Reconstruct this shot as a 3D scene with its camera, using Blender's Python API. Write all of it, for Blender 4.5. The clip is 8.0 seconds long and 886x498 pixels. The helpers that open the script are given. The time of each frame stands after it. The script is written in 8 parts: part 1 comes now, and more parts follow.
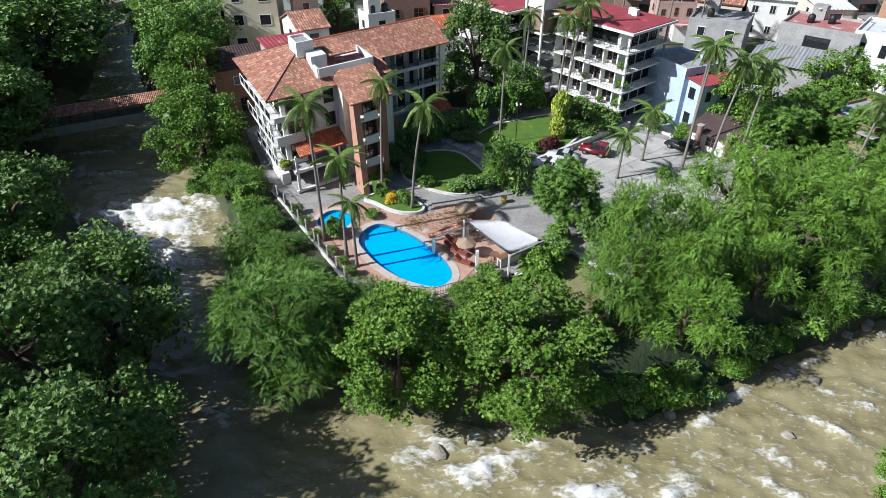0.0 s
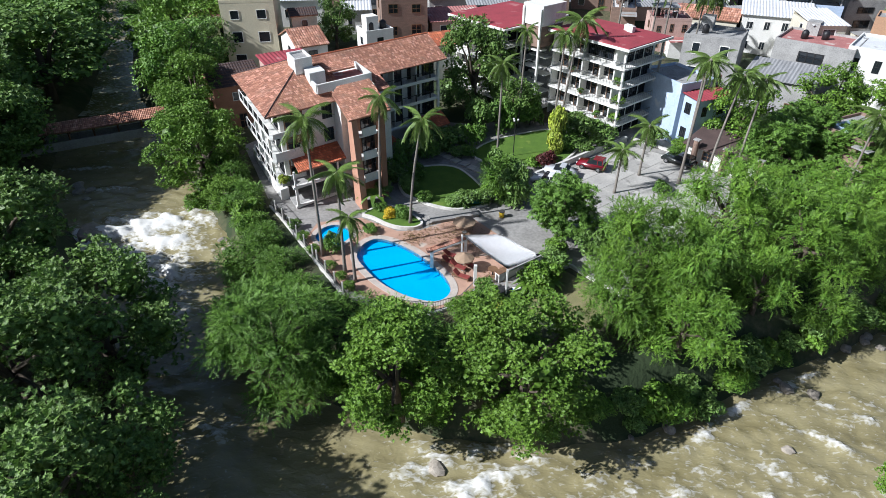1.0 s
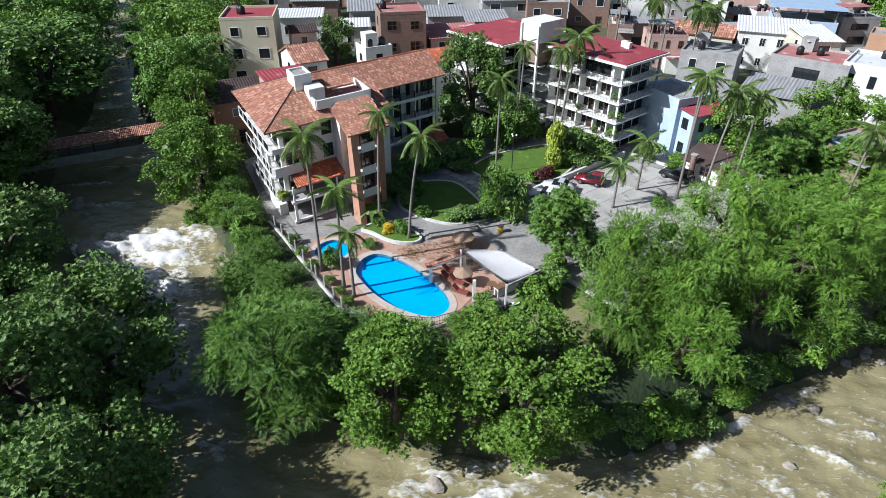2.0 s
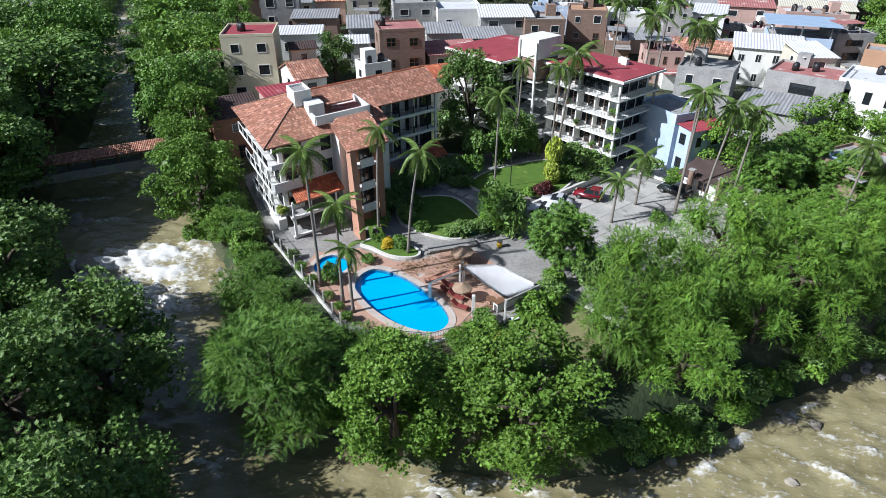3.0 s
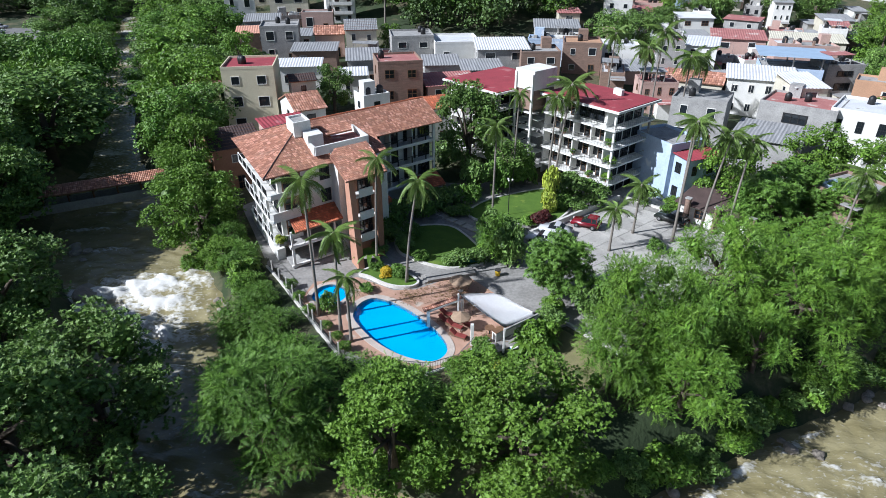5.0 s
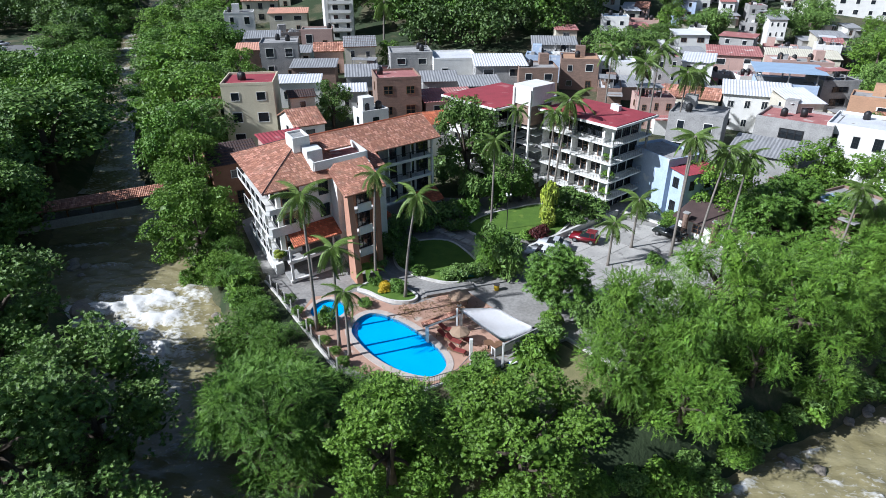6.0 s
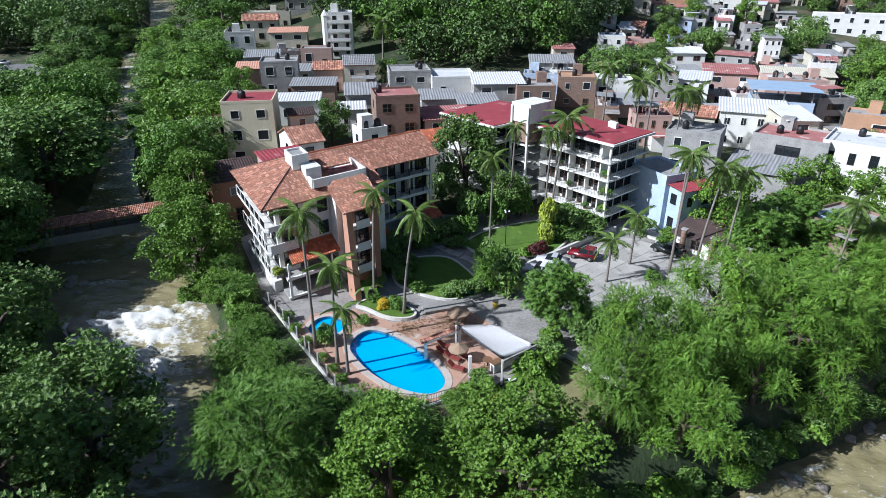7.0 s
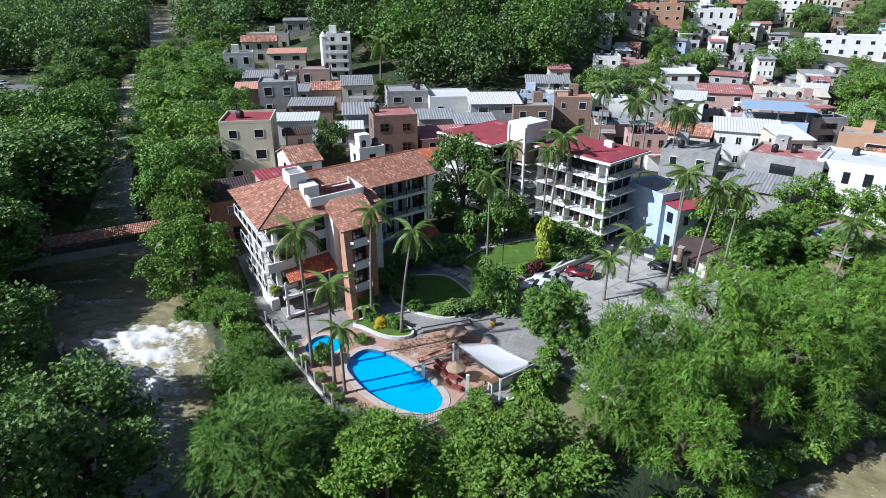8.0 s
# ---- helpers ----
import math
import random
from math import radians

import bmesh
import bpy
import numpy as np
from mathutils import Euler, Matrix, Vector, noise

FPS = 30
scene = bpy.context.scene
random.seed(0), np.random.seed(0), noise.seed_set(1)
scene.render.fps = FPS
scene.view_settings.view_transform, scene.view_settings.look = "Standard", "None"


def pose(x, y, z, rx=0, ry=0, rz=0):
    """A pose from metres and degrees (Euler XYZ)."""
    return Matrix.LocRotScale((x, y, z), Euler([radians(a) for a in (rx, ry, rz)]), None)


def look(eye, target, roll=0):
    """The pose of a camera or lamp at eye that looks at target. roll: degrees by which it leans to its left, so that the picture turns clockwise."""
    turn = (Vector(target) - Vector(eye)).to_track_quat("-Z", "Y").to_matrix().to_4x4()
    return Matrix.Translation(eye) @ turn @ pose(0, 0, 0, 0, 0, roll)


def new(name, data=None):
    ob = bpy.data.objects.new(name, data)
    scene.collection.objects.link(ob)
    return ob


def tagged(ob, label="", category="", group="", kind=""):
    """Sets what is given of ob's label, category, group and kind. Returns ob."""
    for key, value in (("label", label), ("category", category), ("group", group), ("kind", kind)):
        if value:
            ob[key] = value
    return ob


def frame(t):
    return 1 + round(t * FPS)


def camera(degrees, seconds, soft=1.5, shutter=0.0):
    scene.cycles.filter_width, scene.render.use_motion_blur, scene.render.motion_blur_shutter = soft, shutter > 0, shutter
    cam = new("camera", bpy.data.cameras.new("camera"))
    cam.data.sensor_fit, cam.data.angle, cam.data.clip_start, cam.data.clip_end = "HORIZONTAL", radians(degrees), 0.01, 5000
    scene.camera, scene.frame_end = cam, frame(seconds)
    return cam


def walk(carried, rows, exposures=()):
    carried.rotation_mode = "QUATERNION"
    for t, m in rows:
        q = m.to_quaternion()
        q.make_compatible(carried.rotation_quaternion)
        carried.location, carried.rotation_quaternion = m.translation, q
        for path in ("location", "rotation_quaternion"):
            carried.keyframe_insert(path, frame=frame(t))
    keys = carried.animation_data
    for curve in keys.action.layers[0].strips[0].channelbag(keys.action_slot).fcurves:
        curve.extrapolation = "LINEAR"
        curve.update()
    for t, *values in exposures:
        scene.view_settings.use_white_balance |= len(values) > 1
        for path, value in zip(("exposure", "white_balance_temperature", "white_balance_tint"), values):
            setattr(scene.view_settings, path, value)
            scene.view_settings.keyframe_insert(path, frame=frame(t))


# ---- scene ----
# The camera hovers at drone height and tilts up; it hardly drifts.
cam = camera(71.5, 8.0, soft=0.5)
EYE = 36.0
# seconds, x, y, z from the first stand, yaw, pitch, roll
ROWS = [
    (0.0, 0.01, 0.050, -0.23, 0.552, -35.051, 0.180),
    (0.5, 0.01, 0.035, -0.20, 0.460, -34.390, 0.152),
    (1.0, 0.02, 0.015, -0.18, 0.360, -33.700, 0.135),
    (1.5, 0.02, 0.020, -0.14, 0.300, -33.035, 0.110),
    (3.0, -0.01, 0.020, -0.05, 0.113, -31.006, 0.090),
    (3.5, -0.02, 0.015, -0.03, 0.072, -30.325, 0.054),
    (4.0, -0.02, 0.005, 0.00, 0.040, -29.665, 0.020),
    (4.5, -0.02, -0.015, -0.01, -0.008, -28.995, 0.000),
    (6.0, -0.03, -0.085, -0.04, -0.225, -26.913, -0.025),
    (6.5, -0.02, -0.110, -0.04, -0.275, -26.170, -0.040),
    (7.0, 0.00, -0.130, -0.04, -0.340, -25.345, -0.065),
    (7.5, 0.02, -0.160, -0.05, -0.460, -24.480, -0.062),
    (8.0, 0.02, -0.200, -0.06, -0.594, -23.587, -0.055),
]
walk(cam, [(t, pose(x, y, EYE + z) @ look((0, 0, 0), (-math.sin(radians(yaw)) * math.cos(radians(pitch)), math.cos(radians(yaw)) * math.cos(radians(pitch)), math.sin(radians(pitch))), roll)) for t, x, y, z, yaw, pitch, roll in ROWS],
     exposures=[(0.0, 0.42, 5750, 11.0), (8.0, 0.36, 5500, 12.0)])

# ---- world, sun ----
SUN_EL, SUN_AZ = 37.5, 198.0  # elevation; direction towards the sun, counter-clockwise from +x
world = bpy.data.worlds.new("sky")
scene.world = world
world.use_nodes = True
wn = world.node_tree.nodes
sky = wn.new("ShaderNodeTexSky")
sky.sky_type, sky.sun_disc = "NISHITA", False
sky.sun_elevation, sky.sun_rotation = radians(SUN_EL), radians(90 - SUN_AZ)
sky.air_density, sky.dust_density = 1.0, 1.5
world.node_tree.links.new(sky.outputs[0], wn["Background"].inputs[0])
wn["Background"].inputs[1].default_value = 0.052
sun = new("sun", bpy.data.lights.new("sun", "SUN"))
sun.data.energy, sun.data.angle, sun.data.color = 5.0, radians(0.6), (1.0, 0.965, 0.90)
sun_way = Vector((math.cos(radians(SUN_AZ)) * math.cos(radians(SUN_EL)), math.sin(radians(SUN_AZ)) * math.cos(radians(SUN_EL)), math.sin(radians(SUN_EL))))
sun.matrix_world = Matrix.Translation((0, 0, 120)) @ sun_way.to_track_quat("Z", "Y").to_matrix().to_4x4()


# ---- materials ----
def mat(name, col, col2=None, rough=0.8, scale=1.0, bump=0.15, metal=0.0, spots=None, per_object=0.0, per_island=0.0, stretch=(1, 1, 1), fine=9.0, bump_scale=None, bump_dist=0.05):
    """A surface with two scales of mottling, fine relief and, where asked, differences from piece to piece."""
    m = bpy.data.materials.new(name)
    m.use_nodes = True
    n, l = m.node_tree.nodes, m.node_tree.links
    b = n["Principled BSDF"]
    tc, mp = n.new("ShaderNodeTexCoord"), n.new("ShaderNodeMapping")
    mp.inputs["Scale"].default_value = stretch
    l.new(tc.outputs["Object"], mp.inputs[0])
    big, small = n.new("ShaderNodeTexNoise"), n.new("ShaderNodeTexNoise")
    for t, s, d in ((big, scale, 4), (small, scale * fine, 5)):
        t.inputs["Scale"].default_value, t.inputs["Detail"].default_value = s, d
        l.new(mp.outputs[0], t.inputs["Vector"])
    add = n.new("ShaderNodeMath")
    add.operation = "MULTIPLY_ADD"
    add.inputs[1].default_value = 0.5
    l.new(small.outputs[0], add.inputs[0])
    half = n.new("ShaderNodeMath")
    half.operation = "MULTIPLY"
    half.inputs[1].default_value = 0.5
    l.new(big.outputs[0], half.inputs[0])
    l.new(half.outputs[0], add.inputs[2])
    ramp = n.new("ShaderNodeValToRGB")
    ramp.color_ramp.elements[0].position, ramp.color_ramp.elements[1].position = 0.36, 0.64
    c2 = col2 or tuple(c * 0.68 for c in col)
    ramp.color_ramp.elements[0].color, ramp.color_ramp.elements[1].color = (*c2, 1), (*col, 1)
    l.new(add.outputs[0], ramp.inputs[0])
    out = ramp.outputs[0]
    if spots:
        sp = n.new("ShaderNodeTexNoise")
        sp.inputs["Scale"].default_value, sp.inputs["Detail"].default_value = spots[1], 6
        l.new(mp.outputs[0], sp.inputs["Vector"])
        sr = n.new("ShaderNodeValToRGB")
        sr.color_ramp.elements[0].position, sr.color_ramp.elements[1].position = spots[2], spots[2] + 0.07
        l.new(sp.outputs[0], sr.inputs[0])
        mx = n.new("ShaderNodeMixRGB")
        l.new(sr.outputs[0], mx.inputs[0])
        l.new(out, mx.inputs[1])
        mx.inputs[2].default_value = (*spots[0], 1)
        out = mx.outputs[0]
    for amount, node, sock in ((per_object, "ShaderNodeObjectInfo", "Random"), (per_island, "ShaderNodeNewGeometry", "Random Per Island")):
        if amount:
            src, hsv, rng = n.new(node), n.new("ShaderNodeHueSaturation"), n.new("ShaderNodeMapRange")
            rng.inputs[3].default_value, rng.inputs[4].default_value = 1 - amount, 1 + amount
            l.new(src.outputs[sock], rng.inputs[0])
            l.new(rng.outputs[0], hsv.inputs["Value"])
            l.new(out, hsv.inputs["Color"])
            out = hsv.outputs[0]
    l.new(out, b.inputs["Base Color"])
    b.inputs["Roughness"].default_value, b.inputs["Metallic"].default_value = rough, metal
    if bump:
        bp, bt = n.new("ShaderNodeBump"), n.new("ShaderNodeTexNoise")
        bt.inputs["Scale"].default_value, bt.inputs["Detail"].default_value = bump_scale or scale * fine, 6
        l.new(mp.outputs[0], bt.inputs["Vector"])
        bp.inputs["Strength"].default_value, bp.inputs["Distance"].default_value = bump, bump_dist
        l.new(bt.outputs[0], bp.inputs["Height"])
        l.new(bp.outputs[0], b.inputs["Normal"])
    return m


def leaf_mat(name, col, col2, through_col, spread=0.5):
    """Foliage: leaf by leaf and patch by patch differences, a soft sheen and light that passes through."""
    m = mat(name, col, col2, rough=0.52, scale=0.35, bump=0, per_island=spread, per_object=0.12)
    n, l = m.node_tree.nodes, m.node_tree.links
    b = n["Principled BSDF"]
    b.inputs["Specular IOR Level"].default_value = 0.38
    tr, mix = n.new("ShaderNodeBsdfTranslucent"), n.new("ShaderNodeMixShader")
    tr.inputs[0].default_value = (*through_col, 1)
    mix.inputs[0].default_value = 0.09
    l.new(b.outputs[0], mix.inputs[1])
    l.new(tr.outputs[0], mix.inputs[2])
    l.new(mix.outputs[0], n["Material Output"].inputs[0])
    return m


def glass_mat(name, col, rough=0.06):
    m = bpy.data.materials.new(name)
    m.use_nodes = True
    b = m.node_tree.nodes["Principled BSDF"]
    b.inputs["Base Color"].default_value, b.inputs["Roughness"].default_value = (*col, 1), rough
    b.inputs["Specular IOR Level"].default_value = 0.8
    return m


def water_film(name, tint):
    """Clear pool water: it tints what lies under it and mirrors the sky at a slant."""
    m = bpy.data.materials.new(name)
    m.use_nodes = True
    n, l = m.node_tree.nodes, m.node_tree.links
    n.remove(n["Principled BSDF"])
    t, g, mix, fr, bp, ns = (n.new("ShaderNode" + k) for k in ("BsdfTransparent", "BsdfGlossy", "MixShader", "Fresnel", "Bump", "TexNoise"))
    t.inputs[0].default_value, g.inputs["Roughness"].default_value, fr.inputs[0].default_value = (*tint, 1), 0.04, 1.33
    ns.inputs["Scale"].default_value = 2.2
    tc = n.new("ShaderNodeTexCoord")
    l.new(tc.outputs["Object"], ns.inputs["Vector"])
    bp.inputs["Strength"].default_value, bp.inputs["Distance"].default_value = 0.25, 0.05
    l.new(ns.outputs[0], bp.inputs["Height"])
    l.new(bp.outputs[0], g.inputs["Normal"])
    l.new(fr.outputs[0], mix.inputs[0])
    l.new(t.outputs[0], mix.inputs[1])
    l.new(g.outputs[0], mix.inputs[2])
    l.new(mix.outputs[0], n["Material Output"].inputs[0])
    return m


def tile_mat(name, col, col2, moss):
    """Old clay roof tiles: each one fired a little differently; UV runs in tiles (across, up the slope)."""
    m = bpy.data.materials.new(name)
    m.use_nodes = True
    n, l = m.node_tree.nodes, m.node_tree.links
    b = n["Principled BSDF"]
    uv = n.new("ShaderNodeUVMap")
    fl = n.new("ShaderNodeVectorMath")
    fl.operation = "FLOOR"
    l.new(uv.outputs[0], fl.inputs[0])
    wn_ = n.new("ShaderNodeTexWhiteNoise")
    wn_.noise_dimensions = "2D"
    l.new(fl.outputs[0], wn_.inputs["Vector"])
    ramp = n.new("ShaderNodeValToRGB")
    e = ramp.color_ramp.elements
    e[0].color, e[1].color = (*col2, 1), (*col, 1)
    e[0].position, e[1].position = 0.05, 0.75
    x = e.new(1.0)
    x.color = (min(1, col[0] * 1.35), col[1] * 1.55, col[2] * 1.8, 1)
    l.new(wn_.outputs["Value"], ramp.inputs[0])
    tc, st = n.new("ShaderNodeTexCoord"), n.new("ShaderNodeTexNoise")
    st.inputs["Scale"].default_value, st.inputs["Detail"].default_value = 0.9, 6
    l.new(tc.outputs["Object"], st.inputs["Vector"])
    sr = n.new("ShaderNodeValToRGB")
    sr.color_ramp.elements[0].position, sr.color_ramp.elements[1].position = 0.5, 0.72
    sr.color_ramp.elements[1].color = (0.6, 0.6, 0.6, 1)
    l.new(st.outputs[0], sr.inputs[0])
    mx = n.new("ShaderNodeMixRGB")
    l.new(sr.outputs[0], mx.inputs[0])
    l.new(ramp.outputs[0], mx.inputs[1])
    mx.inputs[2].default_value = (*moss, 1)
    l.new(mx.outputs[0], b.inputs["Base Color"])
    b.inputs["Roughness"].default_value = 0.85
    return m


def river_mat():
    """Silt-brown river: smooth tongues between ripples, white where the mesh is marked as broken water."""
    m = bpy.data.materials.new("river_water")
    m.use_nodes = True
    n, l = m.node_tree.nodes, m.node_tree.links
    b = n["Principled BSDF"]
    tc, mp = n.new("ShaderNodeTexCoord"), n.new("ShaderNodeMapping")
    mp.inputs["Rotation"].default_value, mp.inputs["Scale"].default_value = (0, 0, radians(35)), (0.75, 1.25, 1)
    l.new(tc.outputs["Object"], mp.inputs[0])
    a, c, d = (n.new("ShaderNodeTexNoise") for _ in range(3))
    for t, s, k in ((a, 0.35, 5), (c, 2.4, 6), (d, 1.1, 3)):
        t.inputs["Scale"].default_value, t.inputs["Detail"].default_value = s, k
        t.inputs["Distortion"].default_value = 0.5
        l.new(mp.outputs[0], t.inputs["Vector"])
    ramp = n.new("ShaderNodeValToRGB")
    ramp.color_ramp.elements[0].position, ramp.color_ramp.elements[1].position = 0.3, 0.7
    ramp.color_ramp.elements[0].color, ramp.color_ramp.elements[1].color = (0.215, 0.185, 0.09, 1), (0.315, 0.277, 0.15, 1)
    l.new(a.outputs[0], ramp.inputs[0])
    at = n.new("ShaderNodeAttribute")
    at.attribute_name = "foam"
    # strands of foam: the mark plus a grainy noise, cut sharply
    sm = n.new("ShaderNodeMath")
    sm.operation = "MULTIPLY_ADD"
    sm.inputs[1].default_value = 0.68
    l.new(at.outputs["Fac"], sm.inputs[0])
    l.new(c.outputs[0], sm.inputs[2])
    fr = n.new("ShaderNodeValToRGB")
    fr.color_ramp.elements[0].position, fr.color_ramp.elements[1].position = 0.63, 1.0
    l.new(sm.outputs[0], fr.inputs[0])
    mx = n.new("ShaderNodeMixRGB")
    l.new(fr.outputs[0], mx.inputs[0])
    l.new(ramp.outputs[0], mx.inputs[1])
    mx.inputs[2].default_value = (0.72, 0.71, 0.67, 1)
    l.new(mx.outputs[0], b.inputs["Base Color"])
    rr = n.new("ShaderNodeMapRange")
    rr.inputs[3].default_value, rr.inputs[4].default_value = 0.16, 0.8
    l.new(fr.outputs[0], rr.inputs[0])
    l.new(rr.outputs[0], b.inputs["Roughness"])
    bp, bp2 = n.new("ShaderNodeBump"), n.new("ShaderNodeBump")
    bp.inputs["Strength"].default_value, bp.inputs["Distance"].default_value = 0.3, 0.12
    bp2.inputs["Strength"].default_value, bp2.inputs["Distance"].default_value = 0.35, 0.3
    l.new(c.outputs[0], bp.inputs["Height"])
    l.new(d.outputs[0], bp2.inputs["Height"])
    l.new(bp2.outputs[0], bp.inputs["Normal"])
    l.new(bp.outputs[0], b.inputs["Normal"])
    return m


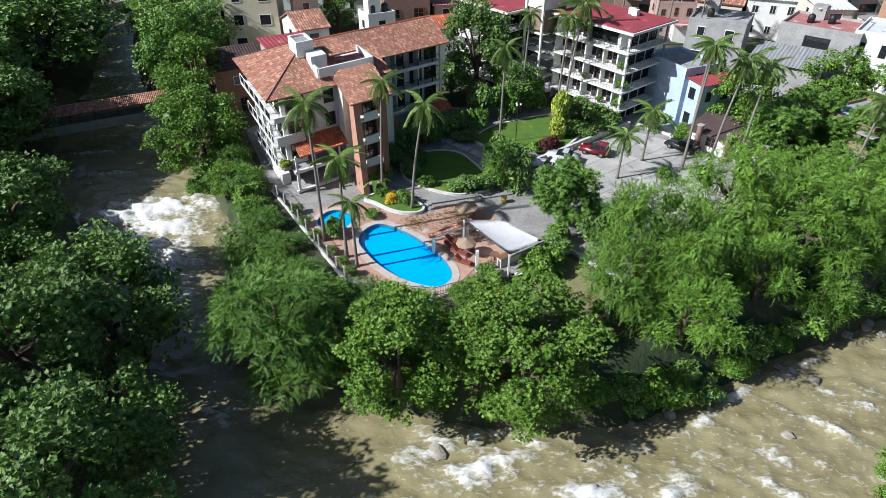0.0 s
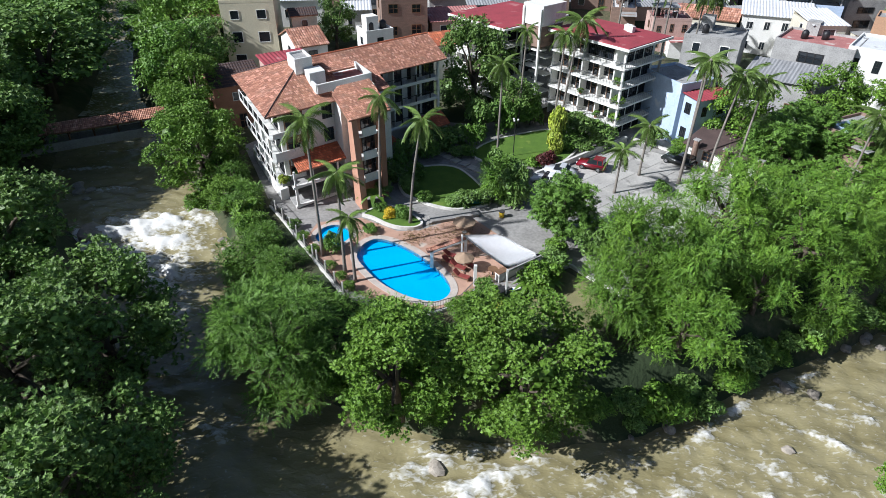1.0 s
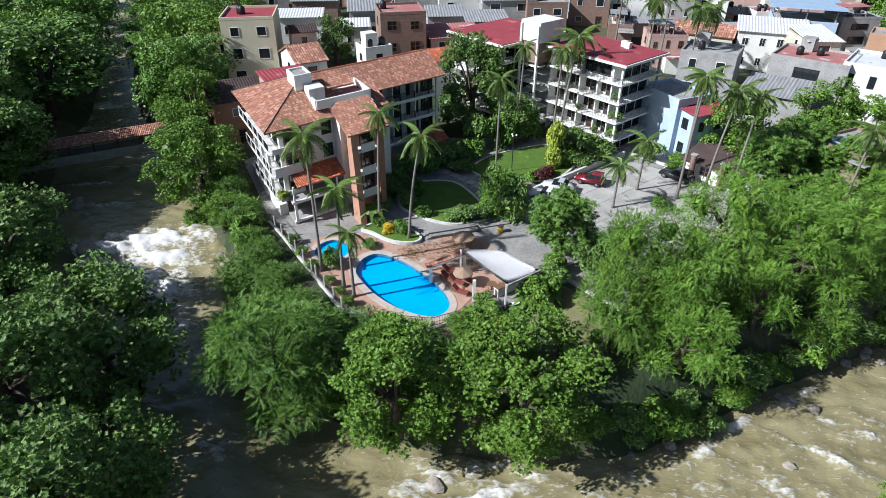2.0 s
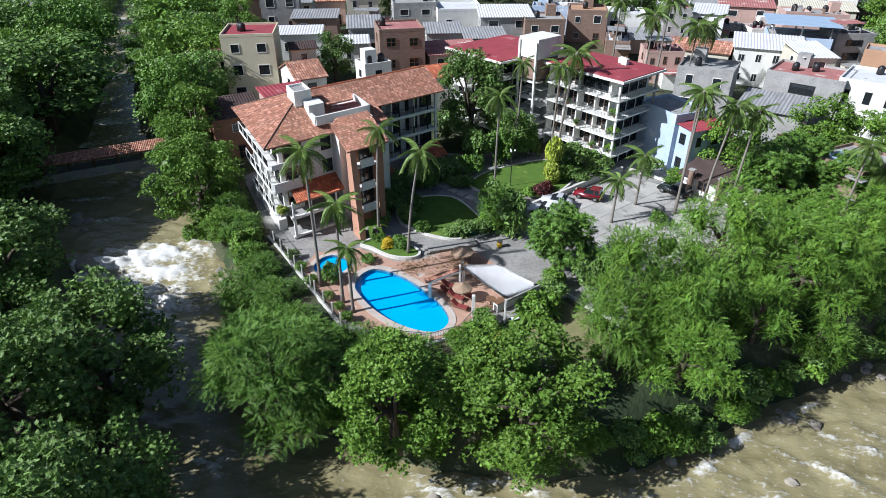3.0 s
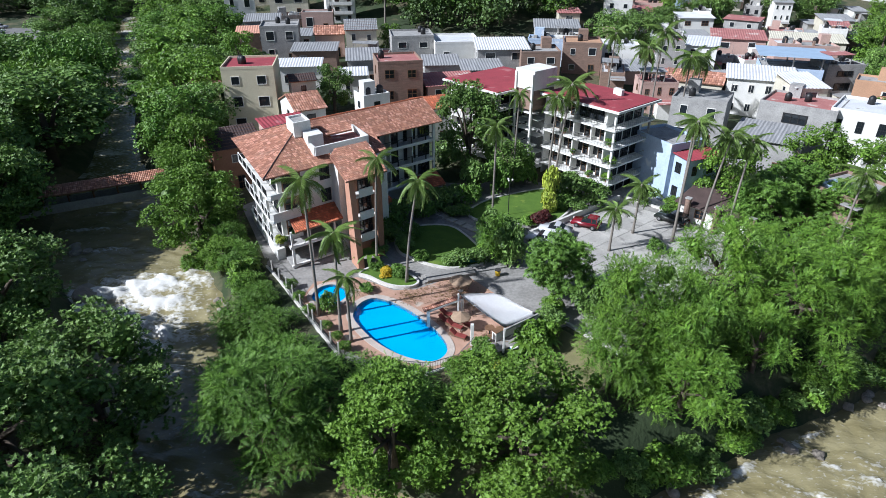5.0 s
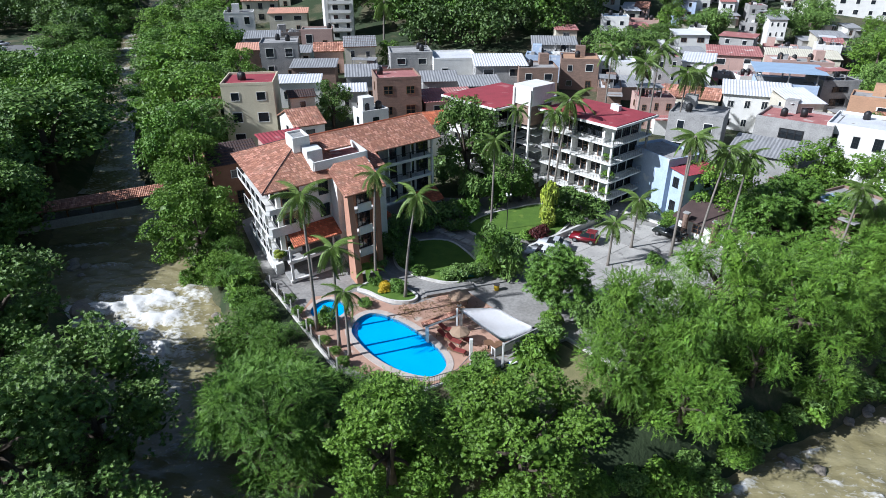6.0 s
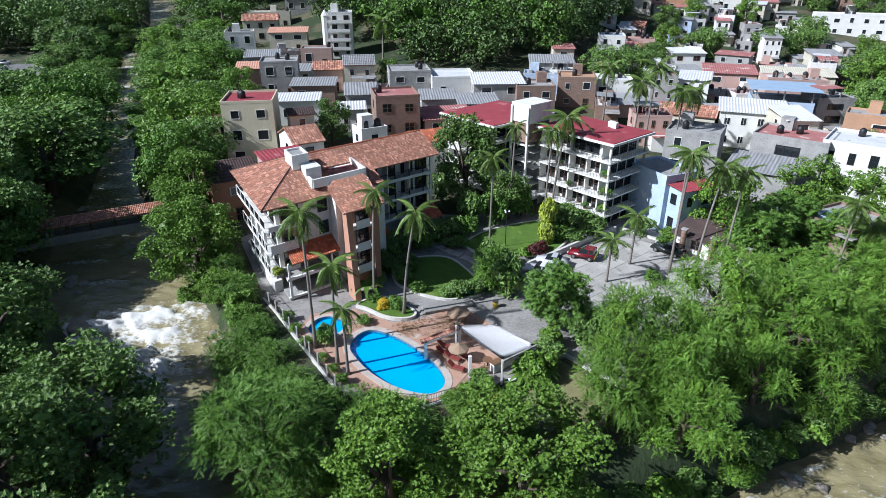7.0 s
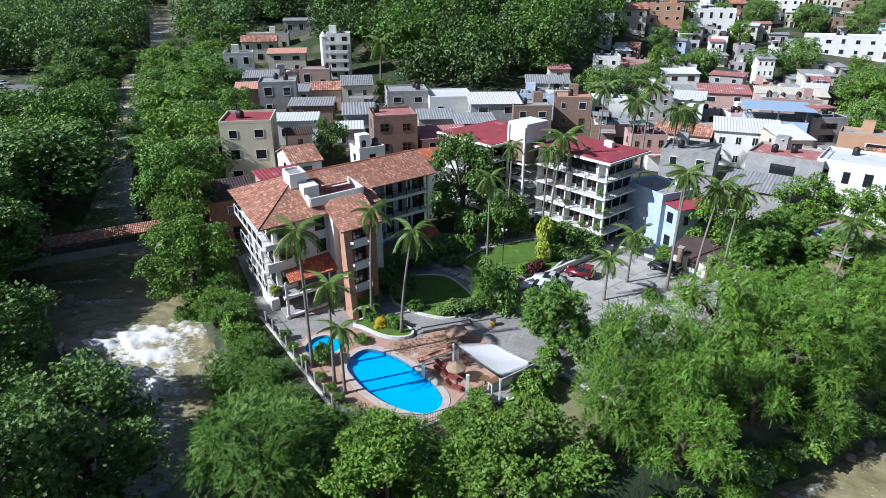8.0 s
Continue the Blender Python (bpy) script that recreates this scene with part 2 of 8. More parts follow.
M = {
    "earth": mat("earth", (0.13, 0.11, 0.062), (0.045, 0.06, 0.024), scale=0.16, bump=0.6, spots=((0.03, 0.048, 0.016), 0.12, 0.47), rough=0.95, fine=14, bump_dist=0.2),
    "river": river_mat(),
    "white": mat("white_stucco", (0.80, 0.79, 0.75), (0.66, 0.65, 0.60), scale=0.7, bump=0.1, rough=0.9, spots=((0.5, 0.48, 0.43), 0.35, 0.66)),
    "cream": mat("cream_stucco", (0.66, 0.62, 0.50), (0.5, 0.46, 0.36), scale=0.6, rough=0.9, spots=((0.4, 0.37, 0.3), 0.4, 0.64)),
    "grey": mat("bare_concrete", (0.42, 0.41, 0.39), (0.25, 0.245, 0.235), scale=0.6, rough=0.92, bump=0.25, spots=((0.16, 0.155, 0.15), 0.5, 0.62)),
    "yellow": mat("pale_yellow_stucco", (0.72, 0.66, 0.48), (0.62, 0.56, 0.39), scale=0.5, rough=0.9),
    "blue_wall": mat("pale_blue_stucco", (0.50, 0.60, 0.74), (0.38, 0.47, 0.60), scale=0.5, rough=0.9, spots=((0.66, 0.7, 0.75), 0.5, 0.6)),
    "orange_wall": mat("orange_stucco", (0.52, 0.31, 0.19), (0.38, 0.23, 0.14), scale=0.5, rough=0.9),
    "pink": mat("faded_pink_wall", (0.55, 0.38, 0.32), (0.42, 0.28, 0.24), scale=0.5, rough=0.9),
    "terra": mat("terracotta_stucco", (0.36, 0.19, 0.12), (0.26, 0.13, 0.08), scale=0.8, rough=0.9),
    "brick": mat("raw_brick_wall", (0.31, 0.205, 0.155), (0.19, 0.135, 0.105), scale=0.9, rough=0.95, bump=0.5, stretch=(1, 1, 3), fine=6),
    "red_roof": mat("red_waterproofed_roof", (0.36, 0.055, 0.07), (0.24, 0.04, 0.05), scale=0.5, rough=0.8, spots=((0.42, 0.16, 0.16), 0.4, 0.62)),
    "pink_roof": mat("faded_red_roof", (0.45, 0.20, 0.18), (0.32, 0.12, 0.11), scale=0.5, rough=0.85, spots=((0.55, 0.45, 0.4), 0.5, 0.6)),
    "metal_roof": mat("grey_sheet_roof", (0.38, 0.38, 0.38), (0.22, 0.22, 0.22), scale=0.6, rough=0.6, stretch=(4, 0.5, 1), bump=0.3),
    "white_roof": mat("white_sheet_roof", (0.76, 0.77, 0.78), (0.58, 0.58, 0.58), scale=0.5, rough=0.55, spots=((0.36, 0.33, 0.29), 0.5, 0.66)),
    "blue_roof": mat("light_blue_sheet_roof", (0.40, 0.52, 0.66), (0.32, 0.42, 0.54), scale=0.5, rough=0.5),
    "dark_roof": mat("dark_brown_roof", (0.095, 0.062, 0.055), (0.055, 0.036, 0.033), scale=0.8, rough=0.85, bump=0.4),
    "tiles": tile_mat("old_clay_tiles", (0.54, 0.26, 0.165), (0.31, 0.135, 0.09), (0.30, 0.19, 0.14)),
    "tiles_red": tile_mat("orange_clay_tiles", (0.58, 0.17, 0.075), (0.38, 0.10, 0.05), (0.25, 0.09, 0.05)),
    "deck": mat("pink_flagstone", (0.50, 0.31, 0.22), (0.38, 0.23, 0.165), scale=0.7, rough=0.85, bump=0.3, spots=((0.52, 0.44, 0.36), 0.5, 0.60)),
    "coping": mat("pale_concrete_coping", (0.56, 0.49, 0.43), (0.42, 0.36, 0.31), scale=0.8, rough=0.85),
    "paving": mat("worn_grey_paving", (0.35, 0.335, 0.31), (0.21, 0.20, 0.185), scale=0.35, rough=0.9, bump=0.3, spots=((0.17, 0.16, 0.15), 0.28, 0.6)),
    "lit_dry_grass": mat("sunlit_trodden_grass", (0.27, 0.235, 0.115), (0.15, 0.16, 0.06), scale=0.6, rough=0.95, bump=0.6, fine=16, spots=((0.10, 0.14, 0.04), 0.5, 0.58)),
    "kerb": mat("white_painted_kerb", (0.72, 0.70, 0.65), (0.5, 0.48, 0.43), scale=1.2, rough=0.85, spots=((0.33, 0.31, 0.27), 1.2, 0.64)),
    "asphalt": mat("grey_asphalt", (0.20, 0.195, 0.19), (0.14, 0.14, 0.135), scale=0.3, rough=0.95),
    "lawn": mat("mown_lawn", (0.105, 0.19, 0.018), (0.06, 0.125, 0.012), scale=0.7, rough=0.95, bump=0.8, fine=30, spots=((0.15, 0.22, 0.03), 0.5, 0.62)),
    "pool_blue": mat("blue_pool_plaster", (0.012, 0.47, 0.84), (0.01, 0.42, 0.80), scale=0.5, rough=0.6, bump=0),
    "pool_water": water_film("pool_water", (0.62, 0.93, 0.99)),
    "canvas": mat("white_canvas", (0.90, 0.90, 0.90), (0.84, 0.84, 0.84), scale=0.4, rough=0.85),
    "tan_cloth": mat("tan_parasol_cloth", (0.38, 0.27, 0.18), (0.29, 0.20, 0.13), scale=1.5, rough=0.9),
    "red_cloth": mat("dark_red_fabric", (0.27, 0.05, 0.04), (0.18, 0.035, 0.03), scale=2, rough=0.9),
    "wood": mat("brown_wood", (0.21, 0.115, 0.06), (0.12, 0.065, 0.035), scale=2, rough=0.7, stretch=(1, 1, 6)),
    "bark": mat("rough_bark", (0.13, 0.10, 0.075), (0.07, 0.055, 0.04), scale=3, rough=0.95, bump=0.6, stretch=(1, 1, 0.3)),
    "palm_bark": mat("ringed_palm_bark", (0.27, 0.24, 0.205), (0.16, 0.14, 0.12), scale=1.0, rough=0.95, bump=0.5, stretch=(0.4, 0.4, 6)),
    "rock": mat("river_rock", (0.30, 0.265, 0.22), (0.15, 0.13, 0.105), scale=1.5, rough=0.9, bump=0.5, per_object=0.3, per_island=0.3),
    "iron": mat("dark_iron", (0.035, 0.035, 0.038), (0.02, 0.02, 0.02), scale=4, rough=0.55, metal=0.4),
    "steel": mat("grey_steel", (0.4, 0.4, 0.41), (0.3, 0.3, 0.3), scale=3, rough=0.4, metal=0.8),
    "dark": mat("shaded_interior", (0.055, 0.05, 0.048), (0.03, 0.028, 0.027), scale=1, rough=0.9),
    "glass": glass_mat("window_glass", (0.02, 0.025, 0.03)),
    "tank": mat("black_plastic_tank", (0.02, 0.02, 0.022), (0.014, 0.014, 0.015), rough=0.5, scale=2),
    "car_red": glass_mat("red_car_paint", (0.17, 0.006, 0.014), 0.25),
    "car_silver": glass_mat("silver_car_paint", (0.50, 0.51, 0.53), 0.25),
    "car_white": glass_mat("white_car_paint", (0.75, 0.75, 0.76), 0.25),
    "car_dark": glass_mat("black_car_paint", (0.02, 0.024, 0.022), 0.2),
    "rubber": mat("black_rubber", (0.02, 0.02, 0.02), (0.014, 0.014, 0.014), rough=0.9, scale=5),
    "green_plastic": mat("teal_plastic", (0.03, 0.22, 0.17), (0.02, 0.16, 0.13), rough=0.5, scale=2),
    "yellow_paint": mat("yellow_plastic", (0.75, 0.50, 0.02), (0.6, 0.4, 0.02), rough=0.5, scale=2),
    "blue_tarp": mat("blue_plastic", (0.02, 0.18, 0.62), (0.02, 0.12, 0.45), rough=0.5, scale=2),
    "leaf_broad": leaf_mat("broad_leaves", (0.168, 0.285, 0.034), (0.084, 0.17, 0.018), (0.26, 0.46, 0.05)),
    "leaf_feather": leaf_mat("feathery_leaves", (0.178, 0.305, 0.034), (0.062, 0.15, 0.016), (0.30, 0.46, 0.05)),
    "leaf_dark": leaf_mat("dark_leaves", (0.18, 0.285, 0.06), (0.084, 0.16, 0.034), (0.2, 0.37, 0.06)),
    "leaf_mango": leaf_mat("mango_leaves", (0.144, 0.26, 0.036), (0.072, 0.15, 0.022), (0.18, 0.36, 0.04)),
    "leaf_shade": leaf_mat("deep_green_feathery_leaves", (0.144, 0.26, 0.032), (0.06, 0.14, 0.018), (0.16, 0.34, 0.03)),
    "leaf_wood": leaf_mat("hillside_leaves", (0.132, 0.205, 0.052), (0.054, 0.105, 0.03), (0.12, 0.22, 0.04), 0.5),
    "leaf_yellow": leaf_mat("yellow_variegated_leaves", (0.42, 0.46, 0.06), (0.24, 0.34, 0.04), (0.5, 0.5, 0.06)),
    "leaf_red": leaf_mat("crimson_leaves", (0.12, 0.02, 0.025), (0.06, 0.03, 0.02), (0.2, 0.03, 0.03)),
    "flower": leaf_mat("yellow_flowers", (0.75, 0.52, 0.02), (0.55, 0.40, 0.02), (0.6, 0.45, 0.02), 0.2),
    "palm_leaf": leaf_mat("palm_fronds", (0.19, 0.28, 0.065), (0.10, 0.17, 0.035), (0.34, 0.45, 0.10), 0.4),
    "dry_leaf": leaf_mat("dry_palm_fronds", (0.30, 0.20, 0.10), (0.2, 0.13, 0.06), (0.3, 0.2, 0.08), 0.25),
}


# ---- building helpers ----
def thing(name, label, category, at=(0, 0, 0), rz=0.0, group="", kind="", scale=1.0):
    ob = tagged(new(name), label, category, group, kind)
    ob.empty_display_size = 0.2
    ob.location, ob.rotation_euler, ob.scale = at, (0, 0, radians(rz)), (scale, scale, scale)
    return ob


def mesh_of(bm, name, material, smooth=False):
    me = bpy.data.meshes.new(name)
    bm.normal_update()
    bm.to_mesh(me)
    bm.free()
    for m in material if isinstance(material, (list, tuple)) else (material,):
        me.materials.append(m)
    if smooth:
        me.polygons.foreach_set("use_smooth", [True] * len(me.polygons))
    return me


def part(name, bm, material, parent, label="", smooth=False):
    ob = new(name, mesh_of(bm, name, material, smooth))
    ob.parent = parent
    return tagged(ob, label)


def put(name, me, parent, m=Matrix(), label=""):
    """One more part on a mesh that alike parts share."""
    ob = new(name, me)
    ob.parent, ob.matrix_basis = parent, m
    return tagged(ob, label)


def structure(name, bm, material, label, category="", smooth=False):
    return tagged(new(name, mesh_of(bm, name, material, smooth)), label, category or name.split("_")[0], "", "structure")


def box(bm, x0, y0, z0, x1, y1, z1, mi=0, bevel=0.0, m=None):
    vs = [bm.verts.new((x, y, z)) for z in (z0, z1) for x, y in ((x0, y0), (x1, y0), (x1, y1), (x0, y1))]
    fs = [bm.faces.new([vs[i] for i in q]) for q in ((3, 2, 1, 0), (4, 5, 6, 7), (0, 1, 5, 4), (1, 2, 6, 5), (2, 3, 7, 6), (3, 0, 4, 7))]
    for f in fs:
        f.material_index = mi
    if m is not None:
        bmesh.ops.transform(bm, matrix=m, verts=vs)
    if bevel:
        bmesh.ops.bevel(bm, geom=list({e for f in fs for e in f.edges}), offset=bevel, segments=1, affect="EDGES")
    return bm


def boxm(*a, **k):
    return box(bmesh.new(), *a, **k)


def prism(bm, pts, z0, z1, mi=0):
    """An upright prism on a footprint (either way round)."""
    area = sum(a[0] * b[1] - b[0] * a[1] for a, b in zip(pts, [*pts[1:], pts[0]]))
    pts = list(pts) if area > 0 else list(pts)[::-1]
    lo, hi = [bm.verts.new((p[0], p[1], z0)) for p in pts], [bm.verts.new((p[0], p[1], z1)) for p in pts]
    fs = [bm.faces.new(lo[::-1]), bm.faces.new(hi)]
    k = len(pts)
    fs += [bm.faces.new((lo[i], lo[(i + 1) % k], hi[(i + 1) % k], hi[i])) for i in range(k)]
    for f in fs:
        f.material_index = mi
    return bm


def tube(bm, pts, radii, sides=8, mi=0, cap=True):
    """A tapered tube along points."""
    rings = []
    for i, p in enumerate(pts):
        p = Vector(p)
        d = (Vector(pts[min(i + 1, len(pts) - 1)]) - Vector(pts[max(i - 1, 0)])).normalized()
        a = d.cross(Vector((0.3, 0.9, 0.2))).normalized()
        b = d.cross(a)
        rings.append([bm.verts.new(p + float(radii[i]) * (math.cos(2 * math.pi * j / sides) * a + math.sin(2 * math.pi * j / sides) * b)) for j in range(sides)])
    for r, s in zip(rings, rings[1:]):
        for j in range(sides):
            bm.faces.new((r[j], r[(j + 1) % sides], s[(j + 1) % sides], s[j])).material_index = mi
    if cap:
        bm.faces.new(rings[0][::-1]).material_index = mi
        bm.faces.new(rings[-1]).material_index = mi
    return bm


def spline(pts, per=6):
    """A smooth closed line through points."""
    out, k = [], len(pts)
    for i in range(k):
        a, b, c, d = (Vector(pts[(i + j - 1) % k]) for j in range(4))
        for s in range(per):
            t = s / per
            out.append(tuple(0.5 * (2 * b + (c - a) * t + (2 * a - 5 * b + 4 * c - d) * t * t + (3 * b - a - 3 * c + d) * t**3)))
    return out


def sheet_with_holes(loops, z, depth):
    """A slab whose top has openings: the first loop is its rim, the others are holes."""
    bm = bmesh.new()
    edges = []
    for loop in loops:
        vs = [bm.verts.new((x, y, z)) for x, y in loop]
        edges += [bm.edges.new((vs[i], vs[(i + 1) % len(vs)])) for i in range(len(vs))]
    bmesh.ops.triangle_fill(bm, use_beauty=True, use_dissolve=False, edges=edges, normal=(0, 0, 1))
    for f in bm.faces:
        if f.normal.z < 0:
            f.normal_flip()
    rim = [e for e in bm.edges if e.is_boundary]
    made = bmesh.ops.extrude_edge_only(bm, edges=rim)
    bmesh.ops.translate(bm, verts=[v for v in made["geom"] if isinstance(v, bmesh.types.BMVert)], vec=(0, 0, -depth))
    bmesh.ops.recalc_face_normals(bm, faces=bm.faces)
    return bm


def ring_strip(loop, width, z0, z1):
    """A kerb that follows a closed line, inwards from it."""
    bm = bmesh.new()
    k = len(loop)
    inner = []
    area = sum(a[0] * b[1] - b[0] * a[1] for a, b in zip(loop, [*loop[1:], loop[0]]))
    for i in range(k):
        t = (Vector(loop[(i + 1) % k]) - Vector(loop[i - 1])).normalized()
        nrm = Vector((-t[1], t[0])) * (1 if area > 0 else -1)
        inner.append((loop[i][0] + nrm[0] * width, loop[i][1] + nrm[1] * width))
    v = [[bm.verts.new((x, y, z)) for x, y in l] for l, z in ((loop, z0), (loop, z1), (inner, z1), (inner, z0))]
    for a, b in zip(v, v[1:]):
        for i in range(k):
            bm.faces.new((a[i], a[(i + 1) % k], b[(i + 1) % k], b[i]))
    bmesh.ops.recalc_face_normals(bm, faces=bm.faces)
    return bm


def wall_line(bm, pts, width, z0, z1):
    """A low wall along an open line."""
    sides = ([], [])
    for i, p in enumerate(pts):
        t = (Vector(pts[min(i + 1, len(pts) - 1)]) - Vector(pts[max(i - 1, 0)])).normalized()
        for s, q in zip(sides, (1, -1)):
            s.append((p[0] - q * t[1] * width / 2, p[1] + q * t[0] * width / 2))
    k = len(pts)
    v = [[bm.verts.new((x, y, z)) for x, y in s] for s, z in ((sides[0], z0), (sides[0], z1), (sides[1], z1), (sides[1], z0))]
    for j in range(4):
        for i in range(k - 1):
            bm.faces.new((v[j][i], v[j][i + 1], v[(j + 1) % 4][i + 1], v[(j + 1) % 4][i]))
    bm.faces.new([r[0] for r in v])
    bm.faces.new([r[-1] for r in v][::-1])
    bmesh.ops.recalc_face_normals(bm, faces=bm.faces)
    return bm


def numpy_mesh(name, verts, quads, material, smooth=False):
    me = bpy.data.meshes.new(name)
    me.vertices.add(len(verts))
    me.vertices.foreach_set("co", np.asarray(verts, np.float32).ravel())
    k = len(quads)
    me.loops.add(4 * k)
    me.loops.foreach_set("vertex_index", np.asarray(quads, np.int32).ravel())
    me.polygons.add(k)
    me.polygons.foreach_set("loop_start", np.arange(0, 4 * k, 4, dtype=np.int32))
    me.polygons.foreach_set("use_smooth", np.full(k, smooth))
    me.materials.append(material)
    me.update(calc_edges=True)
    return me


# ---- the lie of the land ----
BANK_R = [(300, 150), (120, 85), (75, 60), (60, 53), (43, 46), (30, 40.5), (22, 36), (14.7, 33), (7, 32), (0, 33), (-6, 35), (-11, 37), (-15, 42), (-19, 49), (-23.5, 57), (-27, 62), (-31, 67), (-36, 76), (-44, 91), (-54.5, 104), (-63, 120), (-68, 133), (-74.5, 150), (-85, 176), (-101, 218), (-104, 250), (-120, 308), (-142, 368), (-190, 470)]
BANK_L = [(-215, 465), (-164, 375), (-135, 308), (-112, 250), (-109, 218), (-92.5, 178), (-80.5, 150), (-72, 133), (-67.5, 120), (-61.5, 104), (-59.5, 88), (-52, 72), (-43, 61), (-36, 50), (-30, 42), (-26, 34), (-24, 22), (-30, 5), (-45, -20), (-60, -60), (-20, -60), (0, -4), (20, 6), (36, 16), (60, 30), (120, 60), (300, 120)]
WATER=np.array(BANK_R+BANK_L,float)
def shore(x,y):
    "signed distance to the waterline, minus in the water"
    x=np.asarray(x,float);y=np.asarray(y,float)
    d=np.full(x.shape,1e9);inside=np.zeros(x.shape,bool)
    for (ax,ay),(bx,by) in zip(WATER,np.roll(WATER,-1,0)):
        ex,ey=bx-ax,by-ay
        s=np.clip(((x-ax)*ex+(y-ay)*ey)/(ex*ex+ey*ey),0,1)
        d=np.minimum(d,np.hypot(x-ax-s*ex,y-ay-s*ey))
        cross=((ay>y)!=(by>y))&(x<ex*(y-ay)/(ey if abs(ey)>1e-9 else 1e-9)+ax)
        inside^=cross
    return np.where(inside,-d,d)
def water_z(x,y):
    side=np.interp(y,[55,58,62,66,100,350,900],[-5,-4.6,-3.4,-3,-3,10,60])
    return np.where(np.asarray(x)<-10,side,-5.0)
def land_z(x,y):
    x=np.asarray(x,float);y=np.asarray(y,float)
    right=np.interp(y,[88,105,140,200,230,300,450,900,1600],[0,3.5,7,9,15,26,50,130,260])
    left=np.interp(y,[100,200,350,500,900,1600],[0,2,14,40,130,260])
    rx=np.interp(y,[0,90,150,218,250,308,370,470,900],[-30,-52,-78,-105,-108,-128,-152,-200,-330])
    k=np.clip((x-rx)/42,0,1);k=k*k*(3-2*k)
    z=left*(1-k)+right*k
    z-=2.4*np.clip((x-35)/25,0,1)*np.interp(y,[96,118,170,230],[0,1,1,0])
    z+=20*np.exp(-((x-16)/46)**2-((y-240)/44)**2)
    return z
def ground_z(x,y):
    d=shore(x,y);zw=water_z(x,y);zl=land_z(x,y)-.06
    k=np.clip((d+1.0)/5.0,0,1);k=k*k*(3-2*k)
    return (zw-1.0)*(1-k)+zl*k


POOL = spline([(-9.2, 52.5), (-8.7, 54.6), (-7.3, 55.6), (-5.2, 54.7), (-2.9, 52.7), (-0.5, 49.5), (0.45, 47.1), (0.0, 45.5), (-1.4, 44.9), (-4.0, 45.9), (-6.5, 48.0), (-8.4, 50.6)])
SMALL_POOL = spline([(-14.1, 56.2), (-13.5, 57.8), (-12.2, 58.4), (-10.8, 57.6), (-10.3, 56.2), (-11.0, 54.8), (-12.2, 54.3), (-13.5, 54.9)])


def near_pool(x, y):
    k = (np.hypot((x + 4.5) * 0.64 + (y - 50.3) * 0.77, ((x + 4.5) * 0.77 - (y - 50.3) * 0.64) * 0.55) < 4.4) | (np.hypot(x + 12.2, y - 56.3) < 2.9)
    return k


xs = np.concatenate([np.linspace(-1500, -200, 30)[:-1], np.linspace(-200, -66, 60)[:-1], np.arange(-66, 66, 0.8), np.linspace(66, 260, 80)[1:], np.linspace(260, 1500, 30)[1:]])
ys = np.concatenate([np.linspace(-900, -60, 15)[:-1], np.linspace(-60, 12, 25)[:-1], np.arange(12, 100, 0.8), np.linspace(100, 480, 150)[1:], np.linspace(480, 2200, 40)[1:]])
gx, gy = np.meshgrid(xs, ys)
gz = ground_z(gx, gy)
rough = np.array([noise.noise((x * 0.13, y * 0.13, 3.0)) for x, y in zip(gx.ravel(), gy.ravel())]).reshape(gx.shape)
gz += np.where((gy > 88) | (shore(gx, gy) < 6), rough * 0.5, 0)
gz = np.where((gy < 10), np.maximum(gz, 0.0 * gy - 6 + 0 * gx), gz)
gz = np.where(near_pool(gx, gy), -2.2, gz)
nx, ny = len(xs), len(ys)
idx = np.arange(nx * ny).reshape(ny, nx)
quads = np.stack([idx[:-1, :-1], idx[:-1, 1:], idx[1:, 1:], idx[1:, :-1]], -1).reshape(-1, 4)
ground = tagged(new("ground", numpy_mesh("ground", np.stack([gx, gy, gz], -1).reshape(-1, 3), quads, M["earth"], True)), "brown earth and undergrowth of a river valley", "ground", "", "structure")

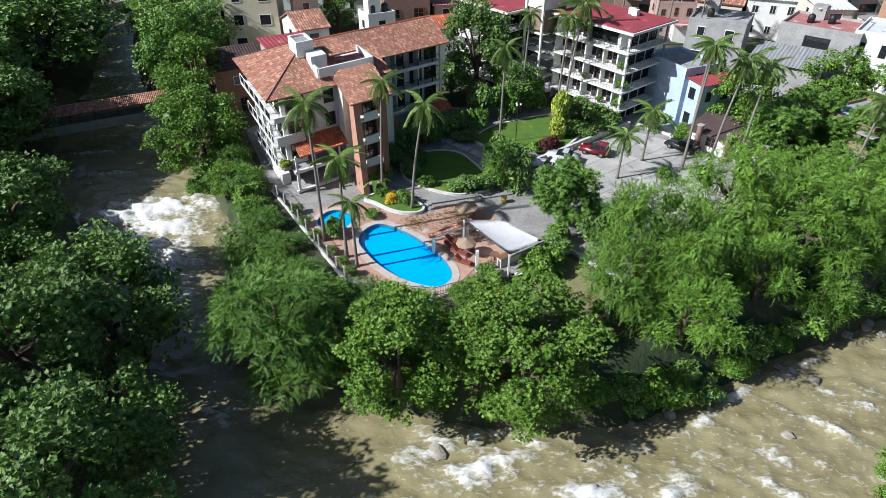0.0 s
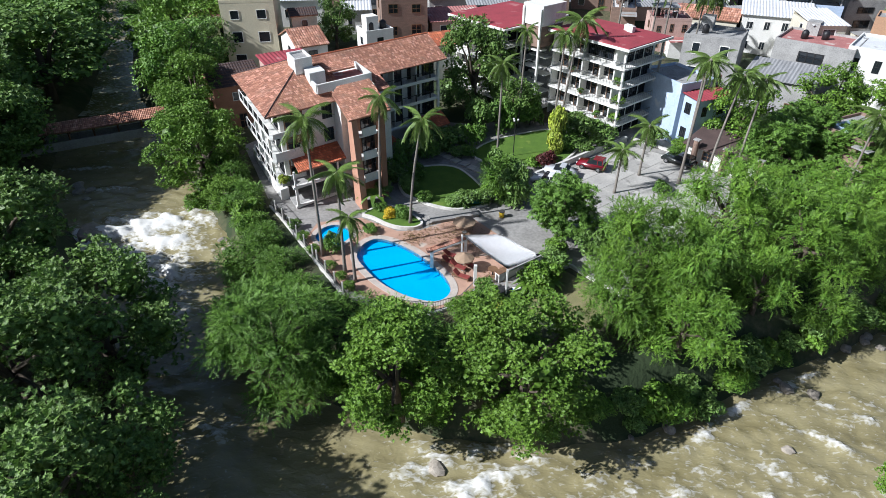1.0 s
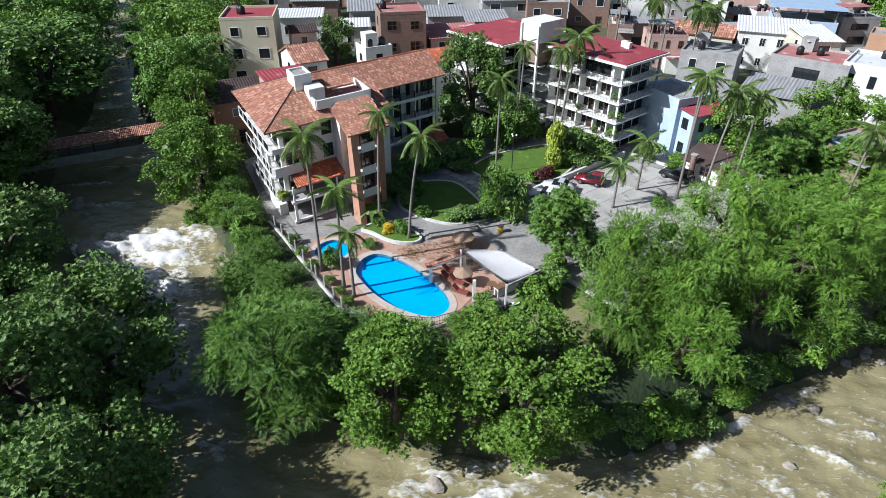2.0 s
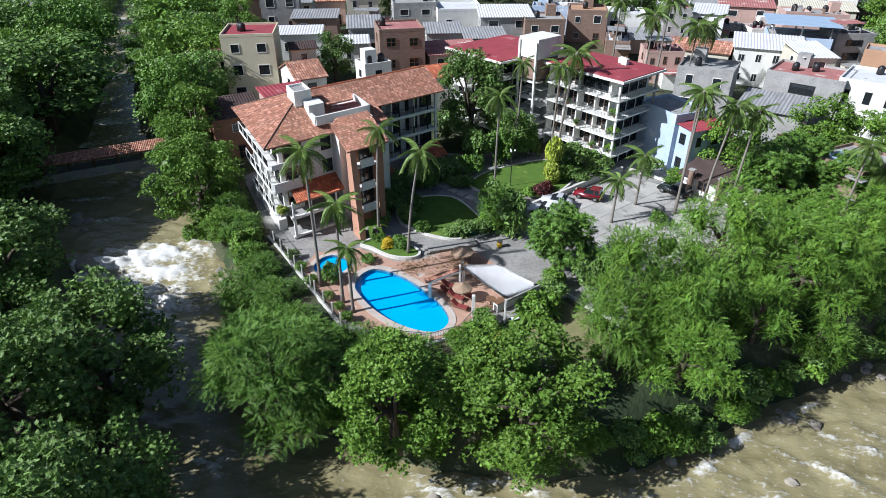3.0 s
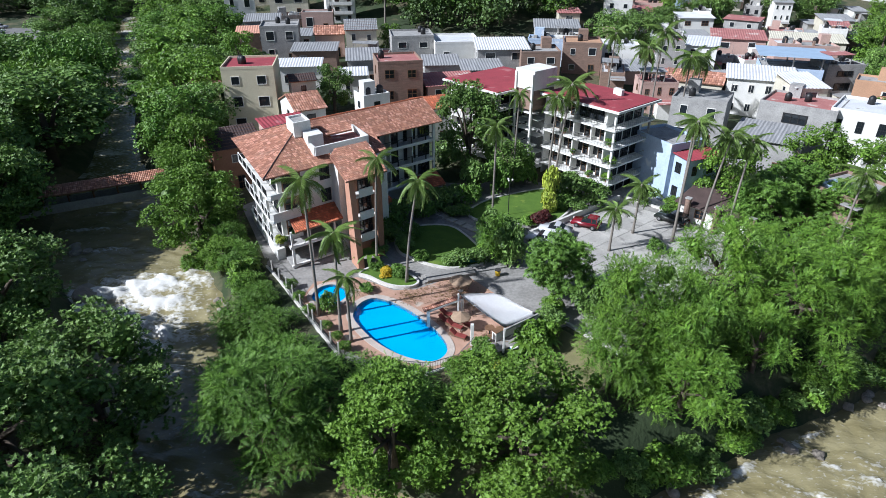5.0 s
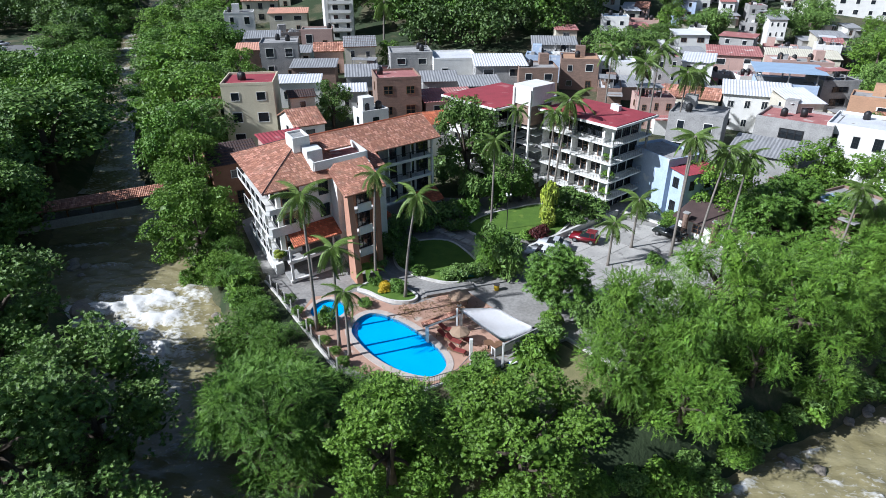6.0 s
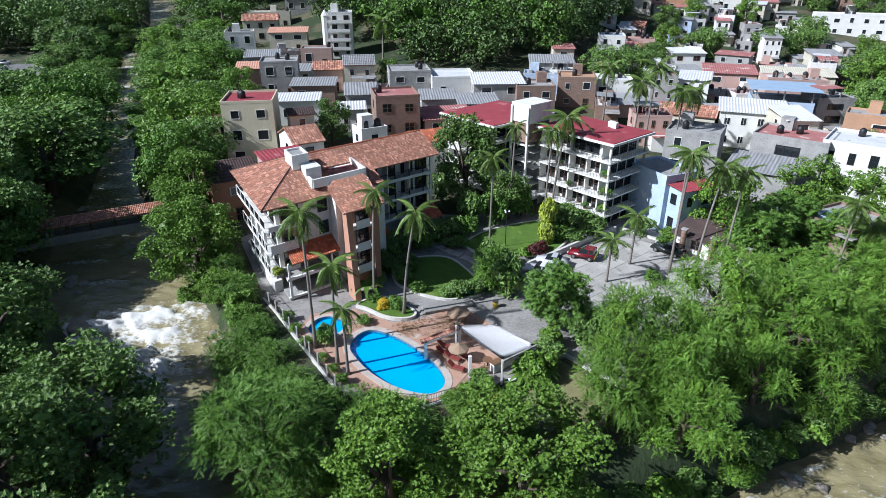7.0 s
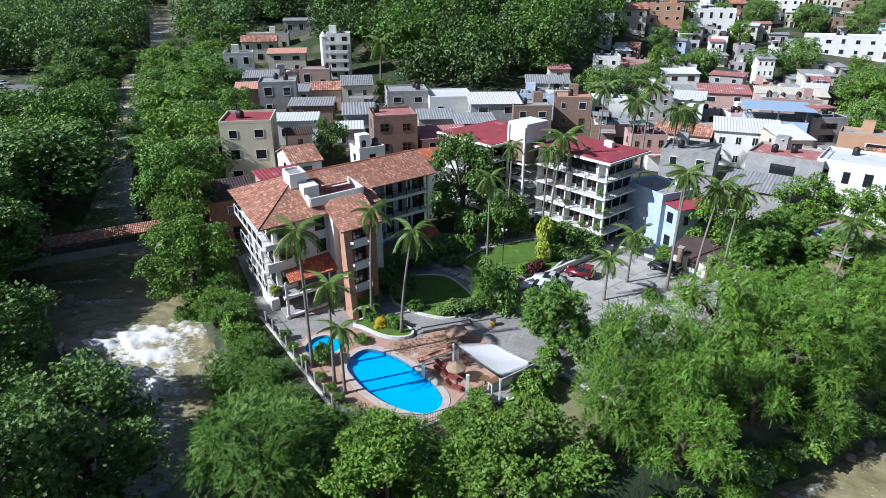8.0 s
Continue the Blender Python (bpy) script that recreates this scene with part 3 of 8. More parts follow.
# the river: a rippled sheet, heaped up and white at the rapids
wx, wy = np.meshgrid(np.arange(-64, 90, 0.35), np.arange(14, 100, 0.35))
RAPIDS = [(24, 29.5, 9, 5, 0.10, -35), (34, 33, 8, 5, 0.10, -35), (12, 28, 9, 4, 0.15, 10), (-2, 27, 6, 3, 0.12, 20), (2.5, 28.7, 3.0, 1.5, 0.62, 20), (-1.5, 30.8, 1.4, 2.4, 0.6, -60), (10.5, 26.5, 4.5, 1.3, 0.62, 15), (7.0, 24.5, 2.4, 1.2, 0.55, 10), (1.0, 24.0, 6.0, 0.9, 0.5, 5), (4.5, 31.2, 3.2, 1.2, 0.5, 0), (16.5, 26.8, 4.0, 1.6, 0.34, 30), (21.5, 33.8, 2.6, 0.6, 0.5, 35), (25.0, 36.4, 2.5, 0.5, 0.4, 35),
          (25.5, 30.3, 2.4, 0.7, 0.5, -30), (25.0, 27.2, 2.6, 0.5, 0.45, -35), (30.0, 34.0, 3.5, 0.5, 0.4, -35), (34.0, 36.5, 3.5, 0.5, 0.4, -30), (36.0, 31.0, 5.0, 1.0, 0.38, 40), (20.5, 30.0, 3.0, 0.6, 0.34, -35), (29.5, 24.6, 2.6, 1.0, 0.4, -40), (-12.5, 36.0, 1.6, 0.7, 0.3, 20), (31, 39.5, 4, 0.5, 0.36, 25), (40, 38, 5, 0.6, 0.36, 20),
          (-36.3, 63.0, 7.2, 2.3, 0.95, 14), (-41.0, 61.2, 3.6, 1.8, 0.9, 14), (-34.0, 59.4, 4.8, 3.0, 0.80, 30), (-31.0, 55.0, 3.8, 3.4, 0.60, 45), (-29.0, 50.0, 3.4, 3.4, 0.34, 45), (-22.0, 42.0, 3.0, 2.0, 0.2, 45), (-19.0, 34.0, 2.4, 1.4, 0.3, 30), (-50, 78, 5, 0.6, 0.30, 10), (-44, 72, 4, 0.5, 0.28, 10), (-48, 84, 5, 0.4, 0.26, 10)]
foam = np.zeros(wx.shape)
for rx, ry, ra, rb, power, turn in RAPIDS:
    c_, s_ = math.cos(radians(turn)), math.sin(radians(turn))
    u, v = (wx - rx) * c_ + (wy - ry) * s_, -(wx - rx) * s_ + (wy - ry) * c_
    foam = np.maximum(foam, power * np.exp(-((u / ra) ** 2 + (v / rb) ** 2)))
swirl = np.array([noise.turbulence((x * 0.5 + y * 0.2, y * 0.75, 0.0), 4, False) for x, y in zip(wx.ravel(), wy.ravel())]).reshape(wx.shape)
swirl = swirl - swirl.mean()
# wisps of foam drawn out along the current
cf, sf = math.cos(radians(-32)), math.sin(radians(-32))
wisp = np.array([noise.noise(((x * cf + y * sf) * 0.22, (-x * sf + y * cf) * 0.85, 5.0)) + 0.5 * noise.noise(((x * cf + y * sf) * 0.6, (-x * sf + y * cf) * 2.0, 9.0)) for x, y in zip(wx.ravel(), wy.ravel())]).reshape(wx.shape)
stretch_ = np.clip((wx + 8) / 10, 0, 1) * (wy < 50)
foam = np.maximum(foam, np.clip(wisp - 0.3, 0, 1) * 0.45 * stretch_)
foam = np.clip(foam * (1.0 + 0.48 * swirl / swirl.std()) + 0.012, 0, 1.0)
wz = water_z(wx, wy) + 0.10 * swirl / swirl.std() * 0.5 + foam * (0.32 + 0.12 * swirl / swirl.std())
weir_crest = np.exp(-(((wx + 36) * 0.25 - (wy - 64)) / 1.2) ** 2) * ((wx < -26) & (wx > -46))
wz += weir_crest * 0.25
k2 = np.arange(wx.size).reshape(wx.shape)
wq = np.stack([k2[:-1, :-1], k2[:-1, 1:], k2[1:, 1:], k2[1:, :-1]], -1).reshape(-1, 4)
wet = shore(wx, wy).ravel()
wq = wq[(wet[wq] < 3.0).any(1)]
me = numpy_mesh("water", np.stack([wx, wy, wz], -1).reshape(-1, 3), wq, M["river"], True)
me.attributes.new("foam", "FLOAT", "POINT").data.foreach_set("value", foam.ravel().astype(np.float32))
river = tagged(new("water", me), "silty brown river with white rapids", "river", "", "structure")
# its reaches out of the close view: upstream and downstream
fx, fy = np.meshgrid(np.arange(-230, -30, 1.6), np.arange(97, 480, 1.6))
ff = np.array([0.75 * max(0.0, noise.noise((x * 0.2, y * 0.3, 7.0))) + 0.12 for x, y in zip(fx.ravel(), fy.ravel())])
k3 = np.arange(fx.size).reshape(fx.shape)
fq = np.stack([k3[:-1, :-1], k3[:-1, 1:], k3[1:, 1:], k3[1:, :-1]], -1).reshape(-1, 4)
fq = fq[(shore(fx, fy).ravel()[fq] < 5.0).any(1)]
me = numpy_mesh("water_upstream", np.stack([fx, fy, water_z(fx, fy) + 0.25], -1).reshape(-1, 3), fq, M["river"], True)
me.attributes.new("foam", "FLOAT", "POINT").data.foreach_set("value", ff.astype(np.float32))
tagged(new("water_upstream", me), "shallow river reach with broken white water", "river", "", "structure")

for nm, ax0, ax1, ay0, ay1 in (("water_downstream", -64, 92, -60, 15.5), ("water_reach", 89.5, 300, 10, 152)):
    dx, dy = np.meshgrid(np.arange(ax0, ax1, 1.2), np.arange(ay0, ay1, 1.2))
    df = np.array([0.5 * max(0.0, noise.noise((x * 0.12, y * 0.3, 3.0))) for x, y in zip(dx.ravel(), dy.ravel())])
    k4 = np.arange(dx.size).reshape(dx.shape)
    dq = np.stack([k4[:-1, :-1], k4[:-1, 1:], k4[1:, 1:], k4[1:, :-1]], -1).reshape(-1, 4)
    dq = dq[(shore(dx, dy).ravel()[dq] < 3.0).any(1)]
    me = numpy_mesh(nm, np.stack([dx, dy, -5.03 + df.reshape(dx.shape) * 0.2], -1).reshape(-1, 3), dq, M["river"], True)
    me.attributes.new("foam", "FLOAT", "POINT").data.foreach_set("value", df.astype(np.float32))
    tagged(new(nm, me), "silty brown river running between wooded banks", "river", "", "structure")

# ---- terrace, pools, lawns ----
YARD = [(-10.3, 46.2), (-20.2, 62.0), (-24.6, 71.6), (-28.4, 79.6), (-20, 92), (5, 100), (18, 96), (30, 88), (37, 83), (46, 70), (40, 62), (24, 52), (17.2, 45.8), (12.6, 50.6), (9, 49), (4, 45.5), (-1, 43.2), (-6, 43.6)]
structure("pavement", sheet_with_holes([YARD, POOL, SMALL_POOL], -0.02, 2.4), M["paving"], "worn grey concrete paving of a courtyard", "pavement")
DECK = [(-9.9, 47.0), (-13.4, 52.4), (-15.2, 55.4), (-14.4, 59.0), (-9.6, 60.0), (-5.3, 57.2), (-2.9, 57.4), (0.5, 59.6), (3.2, 59.8), (6.5, 55.5), (6.6, 51), (3.4, 47.0), (1.6, 44.9), (-1.2, 43.6), (-5.4, 44.3)]
DECK = [tuple(p) for p in DECK]


def grown(loop, by):
    k, out = len(loop), []
    for i in range(k):
        t = (Vector(loop[(i + 1) % k]) - Vector(loop[i - 1])).normalized()
        out.append((loop[i][0] + t[1] * by, loop[i][1] - t[0] * by))
    return out


def turned_left(loop):
    return loop if sum(a[0] * b[1] - b[0] * a[1] for a, b in zip(loop, [*loop[1:], loop[0]])) > 0 else loop[::-1]


POOL, SMALL_POOL = turned_left(POOL), turned_left(SMALL_POOL)
RIM, SMALL_RIM = grown(POOL, 0.7), grown(SMALL_POOL, 0.55)
structure("deck", sheet_with_holes([DECK, RIM, SMALL_RIM], 0.0, 0.3), M["deck"], "pink flagstone deck round a swimming pool", "deck")


def swimming_pool(label, loop, rim, deep):
    p = thing("swimming_pool", label, "pool")
    part("coping", sheet_with_holes([rim, loop], 0.05, 0.25), M["coping"], p, "pale concrete coping")
    bm = bmesh.new()
    hi, lo = [bm.verts.new((x, y, 0.03)) for x, y in loop], [bm.verts.new((x, y, -deep)) for x, y in loop]
    k = len(loop)
    for i in range(k):
        bm.faces.new((hi[i], lo[i], lo[(i + 1) % k], hi[(i + 1) % k]))
    bm.faces.new(lo)
    part("basin", bm, M["pool_blue"], p, "bright blue plaster basin")
    bm = bmesh.new()
    bm.faces.new([bm.verts.new((x, y, -0.06)) for x, y in loop])
    w = part("water_surface", bm, M["pool_water"], p, "clear still water")
    w.visible_shadow = False
    return p


swimming_pool("egg-shaped bright blue swimming pool set in a pink deck", POOL, RIM, 0.42)
swimming_pool("small round blue wading pool beside palms", SMALL_POOL, SMALL_RIM, 0.3)

LAWN_A = spline([(-5.5, 66), (-6, 70.5), (-3, 73), (1, 73), (3.5, 69.5), (5.2, 65), (4.9, 63), (1.4, 61.7), (-1.6, 62.6), (-3.6, 64)], 4)
LAWN_B = spline([(3.5, 76.2), (6.5, 73.5), (11, 73.2), (15, 74), (18.5, 80), (16, 85.5), (9, 83), (5, 80)], 4)
BED = spline([(-9.6, 60.6), (-8.3, 59.6), (-6.6, 58.2), (-5.0, 57.5), (-3.2, 57.6), (-2.6, 58.8), (-4.0, 60.6), (-7.0, 62.6)], 4)
for nm, loop, z in (("lawn_near", LAWN_A, 0.16), ("lawn_far", LAWN_B, 0.16), ("planting_bed", BED, 0.26)):
    loop = turned_left(loop)
    bm = bmesh.new()
    inner = grown(loop, -0.2)
    prism(bm, inner, -0.1, z)
    structure(nm, bm, M["lawn"], "short bright green mown grass" if "lawn" in nm else "raised grassy bed under palms", "lawn")
    structure("kerb_" + nm, ring_strip(loop, 0.26, -0.1, z + 0.09), M["kerb"], "low white painted kerb round grass", "kerb")
# steps between the paths and the deck
bm = bmesh.new()
for i in range(3):
    box(bm, -3.2 + 0.36 * i, -0.5, -0.05, 3.2, 0.36 - 0.3 * i + 1.2, 0.06 + 0.14 * i)
st = structure("steps", bm, M["paving"], "worn concrete steps beside a lawn", "steps")
st.matrix_world = pose(0.6, 59.9, 0, 0, 0, 18)

# boundary wall with iron fence towards the side river
WALL = [(-9.6, 45.6), (-10.6, 47.2), (-13.6, 51.9), (-17.0, 57.2), (-20.5, 62.4)]
structure("wall_river", wall_line(bmesh.new(), WALL, 0.35, -3.2, 0.25), M["kerb"], "white painted river wall", "wall")
fence = thing("fence", "rusty iron fence on a white river wall", "fence")
bm = bmesh.new()
post = mesh_of(boxm(-0.07, -0.07, 0, 0.07, 0.07, 1.5, bevel=0.015), "post", M["kerb"])
bar = mesh_of(boxm(-0.012, -0.012, 0, 0.012, 0.012, 1.1), "bar", M["iron"])
for a, b in zip(WALL, WALL[1:]):
    a, b = Vector(a), Vector(b)
    run = (b - a).length
    for i in range(int(run / 2.2) + 1):
        p = a + (b - a) * (i * 2.2 / run)
        put("post", post, fence, pose(p.x, p.y, 0.2))
    for i in range(int(run / 0.26)):
        p = a + (b - a) * (i * 0.26 / run)
        put("bar", bar, fence, pose(p.x, p.y, 0.26))
    for z in (0.45, 1.3):
        part("rail", wall_line(bmesh.new(), [tuple(a), tuple(b)], 0.04, z, z + 0.04), M["iron"], fence)
END = [(-5.6, 43.7), (-1.2, 43.1), (1.4, 44.3), (2.8, 46.6)]
gate = thing("fence", "pale iron fence at the end of the pool", "fence")
structure("wall_low", wall_line(bmesh.new(), END, 0.3, -2.4, 0.22), M["kerb"], "low pale wall below an iron fence", "wall")
for a, b in zip(END, END[1:]):
    a, b = Vector(a), Vector(b)
    run = (b - a).length
    for i in range(int(run / 0.16)):
        p = a + (b - a) * (i * 0.16 / run)
        put("bar", bar, gate, pose(p.x, p.y, 0.2))
    for z in (0.35, 1.25):
        part("rail", wall_line(bmesh.new(), [tuple(a), tuple(b)], 0.05, z, z + 0.05), M["steel"], gate)
# retaining walls near the canopy and drive
structure("wall_drive", wall_line(bmesh.new(), [(9.5, 49.6), (12.4, 50.9), (15.6, 46.8), (19.5, 43.5)], 0.3, -2.5, 0.28), M["kerb"], "weathered white retaining wall", "wall")
structure("wall_garden", wall_line(bmesh.new(), [(11.2, 70.2), (15.5, 73.6), (20.5, 77.8), (25.5, 81.6)], 0.35, -0.1, 0.75), M["kerb"], "low grey wall between parking and garden", "wall")
structure("kerb_parking", wall_line(bmesh.new(), [(26.5, 82.5), (32.5, 76.5), (38.5, 69.8), (43, 65)], 0.4, -0.1, 0.28), M["kerb"], "pale kerb of a parking yard", "kerb")
structure("asphalt_drive", prism(bmesh.new(), [(13.5, 71), (25.5, 80.8), (32, 75.8), (42.5, 64.5), (24, 53.5), (15.5, 58)], -0.3, 0.004), M["paving"], "worn pale concrete of a parking yard", "pavement")


# dry grass in a lighter colour that stands in for sunlight on the ground
structure("ground_patch", prism(bmesh.new(), [(8.6, 48.2), (12.0, 49.8), (15.2, 46.0), (15.5, 43.2), (12.5, 41.4), (7.5, 43.6)], -0.6, 0.03), M["lit_dry_grass"], "trodden dry grass coloured light as if sunlit, below a retaining wall", "ground")


# ---- tiled roofs ----
def tile_slope(name, corners, material, parent, pitch=0.24, row=0.38, h=0.06, thick=0.14, label=""):
    """A convex roof plane, its first edge the eave: rows of half-round clay tiles on a slab."""
    p = [Vector(c) for c in corners]
    e = (p[1] - p[0]).normalized()
    nrm = (p[1] - p[0]).cross(p[2] - p[0]).normalized()
    if nrm.z < 0:
        nrm = -nrm
    s = nrm.cross(e)
    if (p[2] - p[0]).dot(s) < 0:
        s = -s
    flat = [((q - p[0]).dot(e), (q - p[0]).dot(s)) for q in p]
    bm = bmesh.new()
    uvl = bm.loops.layers.uv.new("UVMap")

    def span(u):
        hits = []
        for (u0, v0), (u1, v1) in zip(flat, [*flat[1:], flat[0]]):
            if abs(u1 - u0) > 1e-6 and min(u0, u1) - 1e-6 <= u <= max(u0, u1) + 1e-6:
                hits.append(v0 + (v1 - v0) * (u - u0) / (u1 - u0))
        return (min(hits), max(hits)) if hits else (0, 0)

    u0, u1 = min(f[0] for f in flat), max(f[0] for f in flat)
    us = list(np.arange(u0, u1, pitch / 4)) + [u1]
    spans = [span(u) for u in us]
    for i in range(len(us) - 1):
        a, b = spans[i], spans[i + 1]
        lo, hi = min(a[0], b[0]), max(a[1], b[1])
        ha, hb = (h * abs(math.sin(math.pi * u / pitch)) for u in (us[i], us[i + 1]))
        r = math.floor(lo / row)
        while r * row < hi:
            va0, va1 = (min(max(x, a[0]), a[1]) for x in (r * row, (r + 1) * row))
            vb0, vb1 = (min(max(x, b[0]), b[1]) for x in (r * row, (r + 1) * row))
            if va1 - va0 > 1e-4 or vb1 - vb0 > 1e-4:
                jag = 0.02 * math.sin(us[i] * 37.0 + r * 5.1)
                q = [(us[i], va0, ha + 0.05 + jag), (us[i + 1], vb0, hb + 0.05 + jag), (us[i + 1], vb1, hb), (us[i], va1, ha)]
                f = bm.faces.new([bm.verts.new(p[0] + e * x + s * y + nrm * z) for x, y, z in q])
                for lp, (x, y, z) in zip(f.loops, q):
                    lp[uvl].uv = ((us[i] + pitch / 8) / pitch, (r + 0.5))
            r += 1
    tiles, bm = bm, bmesh.new()
    top, low = [bm.verts.new(q - nrm * 0.005) for q in p], [bm.verts.new(q - nrm * thick) for q in p]
    k = len(p)
    bm.faces.new(top)
    bm.faces.new(low[::-1])
    for i in range(k):
        bm.faces.new((top[i], low[i], low[(i + 1) % k], top[(i + 1) % k]))
    slab = part(name, bm, M["terra"], parent, label)
    tagged(part("tile", tiles, material, slab, "rows of half-round clay tiles"), kind="stuff")
    return slab


def railing(parent, pts, z, height=0.95, gap=0.14, mats=("white", "iron")):
    """A balustrade: end posts, a top rail and thin uprights, along a line."""
    for a, b in zip(pts, pts[1:]):
        a, b = Vector(a), Vector(b)
        run = (b - a).length
        bm = bmesh.new()
        for i in range(1, int(run / gap)):
            p = a + (b - a) * (i * gap / run)
            box(bm, p.x - 0.012, p.y - 0.012, z, p.x + 0.012, p.y + 0.012, z + height)
        tagged(part("railing", bm, M[mats[1]], parent, "thin iron uprights"), kind="stuff")
        part("handrail", wall_line(bmesh.new(), [tuple(a), tuple(b)], 0.07, z + height, z + height + 0.06), M[mats[0]], parent)
        bm = bmesh.new()
        for i in range(int(run / 2.4) + 1):
            p = a + (b - a) * min(1, i * 2.4 / run)
            box(bm, p.x - 0.09, p.y - 0.09, z, p.x + 0.09, p.y + 0.09, z + height + 0.05)
        tagged(part("rail_post", bm, M[mats[0]], parent), kind="stuff")


def window_mesh(name, cols, frame_mat, rows=1):
    """A window frame with glazing bars, one metre square, its sill at the origin, facing -y, in one piece; and its pane, set back."""
    bm = bmesh.new()

    def cuts(n, edge, bar):
        out = [-edge, -edge + 0.065]
        for i in range(1, n):
            out += [-0.5 + i / n - bar, -0.5 + i / n + bar]
        return out + [edge - 0.065, edge]

    us, vs = cuts(cols, 0.54, 0.022), cuts(rows, 0.54, 0.016)
    front = {(i, j): bm.verts.new((u, -0.07, v + 0.5)) for i, u in enumerate(us) for j, v in enumerate(vs)}
    fs = [bm.faces.new([front[q] for q in ((i, j), (i + 1, j), (i + 1, j + 1), (i, j + 1))]) for i in range(len(us) - 1) for j in range(len(vs) - 1) if not (i % 2 and j % 2)]
    made = bmesh.ops.extrude_face_region(bm, geom=fs)
    bmesh.ops.translate(bm, verts=[v for v in made["geom"] if isinstance(v, bmesh.types.BMVert)], vec=(0, 0.10, 0))
    bmesh.ops.recalc_face_normals(bm, faces=bm.faces)
    return mesh_of(bm, name, frame_mat), mesh_of(boxm(-0.5, -0.015, 0, 0.5, 0.05, 1), "pane", M["glass"])


WIN = {"white": window_mesh("window", 2, M["white"]), "iron": window_mesh("window", 3, M["iron"], 2), "plain": window_mesh("window", 1, M["white"]), "wood": window_mesh("window", 2, M["wood"], 2)}


def on_wall(name, mesh, parent, a, b, s, z, w, h, out=0.0):
    """Sets a window or door on the outer face of the wall from a to b (the outside on its right), s metres along it."""
    a, b = Vector(a), Vector(b)
    d = (b - a).normalized()
    p = a + d * s
    rz = math.atan2(d.y, d.x)
    m = Matrix.Translation((p.x + d.y * out, p.y - d.x * out, z)) @ Matrix.Rotation(rz, 4, "Z") @ Matrix.Diagonal((w, 1, h, 1))
    ob = put(name, mesh[0], parent, m)
    put("pane", mesh[1], ob)
    return ob


# ---- the tiled hotel by the pool ----
B1O, B1S, B1T = Vector((-19.4, 63.2)), Vector((math.cos(radians(39)), math.sin(radians(39)))), Vector((math.cos(radians(118.5)), math.sin(radians(118.5))))


def b1(s, t, z=None):
    """The hotel's own grid: s along its front, t back along the river side."""
    p = B1O + B1S * s + B1T * t
    return (p.x, p.y) if z is None else (p.x, p.y, z)


